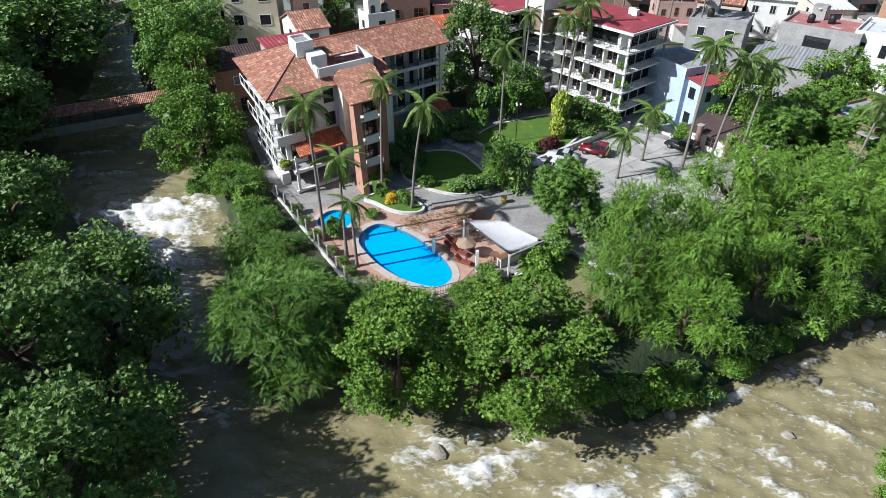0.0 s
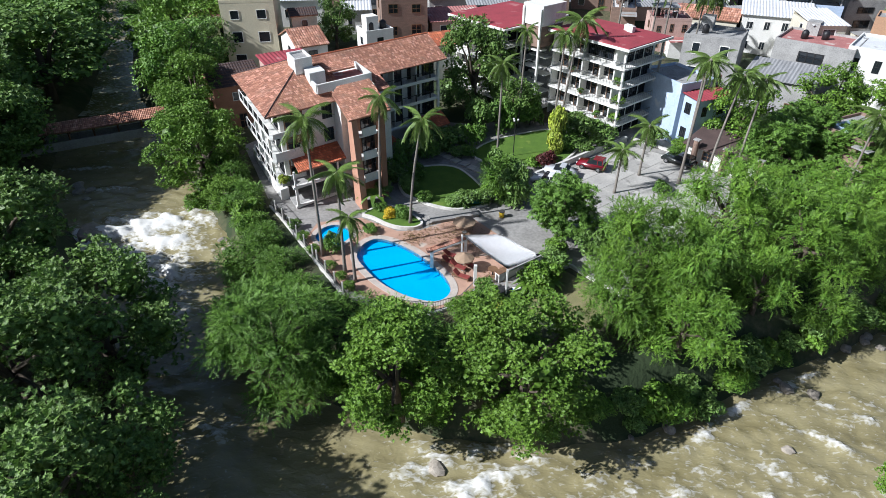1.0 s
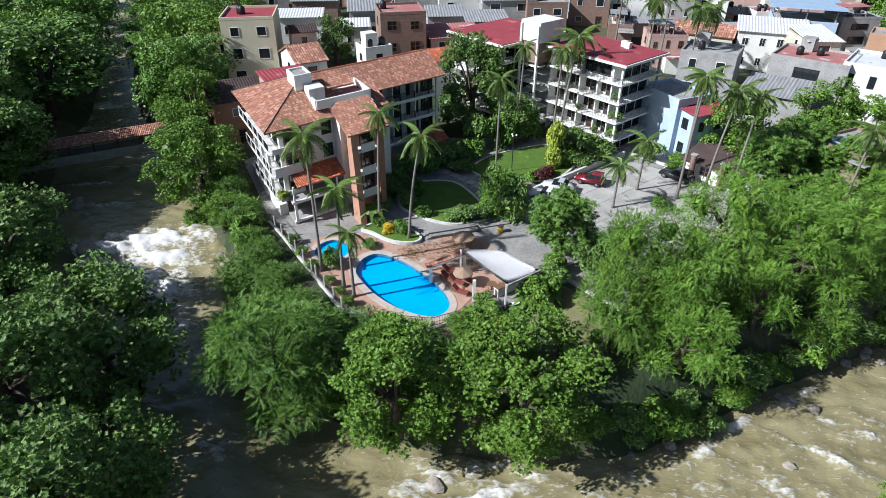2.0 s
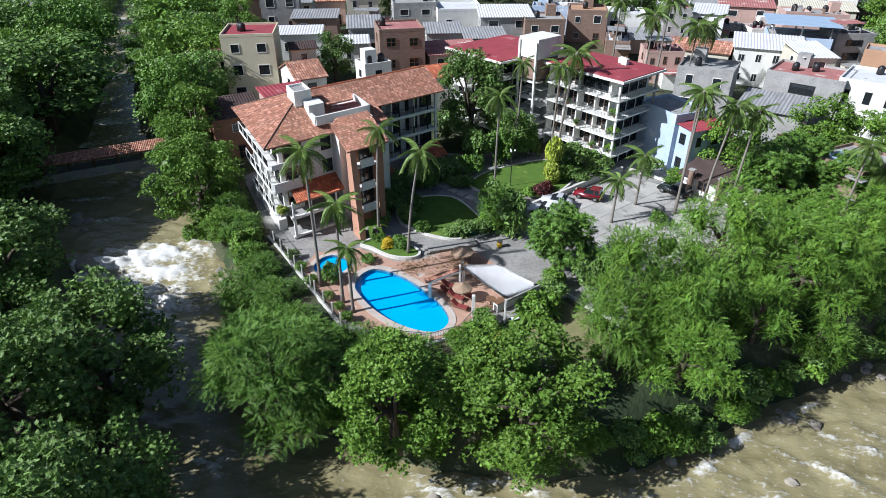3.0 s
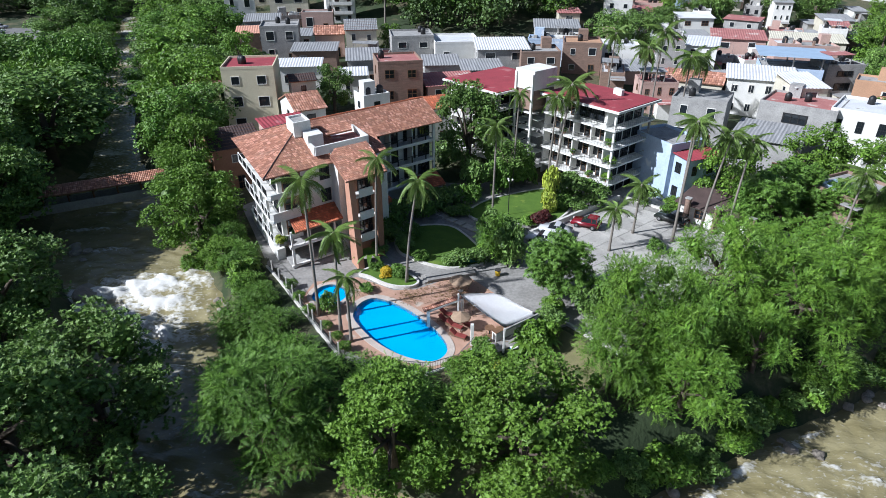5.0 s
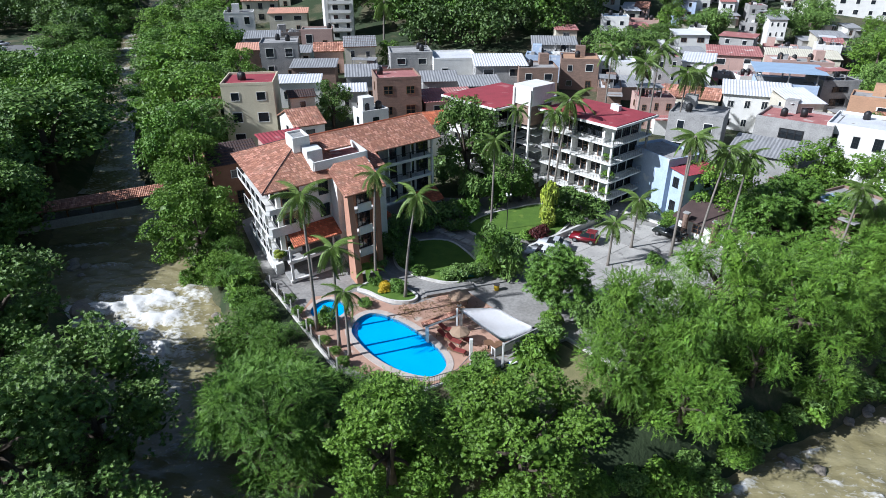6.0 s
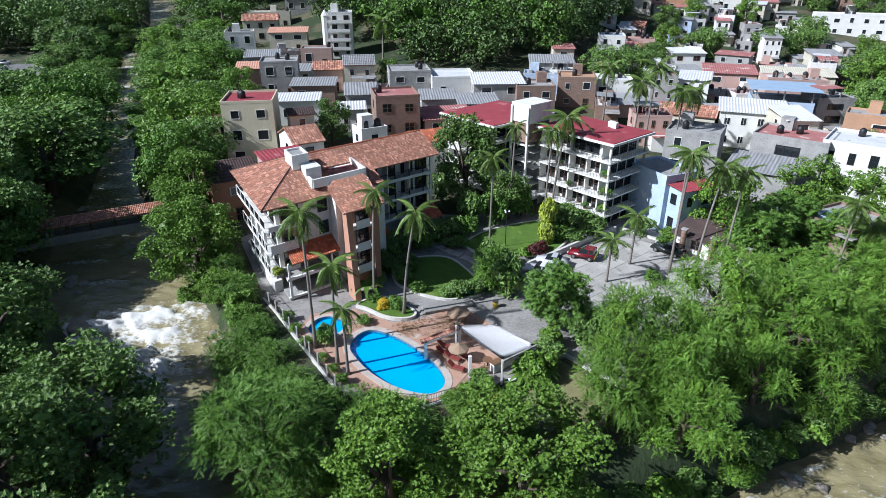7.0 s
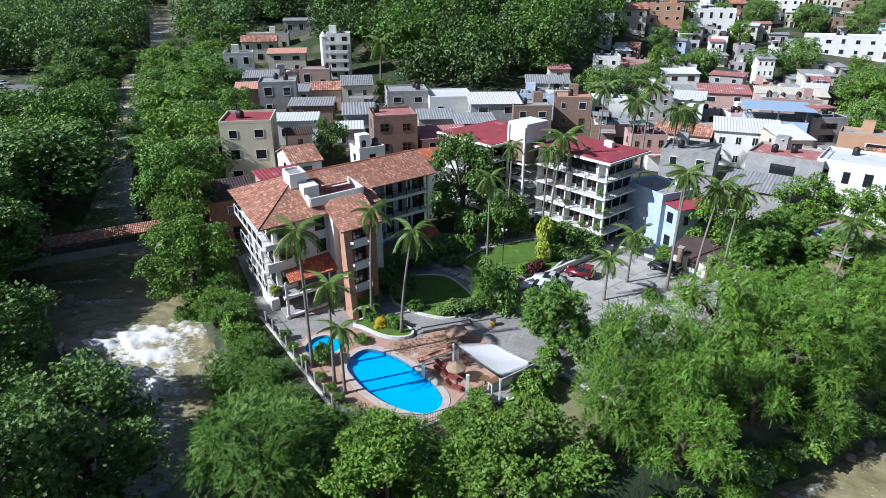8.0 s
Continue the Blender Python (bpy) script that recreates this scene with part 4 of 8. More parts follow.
def hotel():
    h = thing("hotel", "four-storey white hotel with old clay tile roofs and balconies", "building")
    ze, zr = 10.9, 13.4
    # walls
    part("wall", prism(bmesh.new(), [b1(1.3, 0.5), b1(8.2, 0.5), b1(8.2, 14.6), b1(1.3, 14.6)], 2.8, ze - 0.1), M["white"], h)
    part("wall", prism(bmesh.new(), [b1(1.3, 3.6), b1(8.2, 3.6), b1(8.2, 14.6), b1(1.3, 14.6)], -0.6, 2.79), M["white"], h, "shaded ground floor wall")
    part("wall", prism(bmesh.new(), [b1(8.2, 6.6), b1(26.6, 6.6), b1(26.6, 12.2), b1(8.2, 12.2)], -0.2, ze), M["white"], h)
    part("wall", prism(bmesh.new(), [b1(8.21, -2.0), b1(15, -2.0), b1(15, 6.6), b1(8.21, 6.6)], -0.2, ze - 0.2), M["white"], h)
    part("gable", prism(bmesh.new(), [b1(8.4, -1.0), b1(13.4, -1.0), b1(13.4, 6.0), b1(8.4, 6.0)], ze - 0.21, 11.9), M["white"], h, "roof terrace floor")
    # the terracotta tower with its leaning pillar
    tw = [(8.1, -5.9), (12.0, -5.9), (12.0, -2.01), (8.1, -2.01)]
    part("tower_wall", prism(bmesh.new(), [b1(s, t) for s, t in ((9.0, -4.6), (12.0, -4.6), (12.0, -2.01), (9.0, -2.01))], -0.2, ze - 0.1), M["terra"], h, "terracotta-coloured tower wall")
    bm = bmesh.new()
    lo = [b1(s, t, -0.2) for s, t in ((7.9, -7.6), (8.7, -7.6), (8.7, -5.3), (7.9, -5.3))]
    hi = [b1(s, t, ze - 0.1) for s, t in ((7.8, -6.5), (8.5, -6.5), (8.5, -5.2), (7.8, -5.2))]
    v = [bm.verts.new(p) for p in lo + hi]
    for q in ((0, 1, 5, 4), (1, 2, 6, 5), (2, 3, 7, 6), (3, 0, 4, 7), (4, 5, 6, 7), (3, 2, 1, 0)):
        bm.faces.new([v[i] for i in q])
    part("buttress", bm, mat("salmon_stucco", (0.50, 0.27, 0.18), (0.40, 0.21, 0.14), scale=0.8, rough=0.9), h, "sloping salmon stucco buttress")
    part("tower_pier", prism(bmesh.new(), [b1(s, t) for s, t in ((11.4, -6.4), (12.1, -6.4), (12.1, -5.3), (11.4, -5.3))], -0.2, ze - 0.1), M["terra"], h, "terracotta-coloured pier")
    for z in (2.8, 5.6, 8.4):
        part("balcony", prism(bmesh.new(), [b1(s, t) for s, t in ((8.72, -6.0), (11.38, -6.0), (11.38, -4.61), (8.72, -4.61))], z - 0.25, z + 0.0), M["white"], h)
        part("parapet", prism(bmesh.new(), [b1(s, t) for s, t in ((9.2, -6.15), (11.0, -6.15), (11.0, -6.01), (9.2, -6.01))], z - 0.2, z + 0.8), M["white"], h)
        on_wall("window", WIN["iron"], h, b1(9.0, -4.6), b1(12.0, -4.6), 1.5, z + 0.05, 1.6, 2.1)
    # roofs
    tile_slope("roof", [b1(-0.5, -0.7, ze), b1(-0.5, 15.6, ze), b1(5.6, 9.0, zr), b1(5.6, 5.6, zr)], M["tiles"], h, label="weathered clay tile roof slope")
    tile_slope("roof", [b1(-0.5, -0.7, ze), b1(9.6, -0.7, ze), b1(9.6, 5.6, zr), b1(5.6, 5.6, zr)], M["tiles"], h, label="weathered clay tile roof slope")
    tile_slope("roof", [b1(7.3, -7.0, ze), b1(12.7, -7.0, ze), b1(12.7, -1.0, ze + 1.75), b1(8.4, -1.0, ze + 1.75), b1(7.3, -2.2, ze + 1.4)], M["tiles"], h, label="weathered clay tile roof slope")
    tile_slope("roof", [b1(13.45, -0.9, ze), b1(15.6, -0.9, ze), b1(15.6, 4.3, ze + 1.2), b1(13.45, 4.3, ze + 1.2)], M["tiles"], h, label="weathered clay tile roof slope")
    tile_slope("roof", [b1(9.0, 4.2, ze), b1(27.5, 4.2, ze), b1(26.6, 8.6, zr), b1(8.0, 8.6, zr)], M["tiles"], h, label="weathered clay tile roof slope")
    tile_slope("roof", [b1(27.4, 13.0, ze), b1(5.6, 13.0, ze), b1(5.6, 8.62, zr), b1(26.6, 8.62, zr)], M["tiles"], h, label="weathered clay tile roof slope")
    tile_slope("roof", [b1(-0.5, 15.62, ze), b1(7.0, 15.62, ze), b1(5.6, 9.0, zr)], M["tiles"], h, label="weathered clay tile roof slope")
    for a, b in (((-0.5, -0.7, ze), (5.6, 5.6, zr)), ((-0.5, 15.6, ze), (5.6, 9.0, zr))):
        tube_pts = [Vector(b1(a[0] + (b[0] - a[0]) * i / 8, a[1] + (b[1] - a[1]) * i / 8, a[2] + (b[2] - a[2]) * i / 8 + 0.08)) for i in range(9)]
        part("hip_cap", tube(bmesh.new(), tube_pts, [0.07] * 9, 6), M["dark_roof"], h, "dark mortar hip line")
    part("ridge_cap", tube(bmesh.new(), [b1(8, 8.6, zr + 0.07), b1(17, 8.6, zr + 0.07), b1(26.6, 8.6, zr + 0.07)], [0.1] * 3, 6), M["tiles_red"], h)
    # stair head and roof terrace
    s0, s1, t0, t1 = 5.2, 7.4, 4.4, 7.6
    sh = part("stair_head", prism(bmesh.new(), [b1(s0, t0), b1(s1, t0), b1(s1, t1), b1(s0, t1)], 11.0, 14.5), M["white"], h, "white box-shaped stair head")
    part("stair_roof", prism(bmesh.new(), [b1(s0 + 0.25, t0 + 0.25), b1(s1 - 0.25, t0 + 0.25), b1(s1 - 0.25, t1 - 0.25), b1(s0 + 0.25, t1 - 0.25)], 14.49, 14.55), M["grey"], sh, "stained grey flat roof")
    for q in (((s0, t0), (s1, t0 + 0.22)), ((s0, t1 - 0.22), (s1, t1)), ((s0, t0 + 0.22), (s0 + 0.22, t1 - 0.22)), ((s1 - 0.22, t0 + 0.22), (s1, t1 - 0.22))):
        part("coping", prism(bmesh.new(), [b1(q[0][0], q[0][1]), b1(q[1][0], q[0][1]), b1(q[1][0], q[1][1]), b1(q[0][0], q[1][1])], 14.5, 14.78), M["white"], sh)
    part("tank_housing", prism(bmesh.new(), [b1(6.2, 2.2), b1(8.2, 2.2), b1(8.2, 4.39), b1(6.2, 4.39)], 11.0, 13.6), M["white"], h, "lower white box on the roof")
    for a, b in (((6.4, 0.5), (13.6, 0.5)), ((13.6, 0.5), (13.6, 5.6)), ((6.4, 0.5), (6.4, 2.2))):
        part("parapet", wall_line(bmesh.new(), [b1(*a), b1(*b)], 0.24, 11.7, 12.75), M["white"], h, "white roof terrace parapet")
    part("terrace_floor", prism(bmesh.new(), [b1(8.3, 0.7), b1(13.4, 0.7), b1(13.4, 5.0), b1(8.3, 5.0)], 11.9, 12.0), M["pink_roof"], h, "faded red terrace floor")
    tile_slope("awning", [b1(8.8, 3.2, 12.9), b1(12.6, 3.2, 12.9), b1(12.6, 5.4, 13.5), b1(8.8, 5.4, 13.5)], M["tiles"], h, label="small tiled awning on the roof terrace")
    # river-side balconies, storey by storey, wrapping the front corner
    for i, z in enumerate((2.8, 5.6, 8.4)):
        t1_ = (9.5, 12.0, 14.2)[i]
        bm = prism(bmesh.new(), [b1(-0.25, -0.1), b1(0.1, -0.45), b1(3.6, -0.45), b1(3.6, 0.49), b1(1.29, 0.49), b1(1.29, t1_), b1(-0.25, t1_)], z - 0.28, z)
        part("balcony", bm, M["white"], h, "white balcony slab")
        railing(h, [b1(-0.15, t1_), b1(-0.15, 0.0)], z)
        part("parapet", wall_line(bmesh.new(), [b1(-0.15, 0.0), b1(0.15, -0.35), b1(3.5, -0.35), b1(3.5, 0.4)], 0.16, z, z + (0.55, 0.85, 0.35)[i]), M["white"], h, "curved white balcony parapet")
        for t in (2.0, 5.0, 8.0, 11.0):
            on_wall("glass_door", WIN["iron"], h, b1(1.3, 14.6), b1(1.3, 0.5), 14.6 - t - 0.2, z + 0.03, 1.8, 2.1)
        for t in (0.9, 3.9, 6.9):
            part("column", prism(bmesh.new(), [b1(-0.2, t), b1(0.1, t), b1(0.1, t + 0.3), b1(-0.2, t + 0.3)], z, z + 2.53), M["white"], h) if i < 2 else None
        on_wall("window", WIN["wood"], h, b1(1.3, 0.5), b1(8.2, 0.5), 1.7, z + (0.05, 0.5, 0.05)[i], 2.2, (2.1, 1.4, 2.0)[i])
        if i:
            on_wall("window", WIN["iron"], h, b1(1.3, 0.5), b1(8.2, 0.5), 6.0, z + 0.3, 1.2, 1.5)
    part("wall", prism(bmesh.new(), [b1(0.25, 0.6), b1(1.29, 0.6), b1(1.29, 14.0), b1(0.25, 14.0)], -3.2, 1.4), M["white"], h, "stained lower river-side wall")
    # slopes of masonry under the river-side balconies, and stair to the river wall
    for k, t in enumerate((3.0, 6.5, 10.0)):
        part("fin", prism(bmesh.new(), [b1(0.2, t), b1(1.29, t), b1(1.29, t + 0.35), b1(0.2, t + 0.35)], -2.5, 2.51), M["white"], h)
    # open terraces towards the pool: slabs, columns, shaded back
    for z, w in ((2.8, 0.3), (0.35, 0.25)):
        part("terrace_beam", prism(bmesh.new(), [b1(1.2, -2.4), b1(8.2, -2.4), b1(8.2, -2.05), b1(1.2, -2.05)], z - w, z), M["white"], h, "long white terrace edge beam")
        part("terrace_slab", prism(bmesh.new(), [b1(1.2, -2.04), b1(8.2, -2.04), b1(8.2, 0.48), b1(1.2, 0.48)], z - w, z - 0.03), M["grey"], h)
    for s in (1.4, 3.7, 7.0):
        part("column", prism(bmesh.new(), [b1(s, -2.35), b1(s + 0.3, -2.35), b1(s + 0.3, -2.06), b1(s, -2.06)], -1.0, 2.49), M["white"], h)
        part("column", prism(bmesh.new(), [b1(s, -2.35), b1(s + 0.2, -2.35), b1(s + 0.2, -2.1), b1(s, -2.1)], 2.8, 4.6), M["white"], h)
    tile_slope("awning", [b1(2.0, -2.6, 4.55), b1(4.3, -2.6, 4.55), b1(4.3, 0.45, 5.5), b1(2.0, 0.45, 5.5)], M["tiles_red"], h, label="bright orange tiled awning")
    tile_slope("awning", [b1(4.3, -2.6, 4.55), b1(8.2, -2.6, 4.55), b1(8.2, 0.45, 5.5), b1(4.3, 0.45, 5.5)], M["tiles_red"], h, label="shaded red tiled awning")
    part("plant_box", prism(bmesh.new(), [b1(0.3, -0.9), b1(1.2, -0.9), b1(1.2, -0.5), b1(0.3, -0.5)], 2.5, 3.0), M["grey"], h)
    # balconies of the garden wing
    for z in (2.8, 5.6, 8.4):
        part("balcony", prism(bmesh.new(), [b1(15.01, 4.7), b1(26.4, 4.7), b1(26.4, 6.59), b1(15.01, 6.59)], z - 0.25, z), M["white"], h)
        part("parapet", wall_line(bmesh.new(), [b1(15.0, 4.8), b1(26.3, 4.8)], 0.14, z, z + 0.16), M["white"], h)
        railing(h, [b1(15.3, 4.8), b1(26.1, 4.8)], z + 0.16, 0.85, 0.2, ("iron", "iron"))
        for s in (18.9, 22.6):
            part("partition", prism(bmesh.new(), [b1(s, 4.95), b1(s + 0.16, 4.95), b1(s + 0.16, 6.58), b1(s, 6.58)], z, z + 2.54), M["white"], h, "white wall between two balconies")
        for s in (17, 20, 23, 25.5):
            on_wall("glass_door", WIN["iron"], h, b1(8.2, 6.6), b1(26.6, 6.6), s - 8.2, z + 0.03, 1.9, 2.15)
    for s in (15.2, 26.1):
        part("column", prism(bmesh.new(), [b1(s, 4.6), b1(s + 0.35, 4.6), b1(s + 0.35, 4.95), b1(s, 4.95)], -0.1, ze - 0.15), M["white"], h)
    tile_slope("awning", [b1(13.2, -1.2, 2.7), b1(17.5, 1.4, 2.7), b1(16.6, 3.6, 3.5), b1(12.4, 1.0, 3.5)], M["tiles_red"], h, label="red tiled porch roof")
    tile_slope("awning", [b1(21.6, 1.6, 2.7), b1(26.6, 1.6, 2.7), b1(26.6, 4.5, 3.6), b1(21.6, 4.5, 3.6)], M["tiles_red"], h, label="red tiled porch roof")
    for s in (21.8, 26.3):
        part("porch_post", prism(bmesh.new(), [b1(s, 1.8), b1(s + 0.22, 1.8), b1(s + 0.22, 2.02), b1(s, 2.02)], -0.1, 2.65), M["wood"], h)
    part("porch_post", prism(bmesh.new(), [b1(13.6, -0.8), b1(13.82, -0.8), b1(13.82, -0.58), b1(13.6, -0.58)], -0.1, 2.6), M["wood"], h)
    return h


hotel()

# ---- the apartment block with red roofs ----
B2N = Vector((23.5, 80.9))
B2S, B2T = Vector((math.cos(radians(130)), math.sin(radians(130)))), Vector((math.cos(radians(41)), math.sin(radians(41))))


def b2(s, t):
    p = B2N + B2S * s + B2T * t
    return (p.x, p.y)


def rect(f, s0, t0, s1, t1):
    return [f(s0, t0), f(s1, t0), f(s1, t1), f(s0, t1)]


def apartments():
    h = thing("apartment_building", "five-storey white apartment block with deep balconies and red roofs", "building")
    levels = [0.0, 2.5, 5.1, 7.8, 10.4, 13.0]
    wings = ((0.0, 13.2, 0.0, 9.5), (17.6, 29.5, -5.2, 8.0))
    for s0, s1, t0, t1 in wings:
        part("wall", prism(bmesh.new(), rect(b2, s0 + 1.9, t0 + 2.0, s1, t1), -0.3, 12.9), M["white"], h)
        for i, z in enumerate(levels[1:-1]):
            loop = [b2(s0 + 0.5, t0), b2(s1, t0), b2(s1, t0 + 1.99), b2(s0 + 1.89, t0 + 1.99), b2(s0 + 1.89, t1), b2(s0, t1), b2(s0, t0 + 0.5), b2(s0 + 0.15, t0 + 0.15)]
            part("balcony", prism(bmesh.new(), loop, z - 0.22, z), M["white"], h, "white balcony slab with a rounded corner")
            low = [b2(s1, t0 + 0.08), b2(s0 + 0.5, t0 + 0.08), b2(s0 + 0.2, t0 + 0.2), b2(s0 + 0.08, t0 + 0.5), b2(s0 + 0.08, t1)]
            part("handrail", wall_line(bmesh.new(), low, 0.05, z + 0.8, z + 0.86), M["steel"], h)
            bm = bmesh.new()
            for a, b in zip(low, low[1:]):
                a, b = Vector(a), Vector(b)
                for k in range(int((b - a).length / 0.5) + 1):
                    p = a + (b - a).normalized() * k * 0.5
                    box(bm, p.x - 0.015, p.y - 0.015, z, p.x + 0.015, p.y + 0.015, z + 0.8)
            tagged(part("railing", bm, M["steel"], h), kind="stuff")
        for i, z in enumerate(levels[:-1]):
            top = levels[i + 1] - 0.23
            n = int((s1 - s0) / 3.2)
            for k in range(n + 1):
                s = s0 + 1.9 + k * (s1 - s0 - 2.2) / n
                # dividing walls between the flats, set back from the slab's edge
                part("fin", prism(bmesh.new(), rect(b2, s, t0 + 0.5 + 0.5 * (k % 2), s + 0.2, t0 + 1.99), z, top), M["white"], h)
                if k < n:
                    on_wall("glass_door", WIN["wood"], h, b2(s1, t0 + 2.0), b2(s0 + 1.9, t0 + 2.0), s1 - s - 1.0, z + 0.04, 1.7, 2.1)
                    on_wall("window", WIN["iron"], h, b2(s1, t0 + 2.0), b2(s0 + 1.9, t0 + 2.0), s1 - s - 2.5, z + 0.5, 0.9, 1.4)
            for t in (3.0, 5.2, 7.4):
                on_wall("window", WIN["iron"], h, b2(s0 + 1.9, t0 + 2.0), b2(s0 + 1.9, t1), t - 1.5, z + 0.05, 1.7, 2.15)
            if s0 == 0:
                part("column", prism(bmesh.new(), rect(b2, 0.35, 0.35, 0.65, 0.65), z, top), M["white"], h)
            part("column", prism(bmesh.new(), rect(b2, s0 + 0.15, t1 - 0.9, s0 + 0.4, t1 - 0.6), z, top), M["grey"], h)
        part("fascia", prism(bmesh.new(), rect(b2, s0 - 0.5, t0 - 0.5, s1 + 0.3, t1 + 0.3), 12.9, 13.2), M["white"], h, "white roof edge")
        part("roof", prism(bmesh.new(), rect(b2, s0 - 0.25, t0 - 0.25, s1, t1), 13.2, 13.3), M["red_roof"], h, "flat red waterproofed roof")
    # glazed top-floor loggia
    for k in range(4):
        on_wall("window", WIN["iron"], h, b2(12.0, 0.9), b2(2.0, 0.9), 5.6 + k * 1.05, 10.9, 1.0, 1.9)
    part("glazing_wall", wall_line(bmesh.new(), [b2(6.8, 1.0), b2(2.2, 1.0)], 0.1, 10.4, 12.9), M["white"], h)
    # stair tower with half-landings
    part("tower_wall", prism(bmesh.new(), rect(b2, 13.8, -1.6, 17.2, 3.0), 10.6, 13.6), M["brick"], h, "brown brick band of the stair tower")
    part("tower_wall", prism(bmesh.new(), rect(b2, 13.6, -1.8, 17.4, 3.2), 13.6, 16.4), M["white"], h, "white stair tower top")
    part("tower_wall", prism(bmesh.new(), rect(b2, 13.8, 1.5, 17.2, 3.0), -0.2, 10.6), M["grey"], h)
    for s in (13.7, 17.0):
        part("pier", prism(bmesh.new(), rect(b2, s, -2.05, s + 0.3, -1.75), -0.2, 16.0), M["white"], h, "slim white full-height pier")
    for i in range(8):
        z = 1.2 + i * 1.28
        a, b = (-1.6, 0.0) if i % 2 else (-0.1, 1.49)
        part("landing", prism(bmesh.new(), rect(b2, 13.8, a, 17.2, b), z - 0.16, z), M["white"], h)
        part("handrail", wall_line(bmesh.new(), [b2(13.9, a + 0.05), b2(17.1, a + 0.05)], 0.06, z + 0.8, z + 0.86), M["white"], h)
    # air conditioners on the red roof
    for s, t in ((5.0, 7.0), (4.2, 6.6), (19.5, 3.0)):
        part("air_conditioner", prism(bmesh.new(), rect(b2, s, t, s + 0.9, t + 0.7), 13.3, 14.1), M["white"], h, "white air conditioner on the roof")
    return h


apartments()


# ---- trees ----
def leaf_cards(centres, normals, length, width, lean, rng, fold=0.18):
    """Folded leaves: a quad each, from base over both flanks to the tip. lean: how far they hang."""
    n = len(centres)
    nrm = normals / np.linalg.norm(normals, axis=1, keepdims=True)
    d = rng.normal(size=(n, 3))
    d[:, 2] -= lean
    d += nrm * 0.5
    d -= nrm * (d * nrm).sum(1, keepdims=True) * 0.7
    d /= np.linalg.norm(d, axis=1, keepdims=True)
    side = np.cross(d, nrm)
    side /= np.linalg.norm(side, axis=1, keepdims=True) + 1e-9
    ln = (length * rng.uniform(0.6, 1.3, n))[:, None]
    w = (width * rng.uniform(0.7, 1.2, n))[:, None]
    up = nrm * w * fold
    v = np.stack([centres - d * ln / 2, centres + side * w / 2 + up, centres + d * ln / 2, centres - side * w / 2 + up], 1)
    return v.reshape(-1, 3)


def crown_points(n, lobes, rng, shell=0.25):
    """Points near the outside of overlapping clumps, with outward normals."""
    c, r = lobes[:, :3], lobes[:, 3]
    k = rng.choice(len(lobes), int(n * 1.9), p=r**2 / (r**2).sum())
    d = rng.normal(size=(len(k), 3))
    d /= np.linalg.norm(d, axis=1, keepdims=True)
    d[:, 2] = np.where(d[:, 2] < -0.45, -d[:, 2], d[:, 2])
    p = c[k] + d * (r[k] * (1 + shell * (rng.random(len(k)) ** 2 * -1.6 + 0.35)))[:, None] * [1, 1, 0.85]
    inside = np.zeros(len(k), bool)
    for i in range(len(lobes)):
        inside |= (np.linalg.norm((p - c[i]) / [1, 1, 0.85], axis=1) < r[i] * 0.72) & (k != i)
    p, d = p[~inside][:n], d[~inside][:n]
    return p, d


def make_lobes(radius, height, count, rng, base=0.18, size=(0.24, 0.42)):
    """Boughs that make up a crown: rounded heaps of uneven size, held apart from each other round an egg-shaped outline."""
    out = []
    for i in range(count):
        best, far = None, -1e9
        for _ in range(9):
            a, u = rng.uniform(0, 2 * math.pi), rng.random()
            z = base + (0.98 - base) * u
            prof = math.sqrt(max(0.05, 1 - (2.0 * (z - 0.52)) ** 2)) if z > 0.52 else 0.72 + 0.28 * z / 0.52
            s = radius * rng.uniform(*size)
            rr = max(0.0, radius * prof * rng.uniform(0.8, 1.12) - s * 0.8)
            q = (rr * math.cos(a), rr * math.sin(a), min(height - s * 0.7, height * z), s)
            apart = min([math.dist(q[:3], o[:3]) - 0.85 * (s + o[3]) for o in out] or [0.0])
            if apart > far:
                best, far = q, apart
        out.append(best)
    return np.array(out)


def core_leaves(lobes, each, rng):
    """The shaded inner leaves of each bough, which stop the light from passing through it."""
    c, r = lobes[:, :3], lobes[:, 3]
    k = np.repeat(np.arange(len(lobes)), each)
    d = rng.normal(size=(len(k), 3))
    d /= np.linalg.norm(d, axis=1, keepdims=True)
    p = c[k] + d * (r[k] * rng.uniform(0.25, 0.62, len(k)))[:, None]
    n, way = d + rng.normal(size=d.shape) * 0.3, rng.normal(size=d.shape)
    n /= np.linalg.norm(n, axis=1, keepdims=True)
    side = np.cross(n, way)
    side /= np.linalg.norm(side, axis=1, keepdims=True) + 1e-9
    along = np.cross(n, side)
    h = (r[k] * rng.uniform(0.15, 0.25, len(k)))[:, None]
    return np.stack([p - along * h, p + side * h * 0.55, p + along * h, p - side * h * 0.55], 1).reshape(-1, 3)


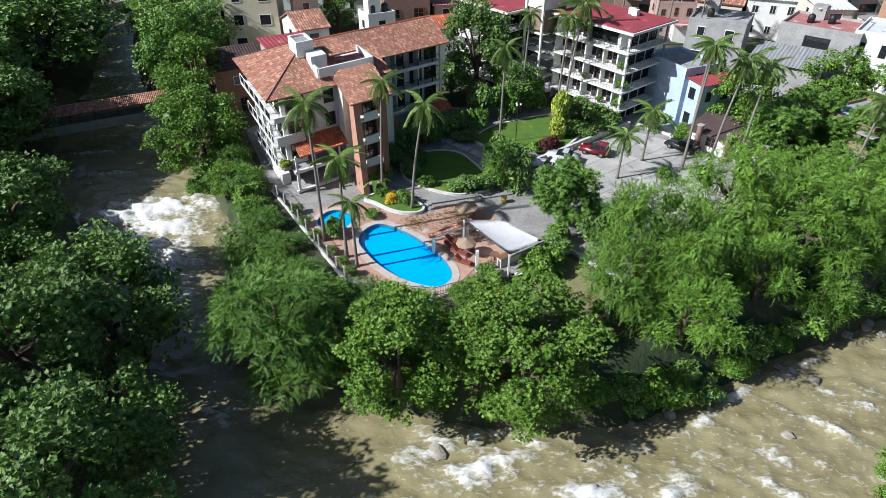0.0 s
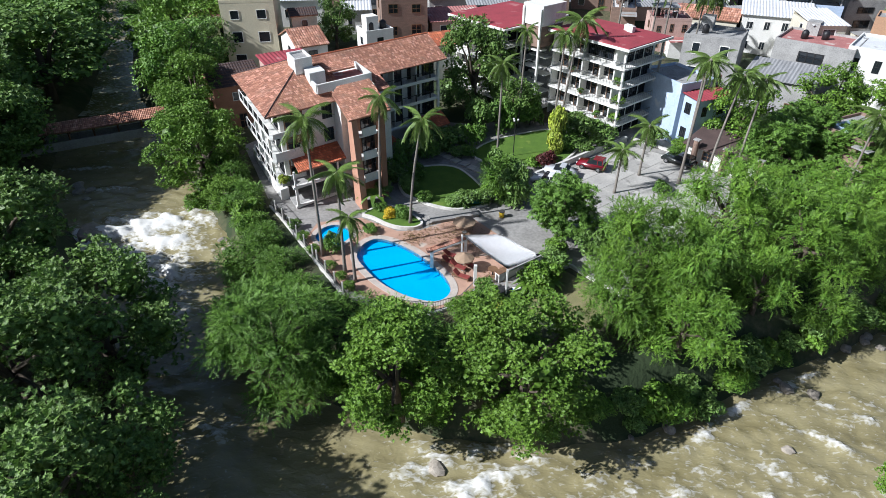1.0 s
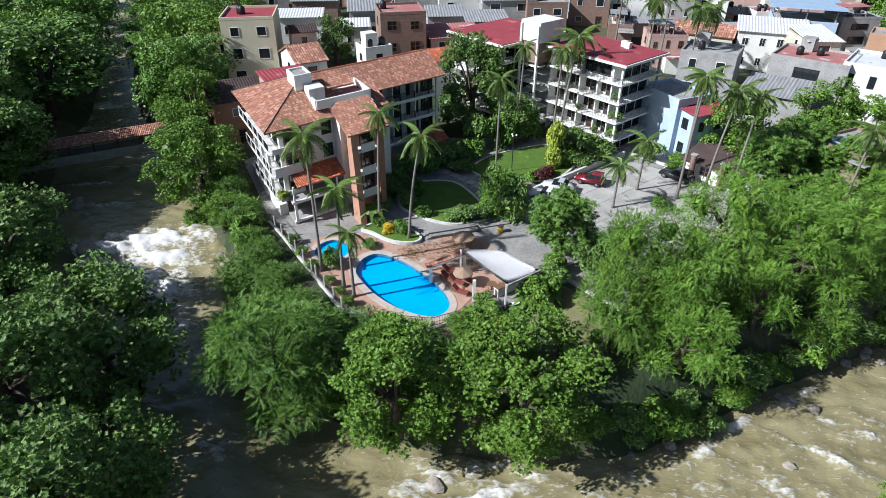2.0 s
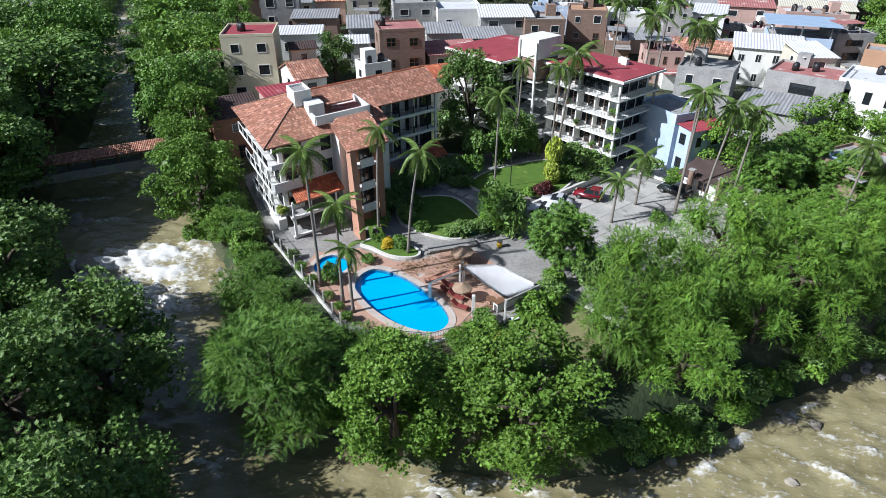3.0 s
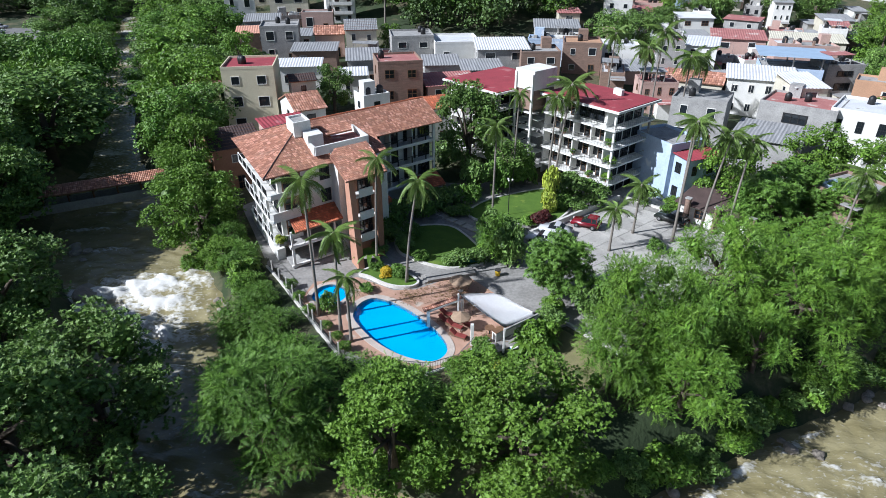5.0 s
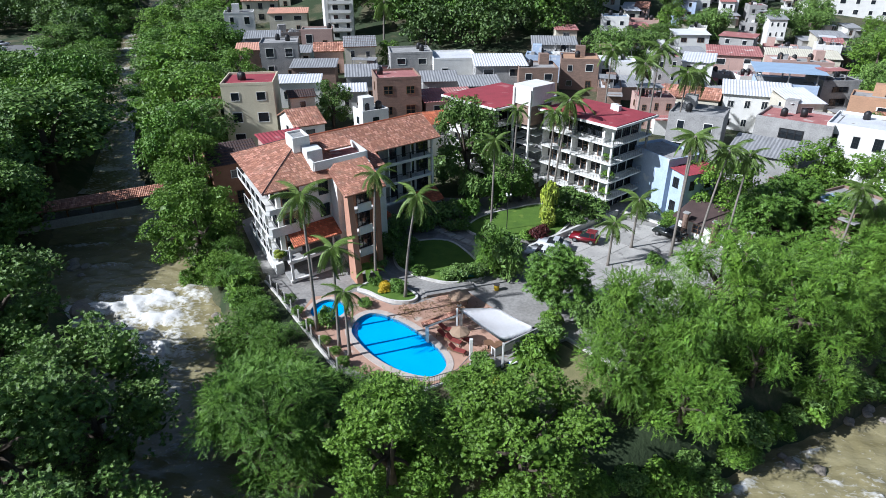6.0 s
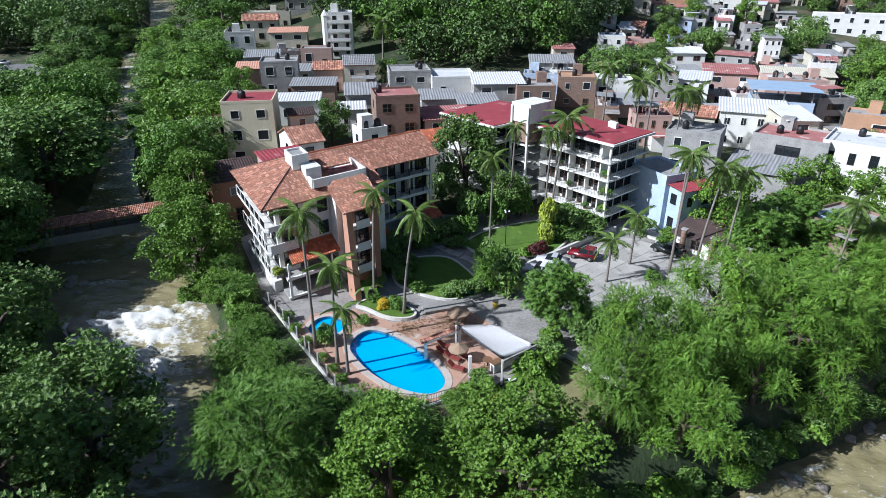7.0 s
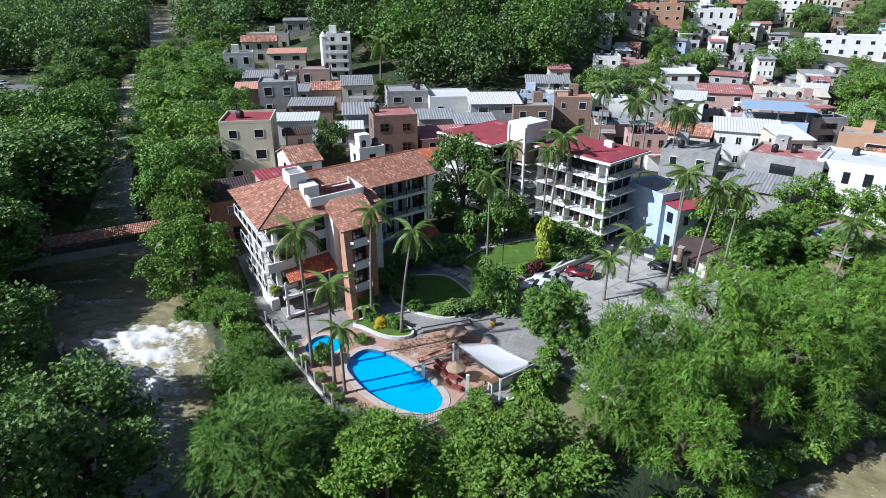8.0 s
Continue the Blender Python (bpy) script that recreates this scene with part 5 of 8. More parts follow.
def twigs(lobes, each, rng, size, hang=0.0):
    """Small sprays on the outside of the boughs, some standing well clear of them."""
    c, r = lobes[:, :3], lobes[:, 3]
    k = np.repeat(np.arange(len(lobes)), each)
    d = rng.normal(size=(len(k), 3))
    d /= np.linalg.norm(d, axis=1, keepdims=True)
    d[:, 2] = np.where(d[:, 2] < -0.5, -d[:, 2], d[:, 2])
    p = c[k] + d * (r[k] * rng.uniform(0.66, 1.12, len(k)))[:, None] * [1, 1, 0.9]
    p[:, 2] -= hang * rng.random(len(k)) ** 2
    clear = np.ones(len(k), bool)
    for i in range(len(lobes)):
        clear &= ~((np.linalg.norm((p - c[i]) / [1, 1, 0.9], axis=1) < r[i] * 0.66) & (k != i))
    s = size * rng.uniform(0.55, 1.35, len(k))
    return np.c_[p, s][clear]


def sprig_leaves(p, d, per, reach, length, width, hang, rng, star=False):
    """Leaves in sprigs: along a short twig on both sides of it, or as a star round its end."""
    n = len(p)
    way = d + rng.normal(size=d.shape) * (0.45 if star else 0.5)
    way[:, 2] += 0.15 - hang
    way /= np.linalg.norm(way, axis=1, keepdims=True)
    up = np.array([0, 0, 1.0]) + rng.normal(size=d.shape) * 0.35 + d * 0.4
    side = np.cross(way, up)
    side /= np.linalg.norm(side, axis=1, keepdims=True) + 1e-9
    nrm = np.cross(side, way)
    out = []
    for j in range(per):
        if star:
            a = 2 * math.pi * (j + rng.random(n) * 0.5) / per
            dj = side * np.cos(a)[:, None] + way * np.sin(a)[:, None] + nrm * 0.25
            dj[:, 2] -= hang * 0.8
            base = p
        else:
            s_ = (j + 0.5) / per
            q = 1 if j % 2 else -1
            dj = way * 0.9 + side * q * 0.42
            base = p + way * reach * s_
            base[:, 2] -= hang * reach * s_ * s_ * 0.6
        dj /= np.linalg.norm(dj, axis=1, keepdims=True)
        ln = (length * rng.uniform(0.7, 1.25, n))[:, None]
        wd = np.cross(dj, nrm)
        wd /= np.linalg.norm(wd, axis=1, keepdims=True) + 1e-9
        w = width / 2 * rng.uniform(0.75, 1.2, n)[:, None]
        mid = base + dj * ln * 0.5
        lift = nrm * w * 0.3
        out.append(np.stack([base, mid + wd * w + lift, base + dj * ln, mid - wd * w + lift], 1))
    return np.stack(out, 1).reshape(-1, 3)


def tree_meshes(kind, radius, height, sprigs, seed, clumps=16, coarse=1.0, size=(0.24, 0.40)):
    """Trunk and crown. kind: sprig form, leaf size and colour."""
    rng = np.random.default_rng(seed)
    per, reach, length, width, hang, star, leaf = {"broad": (7, 0, 0.155, 0.09, 0.25, True, "leaf_broad"), "feather": (8, 0.72, 0.22, 0.07, 0.45, False, "leaf_feather"), "dark": (7, 0, 0.17, 0.095, 0.2, True, "leaf_dark"), "mango": (7, 0, 0.34, 0.11, 0.6, True, "leaf_mango")}[kind]
    lobes = make_lobes(radius, height, clumps, rng, 0.12 if kind != "mango" else 0.3, size)
    spray = {"feather": 0.62, "broad": 0.52, "dark": 0.50, "mango": 0.46}[kind] * (1 + 0.3 * (coarse - 1))
    sprays = twigs(lobes, 26 if kind == "feather" else 34, rng, spray, 0.7 if kind == "feather" else 0.2)
    p, d = crown_points(sprigs, np.concatenate([lobes, sprays]) if kind == "feather" else sprays, rng, 0.4)
    v = sprig_leaves(p, d, per, reach * min(coarse, 1.5), length * coarse, width * coarse, hang, rng, star)
    v = np.concatenate([v, core_leaves(lobes, 130, rng)])
    crown = numpy_mesh("crown", v, np.arange(len(v)).reshape(-1, 4), M[leaf])
    bm = bmesh.new()
    r0 = radius * 0.065 + 0.05
    lean = rng.normal(size=2) * 0.25
    tip = Vector((lean[0], lean[1], height * 0.55))
    tube(bm, [(0, 0, -1.2), (lean[0] * 0.2, lean[1] * 0.2, height * 0.2), tip], [r0 * 1.35, r0, r0 * 0.7], 8)
    for i in rng.choice(len(lobes), min(9, len(lobes)), replace=False):
        end = Vector(lobes[i][:3])
        start = Vector((lean[0] * 0.3, lean[1] * 0.3, height * rng.uniform(0.18, 0.5)))
        mid = start.lerp(end, 0.5) + Vector((0, 0, 0.08 * height))
        tube(bm, [start, mid, end], [r0 * 0.55, r0 * 0.36, r0 * 0.12], 6)
    return mesh_of(bm, "trunk", M["bark"], True), crown


def tree(name, meshes, label, at, rz=0.0, scale=1.0, group="", tall=1.0):
    t = tagged(new(name), label, "tree", group)
    t.location, t.rotation_euler, t.scale = at, (0, 0, radians(rz)), (scale, scale, scale * tall)
    put("trunk", meshes[0], t)
    put("crown", meshes[1], t)
    return t


def gz_at(x, y):
    return float(ground_z(np.array([x]), np.array([y]))[0])


BROAD = [tree_meshes("broad", 4.8, 9.5, 7600, 11, 17), tree_meshes("broad", 5.8, 10.5, 9600, 12, 20)]
FEATHER = [tree_meshes("feather", 5.2, 9.5, 4200, 21, 11, 1.0, (0.24, 0.44)), tree_meshes("feather", 5.3, 8.5, 4200, 22, 11, 1.0, (0.24, 0.44)), tree_meshes("feather", 3.7, 6.0, 2200, 23, 8, 1.0, (0.28, 0.46))]
DARK = [tree_meshes("dark", 6.5, 10.5, 6000, 31, 20, 1.15), tree_meshes("dark", 5.2, 9.0, 4600, 32, 17, 1.1), tree_meshes("dark", 4.1, 8.0, 3200, 33, 14)]
MANGO = [tree_meshes("mango", 3.6, 7.6, 2800, 41, 14, 1.0, (0.3, 0.46))]


def far_tree_meshes(leaf, radius, height, leaves, seed, boughs=13):
    """A tree seen from afar: puffs of small leaves heaped on its boughs."""
    rng = np.random.default_rng(seed)
    lobes = make_lobes(radius, height, boughs, rng, 0.16, (0.24, 0.42))
    p, d = crown_points(leaves, twigs(lobes, 13, rng, 0.95), rng, 0.3)
    v = leaf_cards(p, d + rng.normal(size=d.shape) * 0.35 + [0, 0, 0.3], 0.42, 0.30, 0.4, rng)
    v = np.concatenate([v, core_leaves(lobes, 90, rng)])
    bm = tube(bmesh.new(), [(0, 0, -1.2), (0.1, 0, height * 0.3), (0, 0.2, height * 0.6)], [0.42, 0.32, 0.2], 7)
    for q in lobes[:6]:
        tube(bm, [(0.05, 0, height * 0.28), (q[0] * 0.5, q[1] * 0.5, q[2] * 0.75), tuple(q[:3])], [0.2, 0.14, 0.05], 5)
    return mesh_of(bm, "trunk", M["bark"], True), numpy_mesh("crown", v, np.arange(len(v)).reshape(-1, 4), M[leaf])


FAR = [far_tree_meshes("leaf_dark", 5.5, 10.0, 5200, 51), far_tree_meshes("leaf_broad", 5.5, 10.5, 5200, 52), far_tree_meshes("leaf_dark", 6.0, 9.0, 5200, 53, 15)]
FAR_SIZE = [(5.5, 10.0), (5.5, 10.5), (6.0, 9.0)]
FEATHER_SIZE = [(5.2, 9.5), (5.3, 8.5), (3.7, 6.0)]


def recoloured(meshes, material):
    crown = meshes[1].copy()
    crown.materials[0] = material
    return meshes[0], crown


SHADE = [recoloured(m, M["leaf_shade"]) for m in FEATHER]

bank = "trees on the river bank"
for m, x, y, rz, s, tall in ((BROAD[0], -3.7, 33.9, 0, 1.0, 0.95), (BROAD[1], 6.4, 34.2, 40, 1.02, 0.88)):
    tree("tree", m, "large broad-leaved bright green tree overhanging the river", (x, y, -2.6), rz, s, bank, tall)
for m, x, y, z, rz, s, tall in ((SHADE[0], -13.6, 37.0, -2.6, 0, 1.0, 0.95), (SHADE[2], -20.2, 53.6, -3.6, 50, 0.95, 0.8), (SHADE[2], -17.4, 47.8, -4.0, 140, 0.95, 0.8), (SHADE[1], -9.4, 40.4, -2.6, 80, 0.85, 0.66), (SHADE[2], -4.6, 40.4, -2.2, 200, 0.95, 0.8), (SHADE[2], -17.4, 42.0, -4.0, 300, 1.1, 0.95), (SHADE[2], -13.4, 42.6, -4.2, 220, 0.85, 0.8), (SHADE[2], 0.6, 39.6, -2.6, 20, 0.8, 0.7)):
    tree("tree", m, "feathery dark green tree between the wall and the river", (x, y, z), rz, s, bank, tall)
for k, x, y, r, h, rz in ((0, 17.2, 44.6, 4.75, 10.74, 10), (1, 20.9, 41.6, 3.99, 8.98, 190), (1, 19.6, 38.6, 3.8, 5.81, 75), (0, 27.7, 53.0, 4.94, 10.56, 60), (0, 33.4, 48.0, 5.32, 9.86, 130), (2, 27.9, 43.6, 2.75, 5.98, 250), (1, 41.9, 56.0, 5.22, 7.74, 310), (2, 41.6, 50.2, 3.42, 5.98, 20), (2, 14.4, 41.0, 3.13, 6.69, 85), (1, 39.0, 60.5, 4.75, 5.81, 140), (0, 50.0, 58.0, 5.7, 8.8, 40), (1, 57.0, 63.0, 5.7, 8.8, 200), (2, 34.2, 44.2, 2.47, 4.4, 170), (2, 23.6, 47.8, 3.42, 6.16, 100)):
    mr, mh = FEATHER_SIZE[k]
    tree("tree", FEATHER[k], "feathery light green tree leaning over the brown river", (x, y, max(-2.4, gz_at(x, y))), rz, r / mr, bank, h / mh * mr / r)
for x, y, r, h, rz in ((-16.0, 49.9, 2.27, 2.59, 10), (-19.0, 55.3, 2.08, 2.45, 70), (-21.6, 58.5, 2.08, 2.59, 130), (-24.0, 63.1, 2.27, 3.02, 200), (-26.2, 66.9, 2.17, 3.17, 260), (-28.0, 70.7, 2.27, 3.31, 320), (-30.0, 74.7, 2.46, 3.6, 30), (-13.6, 46.1, 2.08, 2.45, 110), (-12.0, 43.3, 2.27, 2.59, 170)):
    tree("tree", SHADE[2], "low feathery tree growing against the river wall", (x, y, max(-2.2, gz_at(x, y))), rz, r / 3.7, bank, h / 6.0 * 3.7 / r)
tree("tree", SHADE[2], "slender grey-green tree in the garden", (6.9, 65.4, 0), 40, 0.72, "", 1.1)
# several stand unseen beyond the left edge, added to shade the side river
for m, x, y, rz, s in ((DARK[0], -28.6, 38.4, 0, 1.05), (DARK[1], -30.0, 30.5, 60, 1.15), (DARK[1], -23.4, 20.6, 120, 1.25), (DARK[0], -40.5, 35, 180, 0.85), (DARK[0], -42.0, 46.5, 240, 1.15), (DARK[1], -32.0, 24, 300, 1.0), (DARK[1], -52.0, 56.0, 20, 0.7), (DARK[1], -46.5, 53.5, 200, 0.65), (DARK[2], -37.5, 41.5, 80, 1.0), (DARK[0], -50, 40, 140, 1.1), (DARK[2], -56.5, 66, 200, 0.95), (DARK[0], -57.0, 70.5, 250, 1.15), (DARK[0], -60, 73, 10, 1.4), (DARK[1], -66, 80, 70, 1.6), (DARK[0], -72, 90, 120, 1.4), (DARK[0], -64, 52, 10, 1.1), (DARK[2], -22.6, 27.6, 10, 0.95), (DARK[0], -64, 63, 40, 1.45), (DARK[0], -68, 60.5, 310, 1.45), (DARK[1], -57.0, 61.5, 90, 1.2), (DARK[0], -69, 71, 150, 1.5), (DARK[1], -76, 79, 260, 1.7)):
    tree("tree", m, "dense dark green tree on the shaded bank", (x, y, max(-2.8, gz_at(x, y))), rz, s, bank)
tree("tree", BROAD[0], "leafy tree at the near bank of the river", (33.0, 27.0, -5.2), 20, 0.5, bank)
for m, x, y, rz, s, tall in ((BROAD[1], -31.0, 70.5, 0, 0.95, 1.05), (BROAD[0], -34.5, 78, 90, 1.0, 1.0), (BROAD[0], -26.5, 64.5, 200, 0.55, 0.75), (BROAD[0], -36.5, 86, 200, 1.1, 1.0)):
    tree("tree", m, "tall bright green tree beside the side river", (x, y, max(-2.4, gz_at(x, y))), rz, s, bank, tall)
tree("tree", MANGO[0], "dense mango tree between terrace and parking", (12.4, 56.0, 0), 0, 0.9)
tree("tree", DARK[1], "big dark green shade tree behind the hotel", (3.8, 92.0, 0), 0, 1.1, "", 1.35)
tree("tree", DARK[2], "dark green shade tree in the garden", (9.5, 86.5, 0), 70, 0.85, "", 1.1)
tree("tree", DARK[2], "round leafy tree between houses", (-20.0, 113, 4), 70, 0.85, "", 1.25)
for x, y, rz, s in ((40.5, 70.5, 0, 1.0), (45.5, 74.5, 80, 1.05), (39.5, 78.0, 160, 0.85), (50, 70, 200, 0.9), (36.5, 84, 30, 0.7), (54, 84, 30, 0.9), (58, 78, 30, 0.9)):
    tree("tree", MANGO[0] if y < 76 else FAR[1], "leafy green tree among houses", (x, y, gz_at(x, y)), rz, s)

# the woods along the side river: large single trees on both banks, the stream open between them
VALLEY = ((0, -64.5, 97, 10.0, 10.6), (2, -72.5, 122, 7.2, 11.0), (0, -83.4, 125, 8.5, 11.0), (2, -70.5, 110, 6.8, 10.6), (0, -89.0, 108, 8.5, 10.5), (2, -80.0, 96, 8.0, 10.0), (2, -90.0, 158, 6.0, 7.6), (0, -84.0, 142, 6.5, 9.0), (0, -114.0, 195, 8.0, 7.6), (2, -96.5, 176, 5.4, 6.5), (1, -107.0, 206, 4.6, 8.0),
          (1, -127.0, 250, 8.0, 9.0), (0, -134.4, 238, 9.0, 8.6), (2, -152.0, 250, 8.0, 6.0), (0, -167.3, 300, 10.0, 10.8), (2, -188.1, 310, 10.0, 12.0), (2, -164.0, 330, 10.0, 9.0), (0, -142.5, 290, 7.0, 7.0), (2, -119.0, 240, 5.5, 6.6), (0, -126.0, 225, 6.5, 7.0), (2, -121.0, 213, 5.5, 6.0), (0, -148.0, 270, 8.0, 8.0), (2, -103.0, 190, 5.0, 5.5), (0, -98.0, 128, 7.5, 10.0), (2, -101.0, 146, 7.0, 9.0), (0, -78.0, 84, 8.5, 11.5), (2, -106.0, 160, 6.0, 6.0),
          (2, -47.3, 112, 7.2, 9.8), (1, -57.0, 120, 4.8, 5.6), (2, -57.0, 143, 7.6, 8.6), (0, -69.5, 158, 6.4, 7.4), (1, -80.0, 182, 6.6, 7.0), (2, -68.5, 190, 8.0, 8.0), (0, -90.0, 212, 7.0, 8.0), (1, -73.0, 222, 7.6, 7.6), (2, -91.0, 258, 8.0, 8.0), (0, -82.0, 268, 8.5, 9.0), (2, -119.0, 334, 9.0, 10.0), (0, -104.0, 318, 9.5, 10.0), (1, -67.5, 266, 8.0, 8.0), (0, -57.5, 165, 6.4, 7.6), (1, -42.8, 135, 3.5, 7.0), (0, -40.5, 104, 4.8, 7.4), (0, -40.6, 94, 5.2, 9.2), (2, -50.0, 129, 5.6, 7.4), (2, -65.0, 174, 6.5, 7.4), (0, -64.5, 137, 4.6, 6.0), (1, -71.0, 203, 7.0, 7.6), (0, -95.0, 236, 5.6, 7.0), (2, -84.0, 198, 5.0, 6.0), (1, -97.5, 290, 8.0, 9.0), (0, -45.0, 119, 5.5, 7.5), (2, -108.0, 296, 6.0, 8.0))
TONES = [FAR, [recoloured(m, M["leaf_shade"]) for m in FAR], [recoloured(m, M["leaf_broad"]) for m in FAR], [recoloured(m, M["leaf_feather"]) for m in FAR]]
for i, (k, x, y, r, h) in enumerate(VALLEY):
    mr, mh = FAR_SIZE[k]
    r, h = r * 1.27, h * 1.3
    tree("tree", TONES[(0, 1, 0, 2, 1, 3)[i % 6]][k], "tall green tree of the river woods", (x, y, gz_at(x, y)), i * 67 % 360, r / mr, "trees of the river woods", h / mh * mr / r)


def wood(name, label, trees, leaves_each, seed, material, size=1.0, boughs=11):
    """A far wood in one mesh: each tree a heap of leafy boughs with an uneven outline."""
    rng = np.random.default_rng(seed)
    vs = []
    for x, y, z, r, h in trees:
        lobes = make_lobes(r, h, boughs, rng, 0.25, (0.28, 0.46))
        p, d = crown_points(leaves_each, twigs(lobes, 12, rng, 0.24 * r), rng, 0.25)
        nrm = d + rng.normal(size=d.shape) * 0.32 + [0, 0, 0.3]
        vs.append(leaf_cards(p + [x, y, z], nrm, 0.9 * size, 0.68 * size, 0.4, rng))
        vs.append(core_leaves(lobes, 40, rng) + [x, y, z])
    v = np.concatenate(vs)
    return tagged(new(name, numpy_mesh(name, v, np.arange(len(v)).reshape(-1, 4), material)), label, "woods", "", "stuff")


def scatter(n, x0, x1, y0, y1, keep, seed, gap=6.0):
    rng = np.random.default_rng(seed)
    out = []
    for _ in range(n * 14):
        x, y = rng.uniform(x0, x1), rng.uniform(y0, y1)
        if keep(x, y) and all((x - a[0]) ** 2 + (y - a[1]) ** 2 > gap * gap for a in out):
            out.append((x, y, gz_at(x, y) - 0.5, gap * rng.uniform(0.55, 0.85), gap * rng.uniform(1.0, 1.6)))
        if len(out) >= n:
            break
    return out


def dry(x, y):
    return float(shore(np.array([x]), np.array([y]))[0]) > 3


# ---- woods ----
def on_hill(x, y):
    return ((x - 10) / 50) ** 2 + ((y - 248) / 80) ** 2 < 1 and not (x < -19 and y < 196) and dry(x, y)


def left_valley(x, y):
    road = -172 < x < -104 and 160 < y < 232 and not (x > -116 and y > 190)
    town = (x > -68 and y < 242) or (y < 236 and x > -112)
    hill = ((x - 14) / 50) ** 2 + ((y - 252) / 74) ** 2 < 1
    return float(shore(np.array([x]), np.array([y]))[0]) > 6.5 and not road and not (-0.44 < x / y < -0.385 and y < 420) and not town and not hill


def far_slopes(x, y):
    return dry(x, y) and not (-0.44 < x / y < -0.385 and y < 420) and (x < 40 or y > 420 or noise.noise((x * 0.02, y * 0.02, 1.0)) > 0.32)


for nm, tone, gap, n, seed in (("woods_hill", "leaf_wood", 10.0, 85, 61), ("woods_hill_light", "leaf_shade", 13.0, 40, 64)):
    wood(nm, "dense dark green wood on a steep hillside", scatter(n, -42, 64, 167, 330, on_hill, seed, gap), 1700, seed + 10, M[tone], 0.9)
for nm, tone, gap, n, seed in (("woods_valley", "leaf_wood", 10.5, 260, 62), ("woods_valley_light", "leaf_dark", 14.0, 80, 65)):
    wood(nm, "mixed green wood along the upper river", scatter(n, -300, -10, 200, 460, left_valley, seed, gap), 900, seed + 10, M[tone], 1.2)
wood("woods_far", "distant green wooded slopes", [(x, y, z, r * 1.2, h) for x, y, z, r, h in scatter(330, -420, 420, 330, 760, far_slopes, 63, 13)], 420, 73, M["leaf_wood"], 1.8, 9)

# ---- the covered footbridge ----
bridge = thing("footbridge", "covered footbridge with a red tile roof over the side river", "bridge")
BA, BB = Vector((-38.5, 87.2)), Vector((-72.0, 69.4))
bd = (BB - BA).normalized()
bn = Vector((-bd.y, bd.x))


def br(s, t, z):
    p = BA + bd * s + bn * t
    return (p.x, p.y, z)


blen = (BB - BA).length
part("deck", prism(bmesh.new(), [br(0, -1.3, 0)[:2], br(blen, -1.3, 0)[:2], br(blen, 1.3, 0)[:2], br(0, 1.3, 0)[:2]], -0.2, 0.25), M["grey"], bridge, "concrete bridge deck")
for t in (-1.3, 1.3):
    part("parapet", wall_line(bmesh.new(), [br(0, t, 0)[:2], br(blen, t, 0)[:2]], 0.18, 0.25, 1.1), M["grey"], bridge, "grey concrete parapet")
for i in range(13):
    for t in (-1.2, 1.2):
        x, y, _ = br(0.4 + i * (blen - 0.8) / 12, t, 0)
        part("post", boxm(x - 0.09, y - 0.09, 1.1, x + 0.09, y + 0.09, 2.65), M["wood"], bridge)
tile_slope("roof", [br(blen, 1.9, 2.55), br(0, 1.9, 2.55), br(0, 0, 3.35), br(blen, 0, 3.35)], M["tiles"], bridge, label="weathered clay tile roof slope")
tile_slope("roof", [br(0, -1.9, 2.55), br(blen, -1.9, 2.55), br(blen, 0.01, 3.35), br(0, 0.01, 3.35)], M["tiles"], bridge, label="weathered clay tile roof slope")

# ---- palms ----
def frond_mesh(material, length=2.7, seed=1, drop=1.0):
    """A feather palm leaf along +x: an arched rib with two rows of hanging leaflets."""
    rng = np.random.default_rng(seed)
    bm = bmesh.new()
    pts = [Vector((length * s, 0, 0.75 * s * length * 0.32 - drop * length * 0.55 * s**2.2)) for s in np.linspace(0, 1, 8)]
    tube(bm, pts, [0.045 * (1 - 0.85 * i / 7) for i in range(8)], 4)
    for i in range(52):
        s = 0.12 + 0.86 * i / 51
        k = s * 7
        p = pts[int(k)].lerp(pts[min(7, int(k) + 1)], k - int(k))
        ln = length * 0.33 * (1 - 0.75 * abs(s - 0.45) ** 1.5) * (0.35 if s > 0.95 else 1)
        for q in (-1, 1):
            d = Vector((0.55, q * 0.7, -0.55 - 0.6 * rng.random())).normalized()
            w = Vector((0.025, 0, 0.010))
            mid = p + d * ln * 0.5
            tip = p + d * ln + Vector((0, 0, -0.22 * ln))
            bm.faces.new([bm.verts.new(v) for v in (p - w * 0.5, p + w * 0.5, mid + w, tip, mid - w)])
    return mesh_of(bm, "frond", material)


FRONDS = [frond_mesh(M["palm_leaf"], 2.7, 1, 1.5), frond_mesh(M["palm_leaf"], 2.9, 2, 2.1)]
DRY = frond_mesh(M["dry_leaf"], 2.3, 3, 1.5)


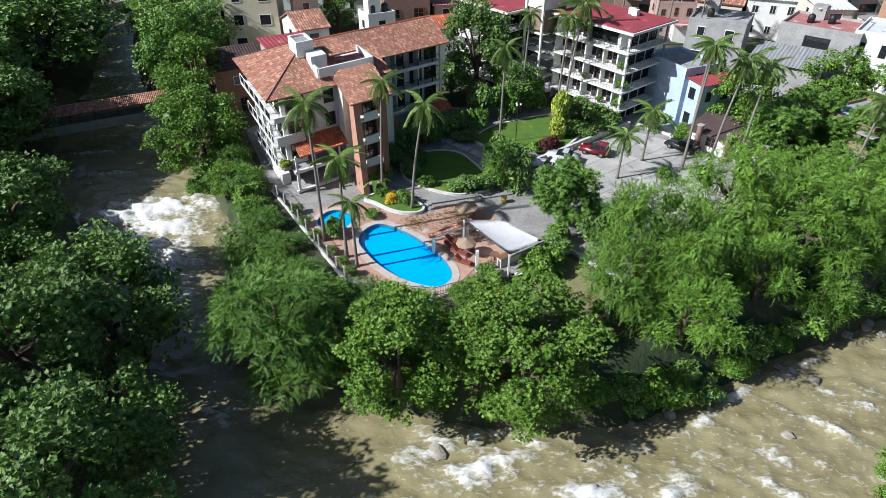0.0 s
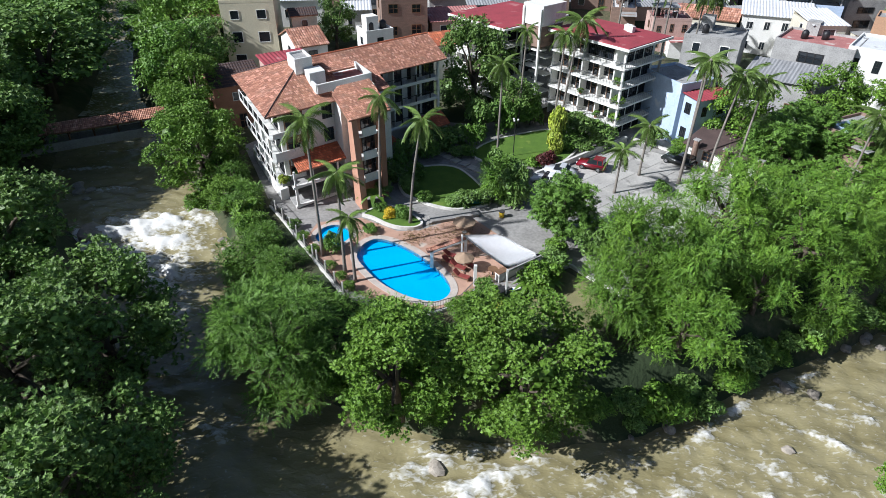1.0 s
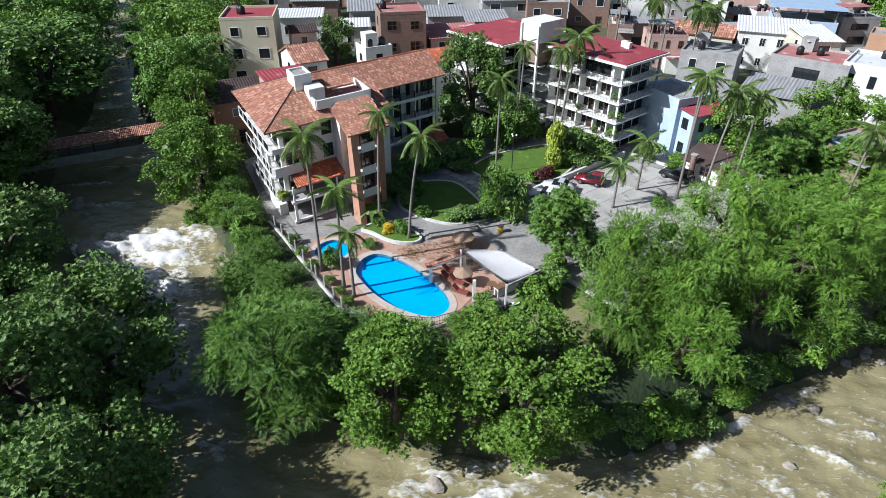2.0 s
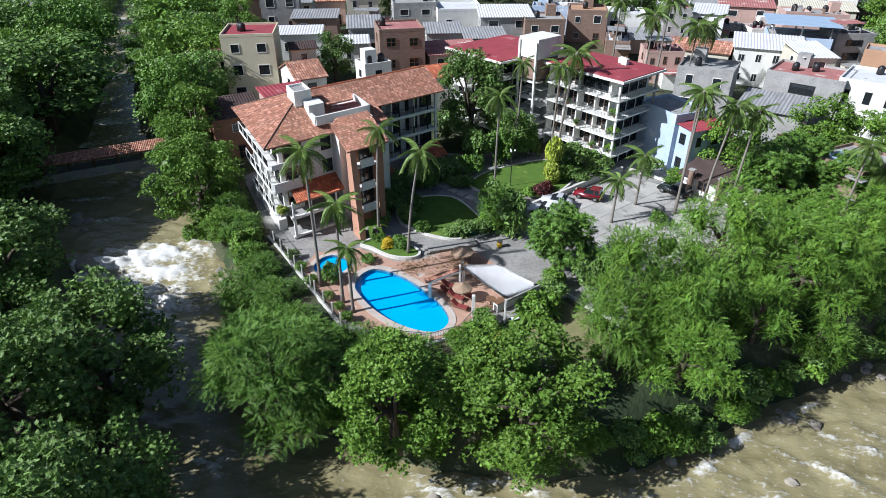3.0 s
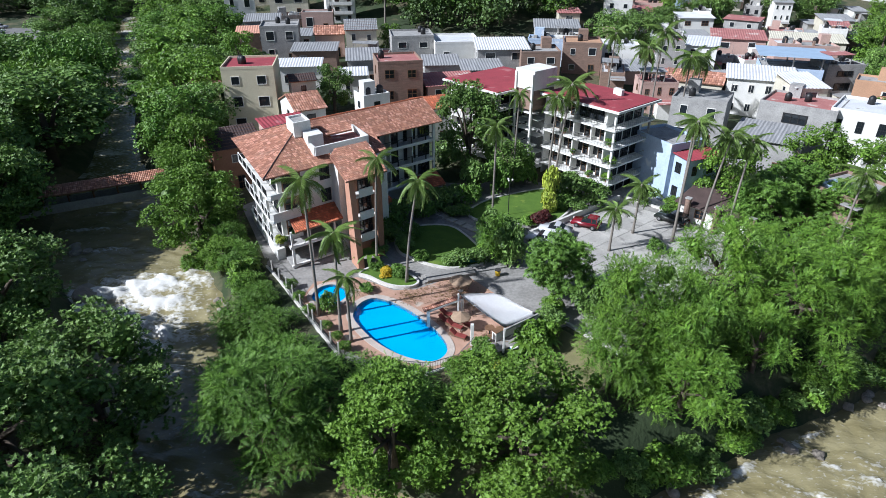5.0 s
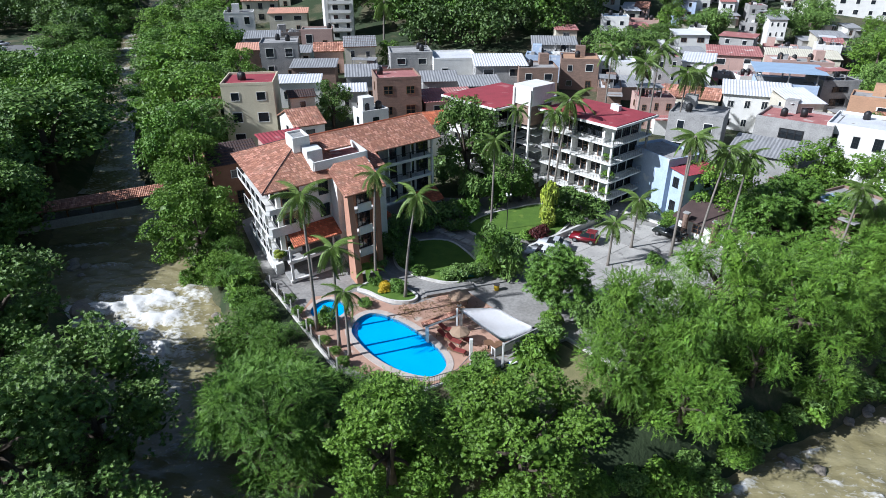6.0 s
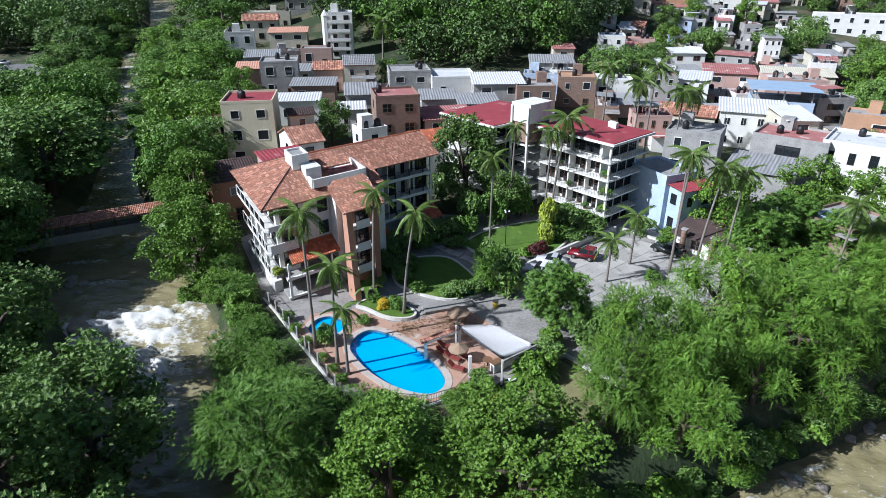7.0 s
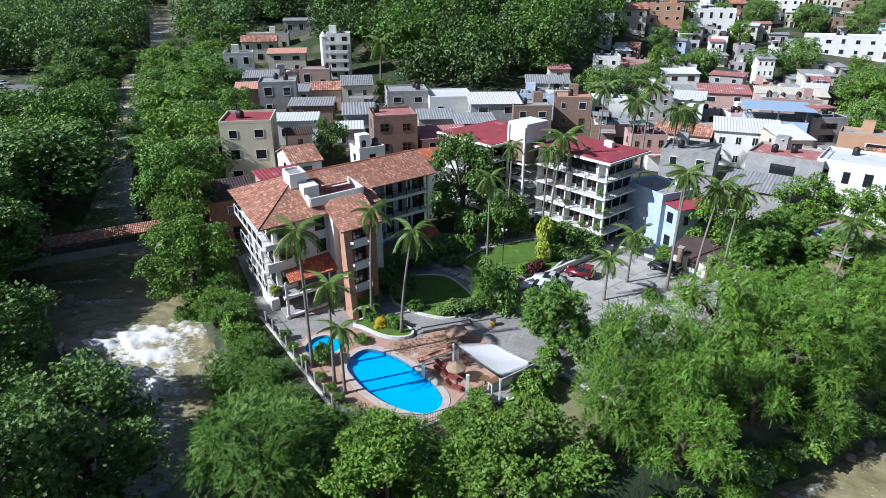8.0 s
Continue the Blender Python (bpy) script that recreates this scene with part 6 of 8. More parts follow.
def palm(x, y, h, lean=(0, 0), crown=1.0, seed=0, z=0.0, label="tall coconut palm with a slim grey trunk", thick=0.15):
    rng = np.random.default_rng(seed + 100)
    p = thing("palm_tree", label, "palm", (x, y, z), group="palms")
    pts = [(lean[0] * (s * 0.3 + 0.7 * s * s), lean[1] * (s * 0.3 + 0.7 * s * s), h * s - 0.3 * (1 - s)) for s in np.linspace(0, 1, 9)]
    part("trunk", tube(bmesh.new(), pts, [thick * 1.7, thick * 1.15] + [thick * (1.0 - 0.3 * s) for s in np.linspace(0, 1, 7)], 10), M["palm_bark"], p, smooth=True)
    top = Vector(pts[-1])
    n = 17
    crown *= 0.80
    for i in range(n):
        up = 62 - 118 * (i / (n - 1)) ** 0.85
        az = i * 137.5 + rng.uniform(-14, 14)
        m = Matrix.Translation(top) @ Matrix.Rotation(radians(az), 4, "Z") @ Matrix.Rotation(radians(-up), 4, "Y") @ Matrix.Rotation(radians(rng.uniform(-22, 22)), 4, "X") @ Matrix.Scale(crown * rng.uniform(0.85, 1.1), 4)
        put("frond", DRY if (i == n - 1 and seed % 2) else FRONDS[i % 2], p, m)
    bm = bmesh.new()
    bmesh.ops.create_icosphere(bm, subdivisions=1, radius=0.28 * crown, matrix=Matrix.Translation(top))
    part("crown_base", bm, M["palm_bark"], p)
    return p


palm(-12.7, 52.5, 14.6, (-0.3, 0.4), 1.05, 1)
palm(-10.0, 49.5, 10.6, (0.1, 0.5), 0.95, 2)
palm(-8.8, 48.0, 7.0, (-0.1, 0.2), 0.85, 3, label="young coconut palm beside the pool")
palm(-4.0, 58.6, 11.9, (1.5, 0.4), 1.0, 4, 0.2)
palm(-7.6, 62.1, 12.9, (0.5, 0.6), 0.95, 5, 0.2)
palm(6.6, 73.8, 13.2, (0.2, 0.6), 0.95, 6, 0.1)
palm(16.4, 84.4, 15.6, (1.6, 0.8), 1.35, 7, 0.1)
palm(15.6, 84.9, 13.8, (0.5, 0.8), 1.0, 17, 0.1)
palm(10.6, 86.5, 14.0, (0.4, 0.4), 0.8, 8)
palm(20.4, 66.2, 5.4, (0.3, 0.4), 0.95, 9, label="short coconut palm in the parking yard")
palm(24.6, 71.0, 6.6, (0.3, 0.2), 0.95, 10, label="short coconut palm in the parking yard")
palm(28.9, 68.6, 15.2, (0.7, 0.8), 1.05, 11)
palm(31.2, 67.0, 13.4, (2.8, 2.6), 1.05, 12)
palm(34.6, 67.0, 12.6, (2.4, 3.4), 0.95, 13)
palm(30.2, 71.6, 14.2, (0.2, 0.6), 0.9, 23)
palm(50.5, 67.0, 7.2, (1.2, 0.2), 1.35, 14, label="broad coconut palm above a lane")
palm(46.6, 64.0, 10.5, (1.2, 1.0), 0.9, 24)
for x, y, h, s in ((33.5, 104, 14, 15), (37, 108, 15.5, 16), (40, 102, 13.5, 18), (43.5, 106, 12, 19), (30, 112, 14, 20)):
    palm(x, y, h, (0.4, 0.3), 1.25, s, gz_at(x, y), "tall coconut palm behind the apartment block")
palm(-15.5, 176, 12.5, (0.5, 0), 2.0, 21, 8, "large palm against the wooded hill", 0.3)
palm(-121, 205, 9, (0.5, 0), 1.8, 22, 2, "tall palm in the river woods", 0.3)
palm(60.5, 83, 6.5, (0.5, 0), 1.0, 25, 0.5, "slim palm tree among houses")

# ---- shrubs ----
def shrub_meshes(material, radius, height, leaves, seed, length=0.34, width=0.16):
    rng = np.random.default_rng(seed)
    lobes = make_lobes(radius, height, 9, rng, 0.1, (0.3, 0.5))
    sprays = twigs(lobes, 10, rng, 0.32 * radius)
    p, d = crown_points(leaves, sprays, rng, 0.5)
    p[:, 2] = np.maximum(p[:, 2], 0.05)
    v = leaf_cards(p, d + rng.normal(size=d.shape) * 0.4 + [0, 0, 0.5], length, width, 0.4, rng)
    return numpy_mesh("foliage", v, np.arange(len(v)).reshape(-1, 4), material)


SHRUB = {k: shrub_meshes(M[m], 1.0, 1.5, n, s, l, w) for k, m, n, s, l, w in (("green", "leaf_mango", 1500, 81, 0.3, 0.14), ("dark", "leaf_dark", 1500, 82, 0.3, 0.15), ("broad", "leaf_broad", 1400, 83, 0.34, 0.18), ("yellow", "flower", 1500, 84, 0.22, 0.16), ("croton", "leaf_yellow", 1600, 85, 0.4, 0.22), ("red", "leaf_red", 1900, 86, 0.34, 0.16), ("fine", "leaf_feather", 1900, 87, 0.42, 0.07))}
stem = mesh_of(tube(bmesh.new(), [(0, 0, -0.3), (0.05, 0, 0.4), (0, 0.05, 0.9)], [0.06, 0.05, 0.02], 6), "stem", M["bark"])


def shrub(kind, x, y, r, z=0.0, tall=1.0, label="", rz=0):
    name = {"yellow": "flowering yellow bush in a grassy bed", "croton": "yellow-green variegated climbing plant beside a lawn", "red": "crimson-leaved garden bush beside a low wall", "fine": "fine-leaved green bush on the river wall"}.get(kind, "leafy green garden bush on the lawn edge")
    s = thing("shrub", label or name, "shrub", (x, y, z), rz, "garden bushes")
    s.scale = (r, r, r * tall)
    put("stem", stem, s)
    put("foliage", SHRUB[kind], s)
    return s


for i, (k, x, y, r, tall) in enumerate((("yellow", -6.4, 60.0, 0.7, 0.8), ("green", -4.8, 60.2, 0.9, 0.9), ("green", -7.6, 61.6, 0.7, 0.8), ("dark", 2.6, 62.6, 1.2, 0.9), ("dark", 4.6, 63.6, 1.1, 0.9), ("dark", 0.8, 62.9, 0.8, 0.8), ("fine", 6.0, 64.6, 1.5, 1.3), ("dark", 7.6, 62.4, 1.6, 1.7), ("fine", 8.2, 64.0, 1.3, 1.3), ("dark", 6.6, 66.8, 1.7, 1.6), ("dark", 8.4, 70.4, 1.4, 0.8),
        ("croton", 15.2, 79.6, 1.0, 3.0), ("croton", 14.9, 77.6, 0.9, 1.6), ("red", 12.8, 73.6, 1.1, 0.9), ("red", 13.6, 75.0, 0.8, 0.9), ("broad", 11.4, 73.2, 1.0, 0.8), ("dark", 19.6, 81.0, 1.9, 1.1), ("dark", 17.6, 82.6, 1.8, 1.2), ("dark", 21.8, 79.6, 1.6, 1.0), ("green", 16.6, 78.6, 1.3, 0.9), ("dark", 18.6, 78.0, 1.2, 0.8), ("green", 3.0, 76.6, 1.0, 0.8), ("green", 8.2, 84.6, 1.6, 1.8), ("dark", 5.2, 83.6, 1.8, 1.6), ("green", 12.5, 87.5, 1.6, 1.6), ("dark", 1.6, 80.6, 1.4, 1.0), ("green", -2.6, 63.8, 0.8, 0.8),
        ("broad", 8.4, 46.9, 1.3, 1.2), ("broad", 9.6, 47.8, 1.2, 1.1), ("dark", 10.6, 49.4, 1.2, 1.2), ("broad", 4.4, 44.6, 1.0, 0.9), ("green", 3.6, 45.9, 0.9, 1.0), ("croton", 5.0, 43.9, 0.7, 0.7), ("broad", 11.2, 52.4, 1.1, 1.1), ("dark", 14.4, 52.6, 1.3, 1.1), ("green", 16.8, 54.2, 1.5, 1.2), ("fine", 1.4, 42.6, 1.2, 0.9), ("broad", 2.6, 43.4, 1.1, 0.9),
        ("fine", -13.7, 52.8, 0.6, 0.8), ("fine", -15.2, 55.2, 0.6, 0.9), ("green", -16.6, 57.6, 0.6, 0.9), ("green", -11.6, 53.2, 0.9, 1.3), ("fine", -11.5, 50.0, 0.5, 0.9), ("fine", -10.2, 48.2, 0.5, 0.9), ("fine", -9.2, 46.4, 0.6, 0.9), ("green", -8.3, 56.9, 0.7, 0.6),
        ("dark", -4.6, 66.8, 1.0, 0.9), ("green", -3.8, 69.6, 1.1, 1.0), ("dark", -7.6, 65.4, 0.9, 1.0), ("dark", -6.6, 68.4, 1.2, 1.1), ("green", -6.8, 71.4, 1.3, 1.1), ("dark", -5.0, 74.4, 1.5, 1.2), ("green", -2.6, 75.6, 1.4, 1.0), ("dark", -0.6, 78.4, 1.5, 1.1), ("dark", -3.6, 78.6, 1.4, 1.2), ("dark", 1.2, 76.0, 0.9, 0.8), ("green", 3.8, 80.6, 1.4, 1.2), ("dark", 29.0, 80.0, 1.4, 1.0), ("broad", 32.4, 78.0, 1.2, 0.9), ("green", 34.0, 75.2, 1.1, 1.0), ("green", 31.2, 77.0, 0.9, 0.7), ("green", 26.0, 66.0, 0.9, 1.0), ("dark", -23.5, 63.2, 1.6, 1.2), ("broad", -22.5, 60.0, 1.7, 1.3), ("fine", -21.5, 58.0, 1.6, 1.2), ("dark", -25.5, 66.2, 1.5, 1.1), ("green", -26.4, 68.8, 1.6, 1.2))):
    edge = x < -20
    shrub(k, x, y, r, -1.6 if edge else (0.15 if y < 86 else 0), tall, rz=i * 53)


def banana(x, y, z=0.0, s=1.0, seed=0):
    """A banana plant: a short stem and large arching torn leaves."""
    b = thing("banana_plant", "banana plant with large arching leaves", "plant", (x, y, z), seed * 40, "banana plants", scale=s)
    part("stem", tube(bmesh.new(), [(0, 0, -0.1), (0.03, 0, 0.7), (0, 0, 1.3)], [0.13, 0.11, 0.07], 8), M["palm_leaf"], b)
    for i in range(9):
        bm = bmesh.new()
        ln, w = 1.7, 0.24
        prev = None
        for j in range(7):
            q = j / 6
            c = Vector((ln * q, 0, 1.1 + ln * (0.75 * q - 0.95 * q * q)))
            hw = w * math.sin(math.pi * min(0.97, 0.08 + 0.9 * q)) + 0.01
            row = [bm.verts.new(c + Vector((0, -hw, 0.12 * hw))), bm.verts.new(c), bm.verts.new(c + Vector((0, hw, 0.12 * hw)))]
            if prev:
                for k in (0, 1):
                    bm.faces.new((prev[k], prev[k + 1], row[k + 1], row[k]))
            prev = row
        bmesh.ops.rotate(bm, verts=bm.verts, cent=(0, 0, 0), matrix=Matrix.Rotation(radians(i * 41 + seed * 9), 3, "Z"))
        part("leaf", bm, M["leaf_broad"], b)


for i, (x, y, s) in enumerate(((7.6, 46.3, 0.85), (8.9, 46.0, 0.95), (6.8, 45.4, 0.7), (-8.4, 62.9, 1.25), (3.4, 44.7, 0.7), (5.6, 44.4, 0.65), (-12.2, 53.8, 0.7), (10.0, 46.8, 0.8))):
    banana(x, y, 0.0 if y > 46 else -0.3, s, i)

# ---- pool-side things ----
tent = thing("canopy", "white canvas sunshade on posts beside the pool", "sunshade")
P00, P10, P11, P01 = (Vector(p) for p in ((1.6, 51.9, 2.95), (5.7, 46.2, 2.85), (9.0, 48.7, 2.75), (5.6, 51.9, 3.0)))
bm = bmesh.new()
grid = [[bm.verts.new(P00.lerp(P10, u).lerp(P01.lerp(P11, u), v) + Vector((0, 0, -0.28 * math.sin(math.pi * u) * math.sin(math.pi * v) - 0.12 * math.sin(math.pi * u)))) for v in np.linspace(0, 1, 9)] for u in np.linspace(0, 1, 9)]
for a, b in zip(grid, grid[1:]):
    for j in range(8):
        bm.faces.new((a[j], b[j], b[j + 1], a[j + 1]))
bmesh.ops.solidify(bm, geom=bm.faces[:], thickness=0.03)
part("cloth", bm, M["canvas"], tent, smooth=True)
for p in (P00, P10, P11, P01):
    part("post", boxm(p.x - 0.09, p.y - 0.09, 0, p.x + 0.09, p.y + 0.09, p.z - 0.02, bevel=0.02), M["white"], tent)
part("gutter", wall_line(bmesh.new(), [(5.75, 46.1), (9.1, 48.6)], 0.16, 2.62, 2.8), M["grey"], tent, "dark metal gutter")
arch = thing("pergola", "white posts carrying a strip of red clay tiles", "pergola")
for x, y, hgt in ((-1.4, 50.4, 1.9), (2.0, 52.6, 1.9), (2.8, 47.4, 2.4)):
    part("post", boxm(x - 0.16, y - 0.16, 0, x + 0.16, y + 0.16, hgt, bevel=0.02), M["white"], arch)
part("beam", wall_line(bmesh.new(), [(-1.5, 50.35), (2.1, 52.7)], 0.2, 1.72, 1.9), M["white"], arch)
tile_slope("roof", [(-1.75, 50.2, 1.92), (2.0, 52.6, 1.92), (1.72, 53.0, 2.15), (-2.0, 50.6, 2.15)], M["tiles"], arch, pitch=0.2)


def parasol(x, y, h, r, label, tilt=0.0):
    p = thing("parasol", label, "parasol", (x, y, 0), group="parasols")
    part("pole", tube(bmesh.new(), [(0, 0, 0), (0, 0, h)], [0.03, 0.025], 8), M["wood"], p)
    bm = bmesh.new()
    top = bm.verts.new((0, 0, h + 0.05))
    ring = [bm.verts.new((r * math.cos(k * math.pi / 8) * (1.0 if k % 2 == 0 else 0.95), r * math.sin(k * math.pi / 8) * (1.0 if k % 2 == 0 else 0.95), h - 0.5)) for k in range(16)]
    skirt = [bm.verts.new((v.co.x * 1.01, v.co.y * 1.01, v.co.z - 0.14)) for v in ring]
    for k in range(16):
        bm.faces.new((top, ring[k], ring[(k + 1) % 16]))
        bm.faces.new((ring[k], skirt[k], skirt[(k + 1) % 16], ring[(k + 1) % 16]))
    part("canopy", bm, M["tan_cloth"], p)
    part("base", tube(bmesh.new(), [(0, 0, 0), (0, 0, 0.12)], [0.3, 0.26], 12), M["grey"], p)


parasol(2.0, 57.0, 1.9, 1.25, "tan cloth parasol open on the deck")
parasol(1.8, 50.0, 2.0, 1.0, "tan cloth parasol over red loungers")


def lounger(x, y, rz):
    s = thing("sun_lounger", "dark red cushioned sun lounger on the deck", "lounger", (x, y, 0), rz, "sun loungers")
    part("frame", boxm(-0.32, -0.95, 0.24, 0.32, 0.95, 0.31, bevel=0.02), M["wood"], s)
    part("mattress", boxm(-0.3, -0.9, 0.31, 0.3, 0.25, 0.40, bevel=0.03), M["red_cloth"], s)
    part("backrest", boxm(-0.3, 0.0, 0.0, 0.3, 0.72, 0.09, bevel=0.03, m=pose(0, 0.26, 0.34, 38)), M["red_cloth"], s)
    for a in (-0.27, 0.27):
        for b in (-0.85, 0.85):
            part("leg", boxm(a - 0.03, b - 0.03, 0, a + 0.03, b + 0.03, 0.24), M["wood"], s)


for x, y, rz in ((0.4, 51.0, 60), (1.2, 50.2, 58), (0.5, 52.2, 65), (2.2, 50.6, 55), (1.5, 48.6, 62)):
    lounger(x, y, rz)


def garden_table(x, y):
    t = thing("table", "round wooden table on the deck", "table", (x, y, 0))
    part("tabletop", tube(bmesh.new(), [(0, 0, 0.7), (0, 0, 0.75)], [0.5, 0.5], 16), M["wood"], t)
    part("leg", tube(bmesh.new(), [(0, 0, 0), (0, 0, 0.7)], [0.06, 0.05], 8), M["iron"], t)


garden_table(4.6, 49.2)
bar_ = thing("counter", "white bar counter under the sunshade", "counter", (6.0, 48.9, 0), 37)
part("body", boxm(-1.3, -0.3, 0, 1.3, 0.3, 1.0), M["white"], bar_)
part("top", boxm(-1.4, -0.38, 1.0, 1.4, 0.38, 1.06, bevel=0.015), M["wood"], bar_)
ice = thing("cool_box", "blue plastic cool box beside a post", "box", (6.7, 46.2, 0), 20)
part("body", boxm(-0.35, -0.25, 0, 0.35, 0.25, 0.6, bevel=0.04), M["blue_tarp"], ice)
part("lid", boxm(-0.37, -0.27, 0.6, 0.37, 0.27, 0.68, bevel=0.02), M["white"], ice)
bin_ = thing("litter_bin", "yellow plastic litter bin beside bushes", "bin", (6.3, 60.4, 0))
part("body", tube(bmesh.new(), [(0, 0, 0), (0, 0, 0.7)], [0.26, 0.34], 14), M["yellow_paint"], bin_)
part("rim", tube(bmesh.new(), [(0, 0, 0.7), (0, 0, 0.76)], [0.37, 0.37], 14), M["dark"], bin_)
# the teal round-topped garden table on the near lawn, built as an oval dome
shell = thing("teal_table", "teal round-topped table on the lawn edge", "toy", (3.2, 63.6, 0.2), 10)
bm = bmesh.new()
bmesh.ops.create_uvsphere(bm, u_segments=20, v_segments=10, radius=1.0, matrix=Matrix.Diagonal((1.5, 0.8, 0.55, 1)))
bmesh.ops.bisect_plane(bm, geom=bm.verts[:] + bm.edges[:] + bm.faces[:], plane_co=(0, 0, 0), plane_no=(0, 0, 1), clear_inner=True)
bmesh.ops.translate(bm, verts=bm.verts, vec=(0, 0, 0.15))
part("round_top", bm, M["green_plastic"], shell, smooth=True)
part("rim", tube(bmesh.new(), [(1.5 * math.cos(a), 0.8 * math.sin(a), 0.17) for a in np.linspace(0, 2 * math.pi, 21)], [0.07] * 21, 6), M["green_plastic"], shell)


def lamp_post(x, y, h):
    p = thing("lamp_post", "dark iron garden lamp post on the lawn", "lamp", (x, y, 0.1))
    part("pole", tube(bmesh.new(), [(0, 0, 0), (0, 0, 0.5), (0, 0, h)], [0.11, 0.06, 0.05], 8), M["iron"], p)
    for k in range(3):
        a = k * 2.1
        part("arm", tube(bmesh.new(), [(0, 0, h - 0.3), (0.25 * math.cos(a), 0.25 * math.sin(a), h - 0.1), (0.35 * math.cos(a), 0.35 * math.sin(a), h)], [0.025] * 3, 6), M["iron"], p)
        bm = bmesh.new()
        bmesh.ops.create_icosphere(bm, subdivisions=2, radius=0.14, matrix=Matrix.Translation((0.35 * math.cos(a), 0.35 * math.sin(a), h + 0.15)))
        part("globe", bm, M["white"], p, smooth=True)


lamp_post(9.0, 76.4, 5.0)


# ---- cars ----
def car(x, y, rz, paint, label, length=4.3, height=1.5, z=0.045, suv=True):
    c = thing("car", label, "car", (x, y, z), rz, "parked cars")
    L, W = length / 2, 0.86
    tail = -L + (0.25 if suv else 0.9)
    outline = [(-L, 0.35), (-L, 0.85), (tail, 0.98), (L - 1.25, 0.98), (L - 0.15, 0.8), (L, 0.55), (L - 0.05, 0.32)]
    bm = bmesh.new()
    sides = []
    for yy in (-W, W):
        sides.append([bm.verts.new((px, yy, pz)) for px, pz in outline])
    k = len(outline)
    for i in range(k):
        bm.faces.new((sides[0][i], sides[0][(i + 1) % k], sides[1][(i + 1) % k], sides[1][i]))
    bm.faces.new(sides[0][::-1])
    bm.faces.new(sides[1])
    bmesh.ops.recalc_face_normals(bm, faces=bm.faces)
    bmesh.ops.bevel(bm, geom=bm.edges[:], offset=0.07, segments=2, affect="EDGES")
    part("body", bm, M[paint], c, smooth=True)
    cab = [(tail + 0.02, 0.96), (tail + (0.15 if suv else 0.55), height - 0.05), (L - 2.2, height - 0.03), (L - 1.35, 0.96)]
    bm = bmesh.new()
    s = [[bm.verts.new((px, yy * (1 if pz < 1 else 0.82), pz)) for px, pz in cab] for yy in (-W + 0.05, W - 0.05)]
    for i in range(4):
        bm.faces.new((s[0][i], s[0][(i + 1) % 4], s[1][(i + 1) % 4], s[1][i]))
    bm.faces.new(s[0][::-1])
    bm.faces.new(s[1])
    bmesh.ops.recalc_face_normals(bm, faces=bm.faces)
    part("cabin_glass", bm, M["glass"], c, "dark tinted car glass")
    part("roof", boxm(cab[1][0] - 0.03, -0.70, height - 0.06, cab[2][0] + 0.05, 0.70, height + 0.02, bevel=0.03), M[paint], c)
    for yy in (-1, 1):
        for px in ((tail + cab[1][0]) / 2 + 0.05, (cab[1][0] + cab[2][0]) / 2):
            part("pillar", boxm(px - 0.05, yy * 0.765 - 0.03, 0.95, px + 0.05, yy * 0.765 + 0.03, height - 0.05), M[paint], c)
        for px in (-L + 0.8, L - 0.85):
            w = part("wheel", tube(bmesh.new(), [(px, yy * (W - 0.2), 0.33), (px, yy * (W + 0.02), 0.33)], [0.33, 0.33], 16), M["rubber"], c, "black tyre")
            part("rim", tube(bmesh.new(), [(px, yy * (W - 0.02), 0.33), (px, yy * (W + 0.035), 0.33)], [0.2, 0.19], 12), M["steel"], w, "grey wheel rim")
        part("headlight", boxm(L - 0.12, yy * 0.62 - 0.16, 0.62, L + 0.02, yy * 0.62 + 0.16, 0.76, bevel=0.02), M["white"], c)
        part("tail_light", boxm(-L - 0.02, yy * 0.72 - 0.08, 0.62, -L + 0.06, yy * 0.72 + 0.08, 0.88, bevel=0.02), M["red_cloth"], c)
    part("number_plate", boxm(-L - 0.03, -0.22, 0.5, -L, 0.22, 0.62), M["white"], c)
    return c


car(18.9, 72.9, 152, "car_red", "dark red estate car parked in the yard", 3.8, 1.6)
car(14.5, 71.0, 158, "car_silver", "silver saloon car parked by the garden wall", 4.3, 1.42, suv=False)
car(12.6, 68.4, 156, "car_white", "white car half under bushes", 4.2, 1.42, suv=False)
car(30.6, 74.2, 133, "car_dark", "black car parked at the kerb", 4.4, 1.55)
# ---- boulders ----
def boulder_mesh(seed):
    bm = bmesh.new()
    bmesh.ops.create_icosphere(bm, subdivisions=2, radius=1.0)
    for v in bm.verts:
        v.co *= 1 + 0.35 * noise.noise(v.co * 1.3 + Vector((seed * 7.0, 0, 0)))
        v.co.z *= 0.65
    return mesh_of(bm, "boulder", M["rock"])


BOULDERS = [boulder_mesh(i) for i in range(5)]
rng = np.random.default_rng(8)


def boulders(n, x0, y0, x1, y1, spread, lo, hi, z):
    for i in range(n):
        s = rng.random()
        x, y = x0 + (x1 - x0) * s + rng.normal() * spread, y0 + (y1 - y0) * s + rng.normal() * spread
        ob = tagged(new("boulder", BOULDERS[i % 5]), "rounded grey-brown river boulder at the water's edge", "boulder", "river boulders")
        r = rng.uniform(lo, hi)
        ob.matrix_world = pose(x, y, z + 0.1 * r, 0, 0, rng.uniform(0, 360)) @ Matrix.Scale(r, 4)


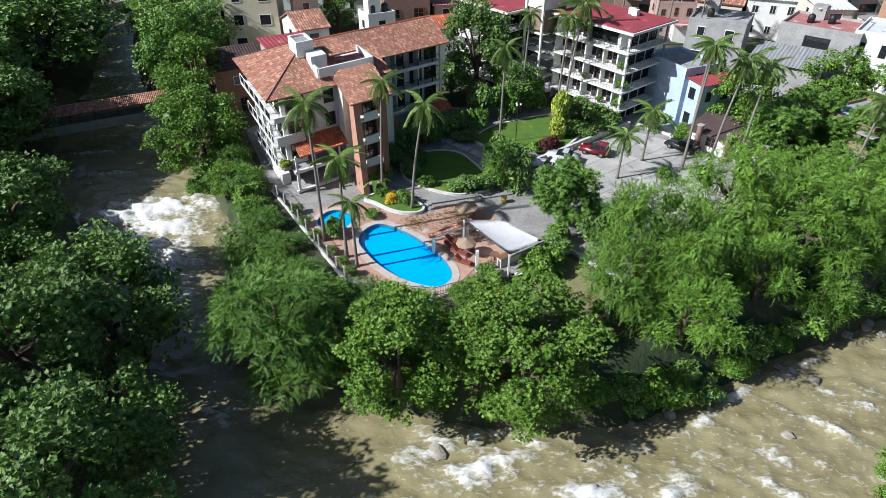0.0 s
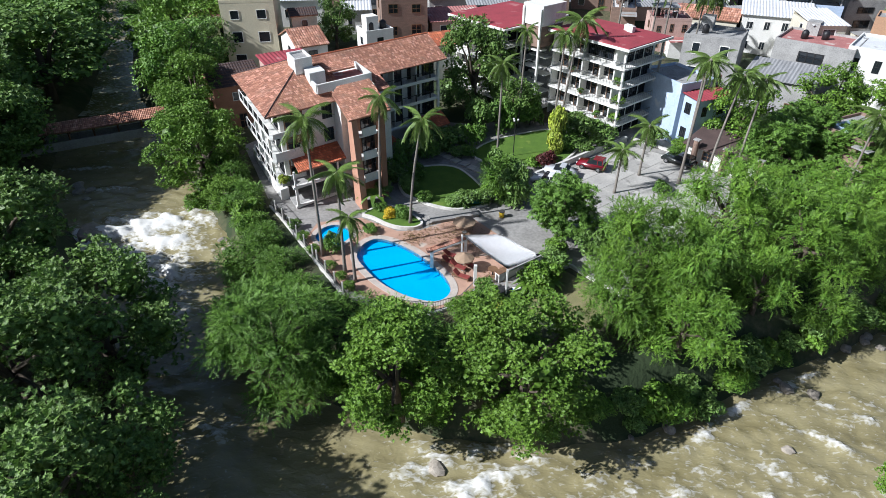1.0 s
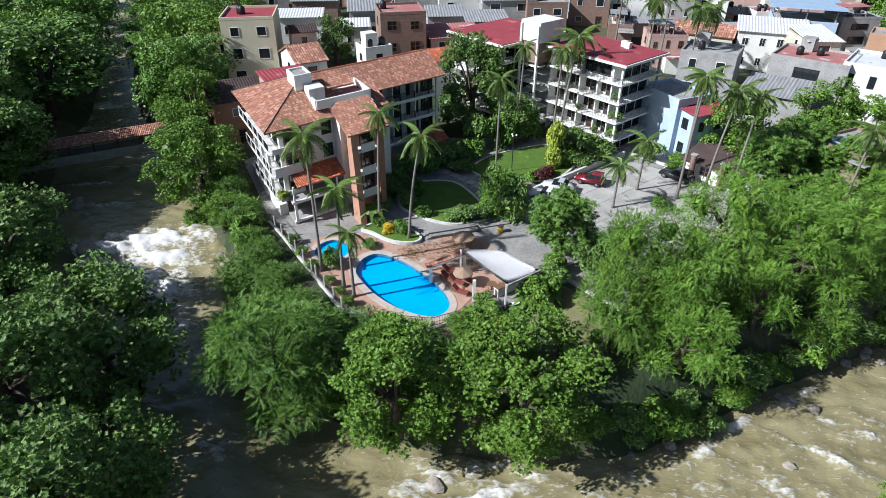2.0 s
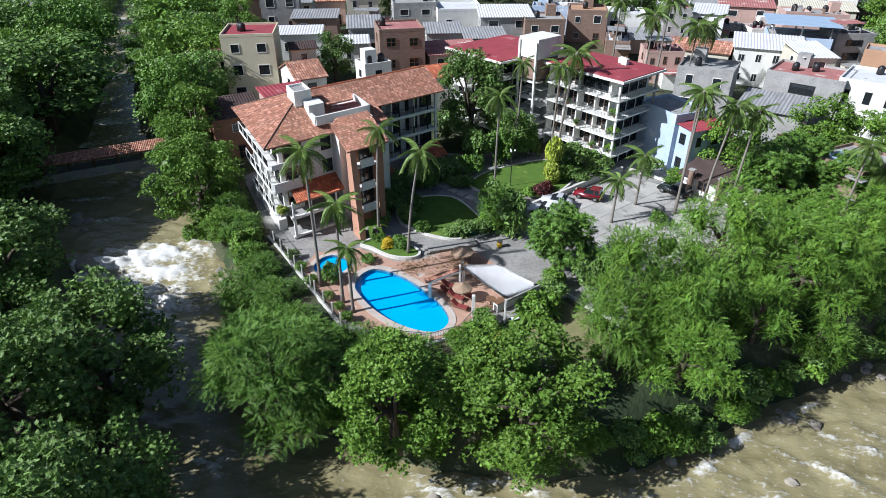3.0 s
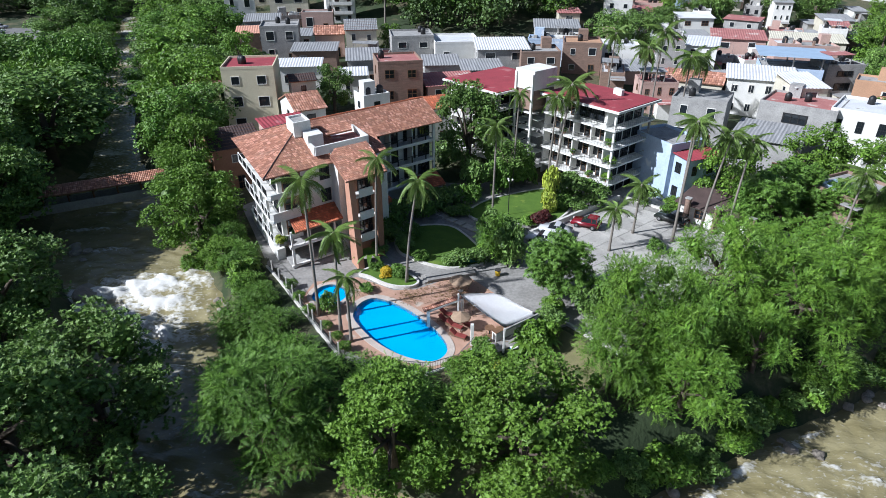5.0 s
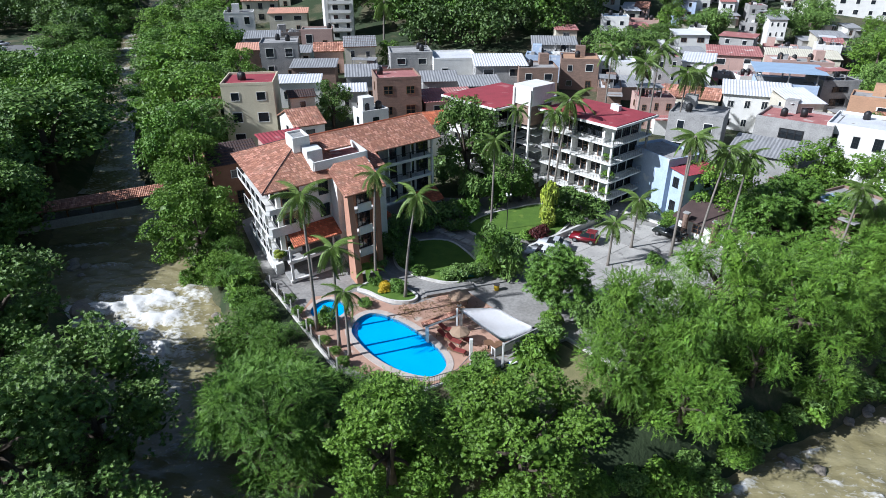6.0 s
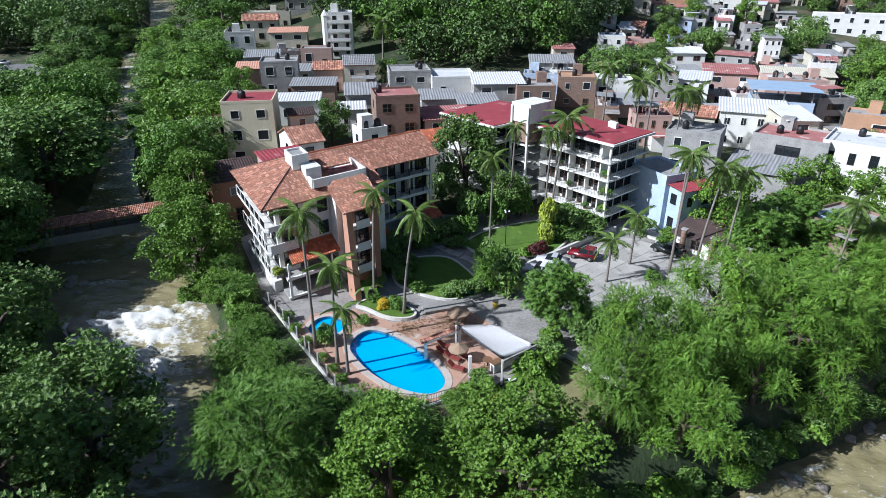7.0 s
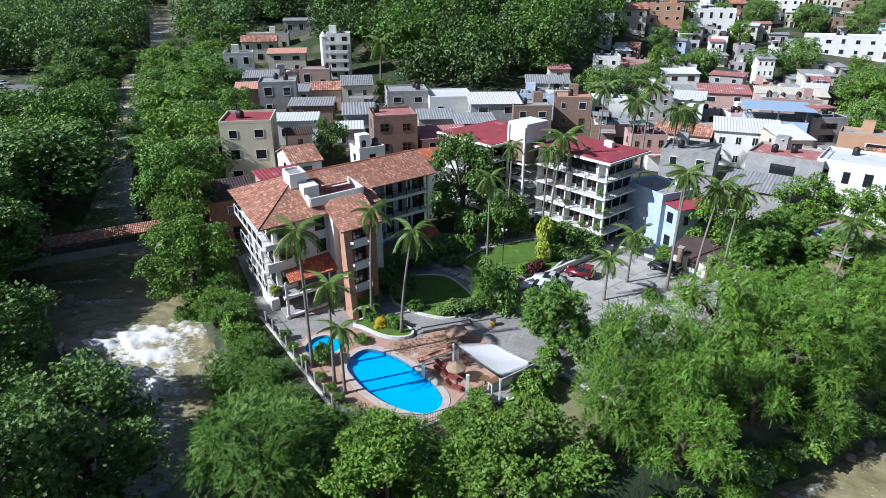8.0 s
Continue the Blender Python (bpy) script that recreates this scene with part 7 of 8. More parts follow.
boulders(44, -22.6, 57.0, -28.4, 66.0, 0.7, 0.2, 0.6, -3.9)
boulders(26, 16, 34.6, 32, 42, 0.9, 0.25, 0.7, -4.9)
boulders(8, 36, 43.2, 44, 47, 0.7, 0.3, 0.6, -4.9)
boulders(5, -52, 74, -46, 70, 0.8, 0.5, 1.0, -3.1)
for x, y, r, z in ((-0.6, 30.4, 0.75, -5.0), (27.6, 32.4, 0.5, -5.0), (12.3, 25.0, 0.9, -5.1), (-42.2, 61.8, 1.8, -3.6), (2.2, 25.0, 0.7, -5.2), (32.5, 38.4, 0.6, -5.0)):
    ob = tagged(new("boulder", BOULDERS[int(r * 10) % 5]), "wet dark boulder standing in the rapids", "boulder", "river boulders")
    ob.matrix_world = pose(x, y, z, 0, 0, r * 200) @ Matrix.Scale(r, 4)

# undergrowth along the bank
rng = np.random.default_rng(19)
line = [p for p in BANK_R if -32 < p[0] < 62]
n_bush = 0
for a, b in zip(line, line[1:]):
    run = math.hypot(b[0] - a[0], b[1] - a[1])
    for i in range(int(run / 1.5)):
        q = (i + rng.random()) * 1.5 / run
        off = rng.uniform(0.6, 2.6)
        x, y = a[0] + (b[0] - a[0]) * q - (b[1] - a[1]) / run * -off * -1, a[1] + (b[1] - a[1]) * q + (b[0] - a[0]) / run * -off
        if float(shore(np.array([x]), np.array([y]))[0]) < 0.4:
            x, y = a[0] + (b[0] - a[0]) * q + (b[1] - a[1]) / run * off * -1, a[1] + (b[1] - a[1]) * q + off
        if -30 < x < -22 and y > 56:
            continue
        shrub(("dark", "fine", "broad", "dark")[n_bush % 4], x, y, rng.uniform(0.8, 1.7), gz_at(x, y) - 0.1, rng.uniform(0.7, 1.1), "tangled green bush on the river bank", n_bush * 77)
        n_bush += 1

# potted plants on the apartment and hotel balconies
for i, (p, z, r) in enumerate((((0.9, 0.9), 5.1, 0.75), ((1.2, 0.9), 7.8, 0.6), ((1.0, 1.0), 2.5, 0.8), ((4.0, 0.5), 2.5, 0.5), ((7.2, 0.6), 5.1, 0.4), ((9.2, 0.6), 7.8, 0.4))):
    x, y = b2(*p)
    shrub(("broad", "green")[i % 2], x, y, r, z + 0.25, 0.9, "leafy potted plant on a balcony", i * 50)
    pot = thing("plant_pot", "terracotta pot on a balcony slab", "pot", (x, y, z), group="balcony pots")
    part("pot", tube(bmesh.new(), [(0, 0, 0), (0, 0, 0.32)], [0.16, 0.24], 12), M["terra"], pot)
for i, (p, z, r) in enumerate((((0.5, -0.7), 3.0, 0.5), ((1.0, -0.7), 3.0, 0.42), ((2.4, -0.15), 2.95, 0.4))):
    x, y = b1(*p)
    shrub(("croton", "green", "dark")[i], x, y, r, z - 0.05, 1.0, "leafy plant in a balcony box", i * 50)


# ---- the town ----
TANK = mesh_of(tube(bmesh.new(), [(0, 0, 0), (0, 0, 1.0), (0, 0, 1.25), (0, 0, 1.4)], [0.55, 0.55, 0.4, 0.15], 12), "water_tank", M["tank"], True)
TAKEN = []


def house(x, y, w, d, h, rz, wall, roof="flat", cover="grey", storeys=2, label="", base=None, seed=0, windows="plain", per=2, sides=True, tank=True, deep=2.5, annex=False):
    """A town house, its front towards -y: walls, windows by storey, and a flat, tiled or sheet roof. x, y: the middle of its front."""
    rng = np.random.default_rng(seed + int(abs(x) * 7 + abs(y) * 13))
    TAKEN.append((x, y + d / 2, max(w, d) / 2))
    z = gz_at(x, y) if base is None else base
    hs = thing("house", label or f"{storeys}-storey town house with plastered walls", "house", (x, y, z), rz, "town houses")
    top = h + (0.45 if roof == "flat" else 0)
    part("wall", boxm(-w / 2, 0, -deep, w / 2, d, h), M[wall], hs)
    step = h / storeys
    for k in range(storeys):
        for i in range(per):
            ww, wh = w / per * rng.uniform(0.24, 0.42), step * rng.uniform(0.34, 0.5)
            zz = k * step + step * 0.32
            if k == 0 and i == per - 1 and storeys < 4:
                ww, wh, zz = min(1.1, w / per * 0.6), min(2.1, step * 0.75), 0.02
            on_wall("window" if zz > 0.1 else "door", WIN[windows] if zz > 0.1 else WIN["wood"], hs, (-w / 2, 0), (w / 2, 0), w * (i + 0.5) / per, zz, ww, wh)
        if sides:
            for i in range(max(1, int(d / 4.5))):
                on_wall("window", WIN[windows], hs, (-w / 2, d), (-w / 2, 0), d * (i + 0.5) / max(1, int(d / 4.5)), k * step + step * 0.35, 1.0, step * 0.4)
    if annex and rng.random() < 0.75:
        # a lean-to, a porch or a roof-top shelter of posts and sheet
        aw, ah = w * rng.uniform(0.35, 0.6), min(h - 0.3, rng.uniform(2.2, 3.0))
        ax = rng.uniform(-w / 2, w / 2 - aw)
        part("lean_to", boxm(ax, -rng.uniform(1.4, 2.8), -deep, ax + aw, -0.003, ah), M[("grey", "brick", "white", "cream")[int(rng.integers(4))]], hs, "low lean-to in front of the house")
        part("lean_to_roof", boxm(ax - 0.2, -3.0, ah, ax + aw + 0.2, -0.003, ah + 0.08, m=pose(0, 0, 0, rng.uniform(1, 3))), M[("metal_roof", "white_roof", "pink_roof", "grey")[int(rng.integers(4))]], hs, "sheet roof of the lean-to")
    if annex and roof == "flat" and rng.random() < 0.6:
        for px in (-w / 2 + 0.3, w * 0.1):
            for py in (0.4, d * 0.55):
                part("post", boxm(px - 0.06, py - 0.06, h, px + 0.06, py + 0.06, h + 2.2), M["grey"], hs)
        part("shelter_roof", boxm(-w / 2 - 0.1, 0.1, h + 2.2, w * 0.1 + 0.4, d * 0.6, h + 2.28, m=pose(0, 0, 0, rng.uniform(-2, 2), rng.uniform(-2, 2))), M[("metal_roof", "white_roof", "pink_roof", "metal_roof")[int(rng.integers(4))]], hs, "sheet shelter over the roof terrace")
    if roof == "flat":
        part("roof", boxm(-w / 2 + 0.16, 0.16, h + 0.002, w / 2 - 0.16, d - 0.16, h + 0.08), M[cover], hs)
        bm = bmesh.new()
        for a in ((-w / 2 - 0.02, -0.02, w / 2 + 0.02, 0.16), (-w / 2 - 0.02, d - 0.16, w / 2 + 0.02, d + 0.02), (-w / 2 - 0.02, 0.16, -w / 2 + 0.16, d - 0.16), (w / 2 - 0.16, 0.16, w / 2 + 0.02, d - 0.16)):
            box(bm, a[0], a[1], h + 0.001, a[2], a[3], top)
        part("parapet", bm, M[wall], hs)
        if annex:
            # what lies about on the roofs: stacked blocks, sheets and boxes
            bm = bmesh.new()
            for _ in range(int(rng.integers(4, 10))):
                bx, by, bs = rng.uniform(-w / 2 + 0.4, w / 2 - 1.2), rng.uniform(0.4, d - 1.2), rng.uniform(0.25, 0.9)
                box(bm, bx, by, h + 0.08, bx + bs, by + bs * rng.uniform(0.4, 1.4), h + 0.1 + rng.uniform(0.15, 1.0), mi=int(rng.integers(3)))
            part("block_pile", bm, [M["grey"], M["white"], M["brick"]], hs, "stacked blocks and boxes on the roof")
        if tank:
            for i in range(int(rng.integers(1, 3))):
                put("water_tank", TANK, hs, pose(rng.uniform(-w / 2 + 0.9, w / 2 - 0.9), rng.uniform(d * 0.4, d - 0.9), h + 0.08), "black plastic water tank")
            if rng.random() < 0.5:
                a, b = rng.uniform(-w / 2 + 0.4, w / 2 - 2.6), d - 2.6
                part("stair_head", boxm(a, b, h + 0.08, a + 2.0, b + 2.0, h + 2.2), M[wall], hs, "small rooftop stair head")
            part("pipe", tube(bmesh.new(), [(w / 2 - 0.5, d - 0.4, h), (w / 2 - 0.5, d - 0.4, h + 2.6)], [0.04, 0.03], 5), M["steel"], hs)
    elif roof == "gable":
        e, r = h, h + w * 0.0 + d * 0.22
        tile_slope("roof", [(-w / 2 - 0.3, -0.4, e), (w / 2 + 0.3, -0.4, e), (w / 2 + 0.3, d / 2, r), (-w / 2 - 0.3, d / 2, r)], M[cover], hs, pitch=0.4, row=0.7)
        tile_slope("roof", [(w / 2 + 0.3, d + 0.4, e), (-w / 2 - 0.3, d + 0.4, e), (-w / 2 - 0.3, d / 2, r), (w / 2 + 0.3, d / 2, r)], M[cover], hs, pitch=0.4, row=0.7)
        for sx in (-w / 2 + 0.01, w / 2 - 0.21):
            bm = bmesh.new()
            v = [bm.verts.new((sx + q, yy, zz)) for q in (0, 0.2) for yy, zz in ((0, h), (d, h), (d / 2, r - 0.14))]
            for f in ((0, 2, 1), (3, 4, 5), (0, 1, 4, 3), (1, 2, 5, 4), (2, 0, 3, 5)):
                bm.faces.new([v[i] for i in f])
            part("gable", bm, M[wall], hs)
    else:
        # sheet roof: a ribbed, slightly pitched slab on a light frame
        bm = bmesh.new()
        rise = 0.10 * d
        n = max(4, int(w / 0.5))
        for i in range(n):
            x0, x1 = -w / 2 - 0.4 + i * (w + 0.8) / n, -w / 2 - 0.4 + (i + 1) * (w + 0.8) / n
            v = [bm.verts.new(p) for p in ((x0, -0.5, h + 0.1), (x0, d + 0.4, h + 0.1 + rise), ((x0 + x1) / 2, -0.5, h + 0.18), ((x0 + x1) / 2, d + 0.4, h + 0.18 + rise), (x1, -0.5, h + 0.1), (x1, d + 0.4, h + 0.1 + rise))]
            bm.faces.new((v[0], v[2], v[3], v[1]))
            bm.faces.new((v[2], v[4], v[5], v[3]))
        bmesh.ops.remove_doubles(bm, verts=bm.verts, dist=0.001)
        bmesh.ops.solidify(bm, geom=bm.faces[:], thickness=0.05)
        part("roof", bm, M[cover], hs, "ribbed sheet metal roof")
        part("roof_frame", prism(bmesh.new(), [(-w / 2 + 0.02, d - 0.2), (w / 2 - 0.02, d - 0.2), (w / 2 - 0.02, d - 0.02), (-w / 2 + 0.02, d - 0.02)], h - 0.01, h + rise), M[wall], hs)
    return hs


# the near row behind the hotel
house(-32.6, 104.6, 8.6, 9.5, 11.2, 8, "yellow", "flat", "red_roof", 3, "pale yellow three-storey house with white window surrounds", 2.5, windows="plain", per=2)
house(-40.6, 107.0, 7.2, 8.0, 7.6, 8, "yellow", "flat", "pink_roof", 2, "lower pale yellow wing with a planted roof edge", 2.5, per=3, tank=False)
house(-21.4, 99.0, 5.0, 8.5, 7.0, 30, "white", "gable", "tiles", 2, "white gabled house with an old red tile roof", 1.5, windows="iron", per=1)
house(-24.2, 108.0, 4.2, 4.0, 9.0, 20, "cream", "gable", "dark_roof", 3, "small tower house with a dark hipped roof", 2.0, per=1)
house(-7.2, 108.5, 7.8, 8.0, 10.8, 12, "brick", "flat", "pink_roof", 3, "raw brick and concrete house with a faded red roof", 3.0, windows="wood", per=2)
house(-30.0, 86.2, 7.0, 9.0, 6.4, 30, "terra", "gable", "dark_roof", 2, "low house with a dark brown tile roof behind the hotel", 0.0, per=1)
house(-22.5, 88.6, 6.4, 5.0, 8.6, 32, "pink", "sheet", "red_roof", 3, "town house with a bright red sheet roof behind the hotel", 0.0, per=1)
house(-10.6, 99.5, 4.6, 4.0, 9.4, 30, "white", "flat", "grey", 3, "narrow white stair house behind the hotel roof", 1.0, per=1)
house(2.0, 111.0, 9.5, 7.0, 6.0, 14, "pink", "sheet", "pink_roof", 2, "pink-roofed house with a low white gable", 3.5)
house(-1.2, 100.5, 6.0, 6.0, 6.2, 25, "white", "gable", "tiles_red", 2, "white house with a red gable roof", 2.0)
house(-18.1, 143.8, 6.8, 8.0, 6.8, 8, "cream", "gable", "metal_roof", 2, "two-storey cream house with a grey sheet roof", per=2)
house(-25.9, 147.8, 6.6, 7.0, 5.0, 8, "pink", "gable", "tiles", 1, "pink house front with an arched window")
house(-27.2, 134.6, 9.2, 6.5, 4.6, 4, "brick", "sheet", "metal_roof", 1, "low brick house with a grey sheet roof")
house(-15.8, 126.9, 6.4, 8.5, 5.0, 8, "grey", "sheet", "metal_roof", 1, "workshop with a grey ribbed sheet roof")
house(-17.0, 120.0, 5.0, 5.0, 4.2, 8, "white", "sheet", "white_roof", 1, "small house with a white sheet roof")
house(-28.5, 124.5, 8.5, 5.5, 4.6, 6, "white", "sheet", "white_roof", 1, "long low house with a white sheet roof")
house(-48.8, 129.4, 8.5, 6.0, 4.4, 10, "white", "flat", "white_roof", 1, "flat white-roofed house beside the woods")
house(-44.5, 122.0, 6.5, 6.0, 5.0, 10, "cream", "flat", "white_roof", 1, "cream house with a white roof terrace")
house(-35.9, 142.1, 8.3, 9.0, 7.7, 10, "grey", "flat", "grey", 2, "bare concrete two-storey town house")
house(-44.5, 152.0, 7.8, 7.0, 5.0, 12, "brick", "sheet", "tiles", 2, "town house with a rusty red porch roof")
house(-45.0, 162.5, 8.5, 8.0, 5.4, 12, "grey", "sheet", "metal_roof", 1, "grey house with a patched sheet roof")
house(-56.9, 184.8, 8.1, 7.0, 8.3, 14, "white", "flat", "grey", 2, "white two-storey house at the wood's edge")
house(-45.5, 195.3, 11.2, 8.0, 5.6, 8, "cream", "sheet", "tiles", 2, "town house with a red porch and terrace")
house(-56.8, 207.8, 11.0, 8.0, 6.5, 10, "cream", "gable", "tiles", 2, "hillside house with a red tile roof", windows="iron", per=3)
house(-57.4, 221.4, 14.0, 6.0, 4.6, 8, "cream", "flat", "white_roof", 1, "long hillside house with a row of windows", per=4)
house(-48.0, 233.0, 12.0, 6.0, 4.6, 8, "grey", "sheet", "metal_roof", 1, "grey sheet-roofed hillside house", per=3)
house(-33.4, 174.2, 8.3, 6.0, 4.6, 6, "pink", "flat", "grey", 1, "low house with stacked clutter on its roof")
tw = house(-27.6, 183.0, 6.6, 7.0, 12.0, 6, "white", "flat", "white_roof", 5, "slim white five-storey house with balconies against the wood", windows="iron", per=2)
for k in range(1, 5):
    part("balcony", boxm(-3.5, -1.0, 12.0 / 5 * k - 0.1, 2.6, 0, 12.0 / 5 * k + 0.05), M["white"], tw)
    part("parapet", boxm(-3.5, -1.0, 12.0 / 5 * k + 0.05, 2.6, -0.9, 12.0 / 5 * k + 0.75), M["white"], tw)
part("turret", tube(bmesh.new(), [(-4.2, 0.8, -1), (-4.2, 0.8, 11.4), (-4.2, 0.8, 11.5), (-4.2, 0.8, 13.0)], [1.1, 1.1, 1.25, 0.1], 8), M["white"], tw, "white corner turret with a pointed roof")
house(-6.3, 138.7, 9.2, 9.0, 6.2, 8, "grey", "flat", "grey", 2, "bare concrete house with rooftop tanks")
house(3.4, 137.0, 9.8, 11.0, 5.4, 6, "white", "flat", "white_roof", 1, "low house with a patchy white flat roof", tank=False)
house(12.6, 130.6, 10.6, 9.0, 6.0, 2, "grey", "sheet", "white_roof", 2, "town house with a broad white sheet roof")
house(8.0, 122.0, 8.0, 7.0, 4.6, 5, "grey", "sheet", "metal_roof", 1, "shed with a dark sheet roof")
house(0.0, 125.0, 7.0, 7.0, 4.6, 5, "grey", "sheet", "metal_roof", 1, "shed with a grey sheet roof")
house(20.0, 128.0, 8.0, 8.0, 6.0, 0, "brick", "flat", "grey", 2, "brick house with a roof terrace")
house(26.2, 146.8, 9.9, 8.0, 6.4, -6, "grey", "sheet", "metal_roof", 2, "grey house with layered sheet roofs")
house(29.5, 133.5, 8.0, 8.0, 6.2, -8, "brick", "flat", "orange_wall", 2, "brick house with a flat terracotta roof")
house(38.5, 138.3, 8.6, 8.0, 4.6, -10, "white", "flat", "white_roof", 1, "white house with a balustrade")
house(46.8, 174.1, 7.0, 7.0, 8.2, -10, "white", "flat", "blue_roof", 3, "tall plain white town house with a blue roof")
house(48.1, 119.0, 10.5, 7.0, 4.6, -28, "cream", "gable", "tiles", 1, "low house with red tile roofs")
house(59.0, 114.6, 11.6, 9.0, 7.0, -22, "white", "sheet", "white_roof", 2, "white two-storey house with a wide white roof", windows="white", per=4)
bl = house(67.6, 121.0, 11.0, 9.0, 7.2, -20, "blue_wall", "flat", "grey", 2, "pale blue house with a roofed terrace on top", windows="white", tank=False)
for px in (-5.0, 0.0, 5.0):
    for py in (0.4, 8.4):
        part("post", boxm(px - 0.12, py - 0.12, 7.25, px + 0.12, py + 0.12, 9.9), M["grey"], bl)
bm = boxm(-6.4, -1.2, 9.9, 6.4, 9.8, 10.05)
part("terrace_roof", bm, M["blue_roof"], bl, "light blue sheet roof over the terrace")
house(57.5, 98.4, 11.5, 9.0, 7.6, -40, "grey", "flat", "pink_roof", 2, "grey rendered house with a faded red roof", 1.2, per=1, windows="iron")
house(67.5, 91.6, 15.0, 10.0, 8.6, -40, "white", "flat", "white_roof", 2, "long white house with small square windows", 0.5, per=5, windows="iron")
house(81.0, 110.0, 13.0, 6.0, 7.0, -36, "orange_wall", "flat", "grey", 2, "town house with a long weathered orange wall", per=1)
house(42.0, 100.0, 8.6, 8.0, 7.4, -30, "grey", "flat", "grey", 2, "weathered concrete house with rooftop rubble", 2.0)
house(49.5, 91.0, 9.5, 8.0, 5.2, -35, "grey", "sheet", "metal_roof", 1, "low house with a dull grey roof", 0.5)
house(69.3, 149.3, 11.6, 9.0, 6.0, -18, "pink", "sheet", "pink_roof", 2, "town house with a faded pink sheet roof")
house(56.3, 138.2, 6.4, 8.0, 6.6, -24, "white", "sheet", "white_roof", 2, "white house with a steep white canopy")
house(88.2, 153.6, 16.0, 8.0, 4.6, -20, "cream", "sheet", "cream", 1, "low hall with a pale sheet roof", per=4)
house(81.8, 236.7, 14.5, 9.0, 9.5, -10, "orange_wall", "flat", "orange_wall", 3, "large orange house on the slope", per=4)
house(101.6, 241.3, 17.0, 9.0, 8.6, -14, "white", "flat", "blue_roof", 2, "white arcaded house on the slope", per=5)
house(64.6, 226.3, 16.0, 9.0, 6.8, -8, "cream", "gable", "tiles", 2, "long house with red roofs on the slope", per=4)
house(49.6, 207.9, 13.8, 9.0, 9.0, -6, "white", "flat", "white_roof", 3, "white three-storey house below the wood", per=3)
house(136.9, 261.2, 13.6, 9.0, 9.5, -18, "white", "flat", "white_roof", 3, "tall white house on the slope", per=4)
house(139.9, 216.5, 26.0, 9.0, 6.6, -22, "white", "flat", "white_roof", 2, "long white building on the slope", per=6)

# the blue house and low service building by the parking yard
B5 = house(34.4, 82.5, 6.0, 8.2, 8.0, 23.5, "blue_wall", "flat", "grey", 3, "pale blue house wall dappled with palm shade", 0.0, per=1, sides=False, windows="iron", tank=False)
B6 = house(36.0, 80.2, 5.6, 3.2, 6.9, 23.5, "blue_wall", "sheet", "red_roof", 2, "grey balcony wing with a bright red roof", 0.0, per=2, windows="iron")
annex = thing("service_building", "low service building with a dark brown roof and brick chimneys", "building")
AX = lambda s, t: (31.9 + 0.669 * s + 0.743 * t, 75.6 - 0.743 * s + 0.669 * t)
part("wall", prism(bmesh.new(), [AX(0, 0), AX(11.2, 0), AX(11.2, 4.2), AX(0, 4.2)], -0.1, 2.5), M["white"], annex)
bm = bmesh.new()
v = [bm.verts.new((*AX(s, t), z + q)) for q in (0, 0.14) for s, t, z in ((-0.5, -0.6, 2.45), (11.7, -0.6, 2.45), (11.7, 4.7, 3.5), (-0.5, 4.7, 3.5))]
for f in ((3, 2, 1, 0), (4, 5, 6, 7), (0, 1, 5, 4), (1, 2, 6, 5), (2, 3, 7, 6), (3, 0, 4, 7)):
    bm.faces.new([v[i] for i in f])
bmesh.ops.recalc_face_normals(bm, faces=bm.faces)
part("roof", bm, M["dark_roof"], annex, "dark brown sloping roof")
for s in (1.2, 5.2, 9.6):
    ch = part("chimney", prism(bmesh.new(), [AX(s, -1.1), AX(s + 0.6, -1.1), AX(s + 0.6, -0.62), AX(s, -0.62)], -0.1, 3.6), M["brick"], annex, "brown brick chimney")
    part("chimney_cap", prism(bmesh.new(), [AX(s - 0.1, -1.2), AX(s + 0.7, -1.2), AX(s + 0.7, -0.52), AX(s - 0.1, -0.52)], 3.6, 3.75), M["grey"], ch)
for s in (3.0, 7.4):
    on_wall("window", WIN["wood"], annex, AX(0, 0), AX(11.2, 0), s, 0.9, 1.4, 1.1)
# the half-built terrace house at the lane
lane = house(48.2, 70.6, 7.0, 8.5, 5.4, -64, "brick", "flat", "grey", 2, "brick house with a terrace and corner balconies above a lane", 0.3, per=1, windows="wood", tank=False)
part("balcony", boxm(2.2, -1.1, 2.6, 4.4, 0, 2.75), M["grey"], lane)
part("parapet", boxm(2.2, -1.1, 2.75, 4.4, -0.98, 3.5), M["brick"], lane)
part("balcony", boxm(2.2, -1.1, 5.0, 4.4, 0, 5.15), M["grey"], lane)
part("paddling_pool", boxm(-2.4, 1.4, 5.48, 1.6, 4.4, 5.8, bevel=0.05), M["blue_roof"], lane, "pale blue tarpaulin on the terrace")
# the far road with parked cars and a wall
structure("road_far", prism(bmesh.new(), [(-172, 214), (-150, 236), (-136.5, 219), (-110, 173), (-120, 168), (-150, 186), (-172, 200)], -1, 3.35), M["asphalt"], "pale grey road above the river", "road")
for x, y, rz, paint, label in ((-143, 208, 20, "car_white", "white car parked at the far road"), (-139, 201, 200, "car_white", "white car parked at the far road"), (-147, 216, 20, "car_silver", "silver car parked at the far road"), (-136, 194, 20, "car_dark", "dark car parked at the far road"), (-150, 210, 20, "car_silver", "silver car parked at the far road")):
    car(x, y, rz, paint, label, z=3.37)
structure("wall_road", wall_line(bmesh.new(), [(-136.2, 219.5), (-109.5, 173)], 0.5, 0, 4.3), M["kerb"], "pale roadside wall", "wall")

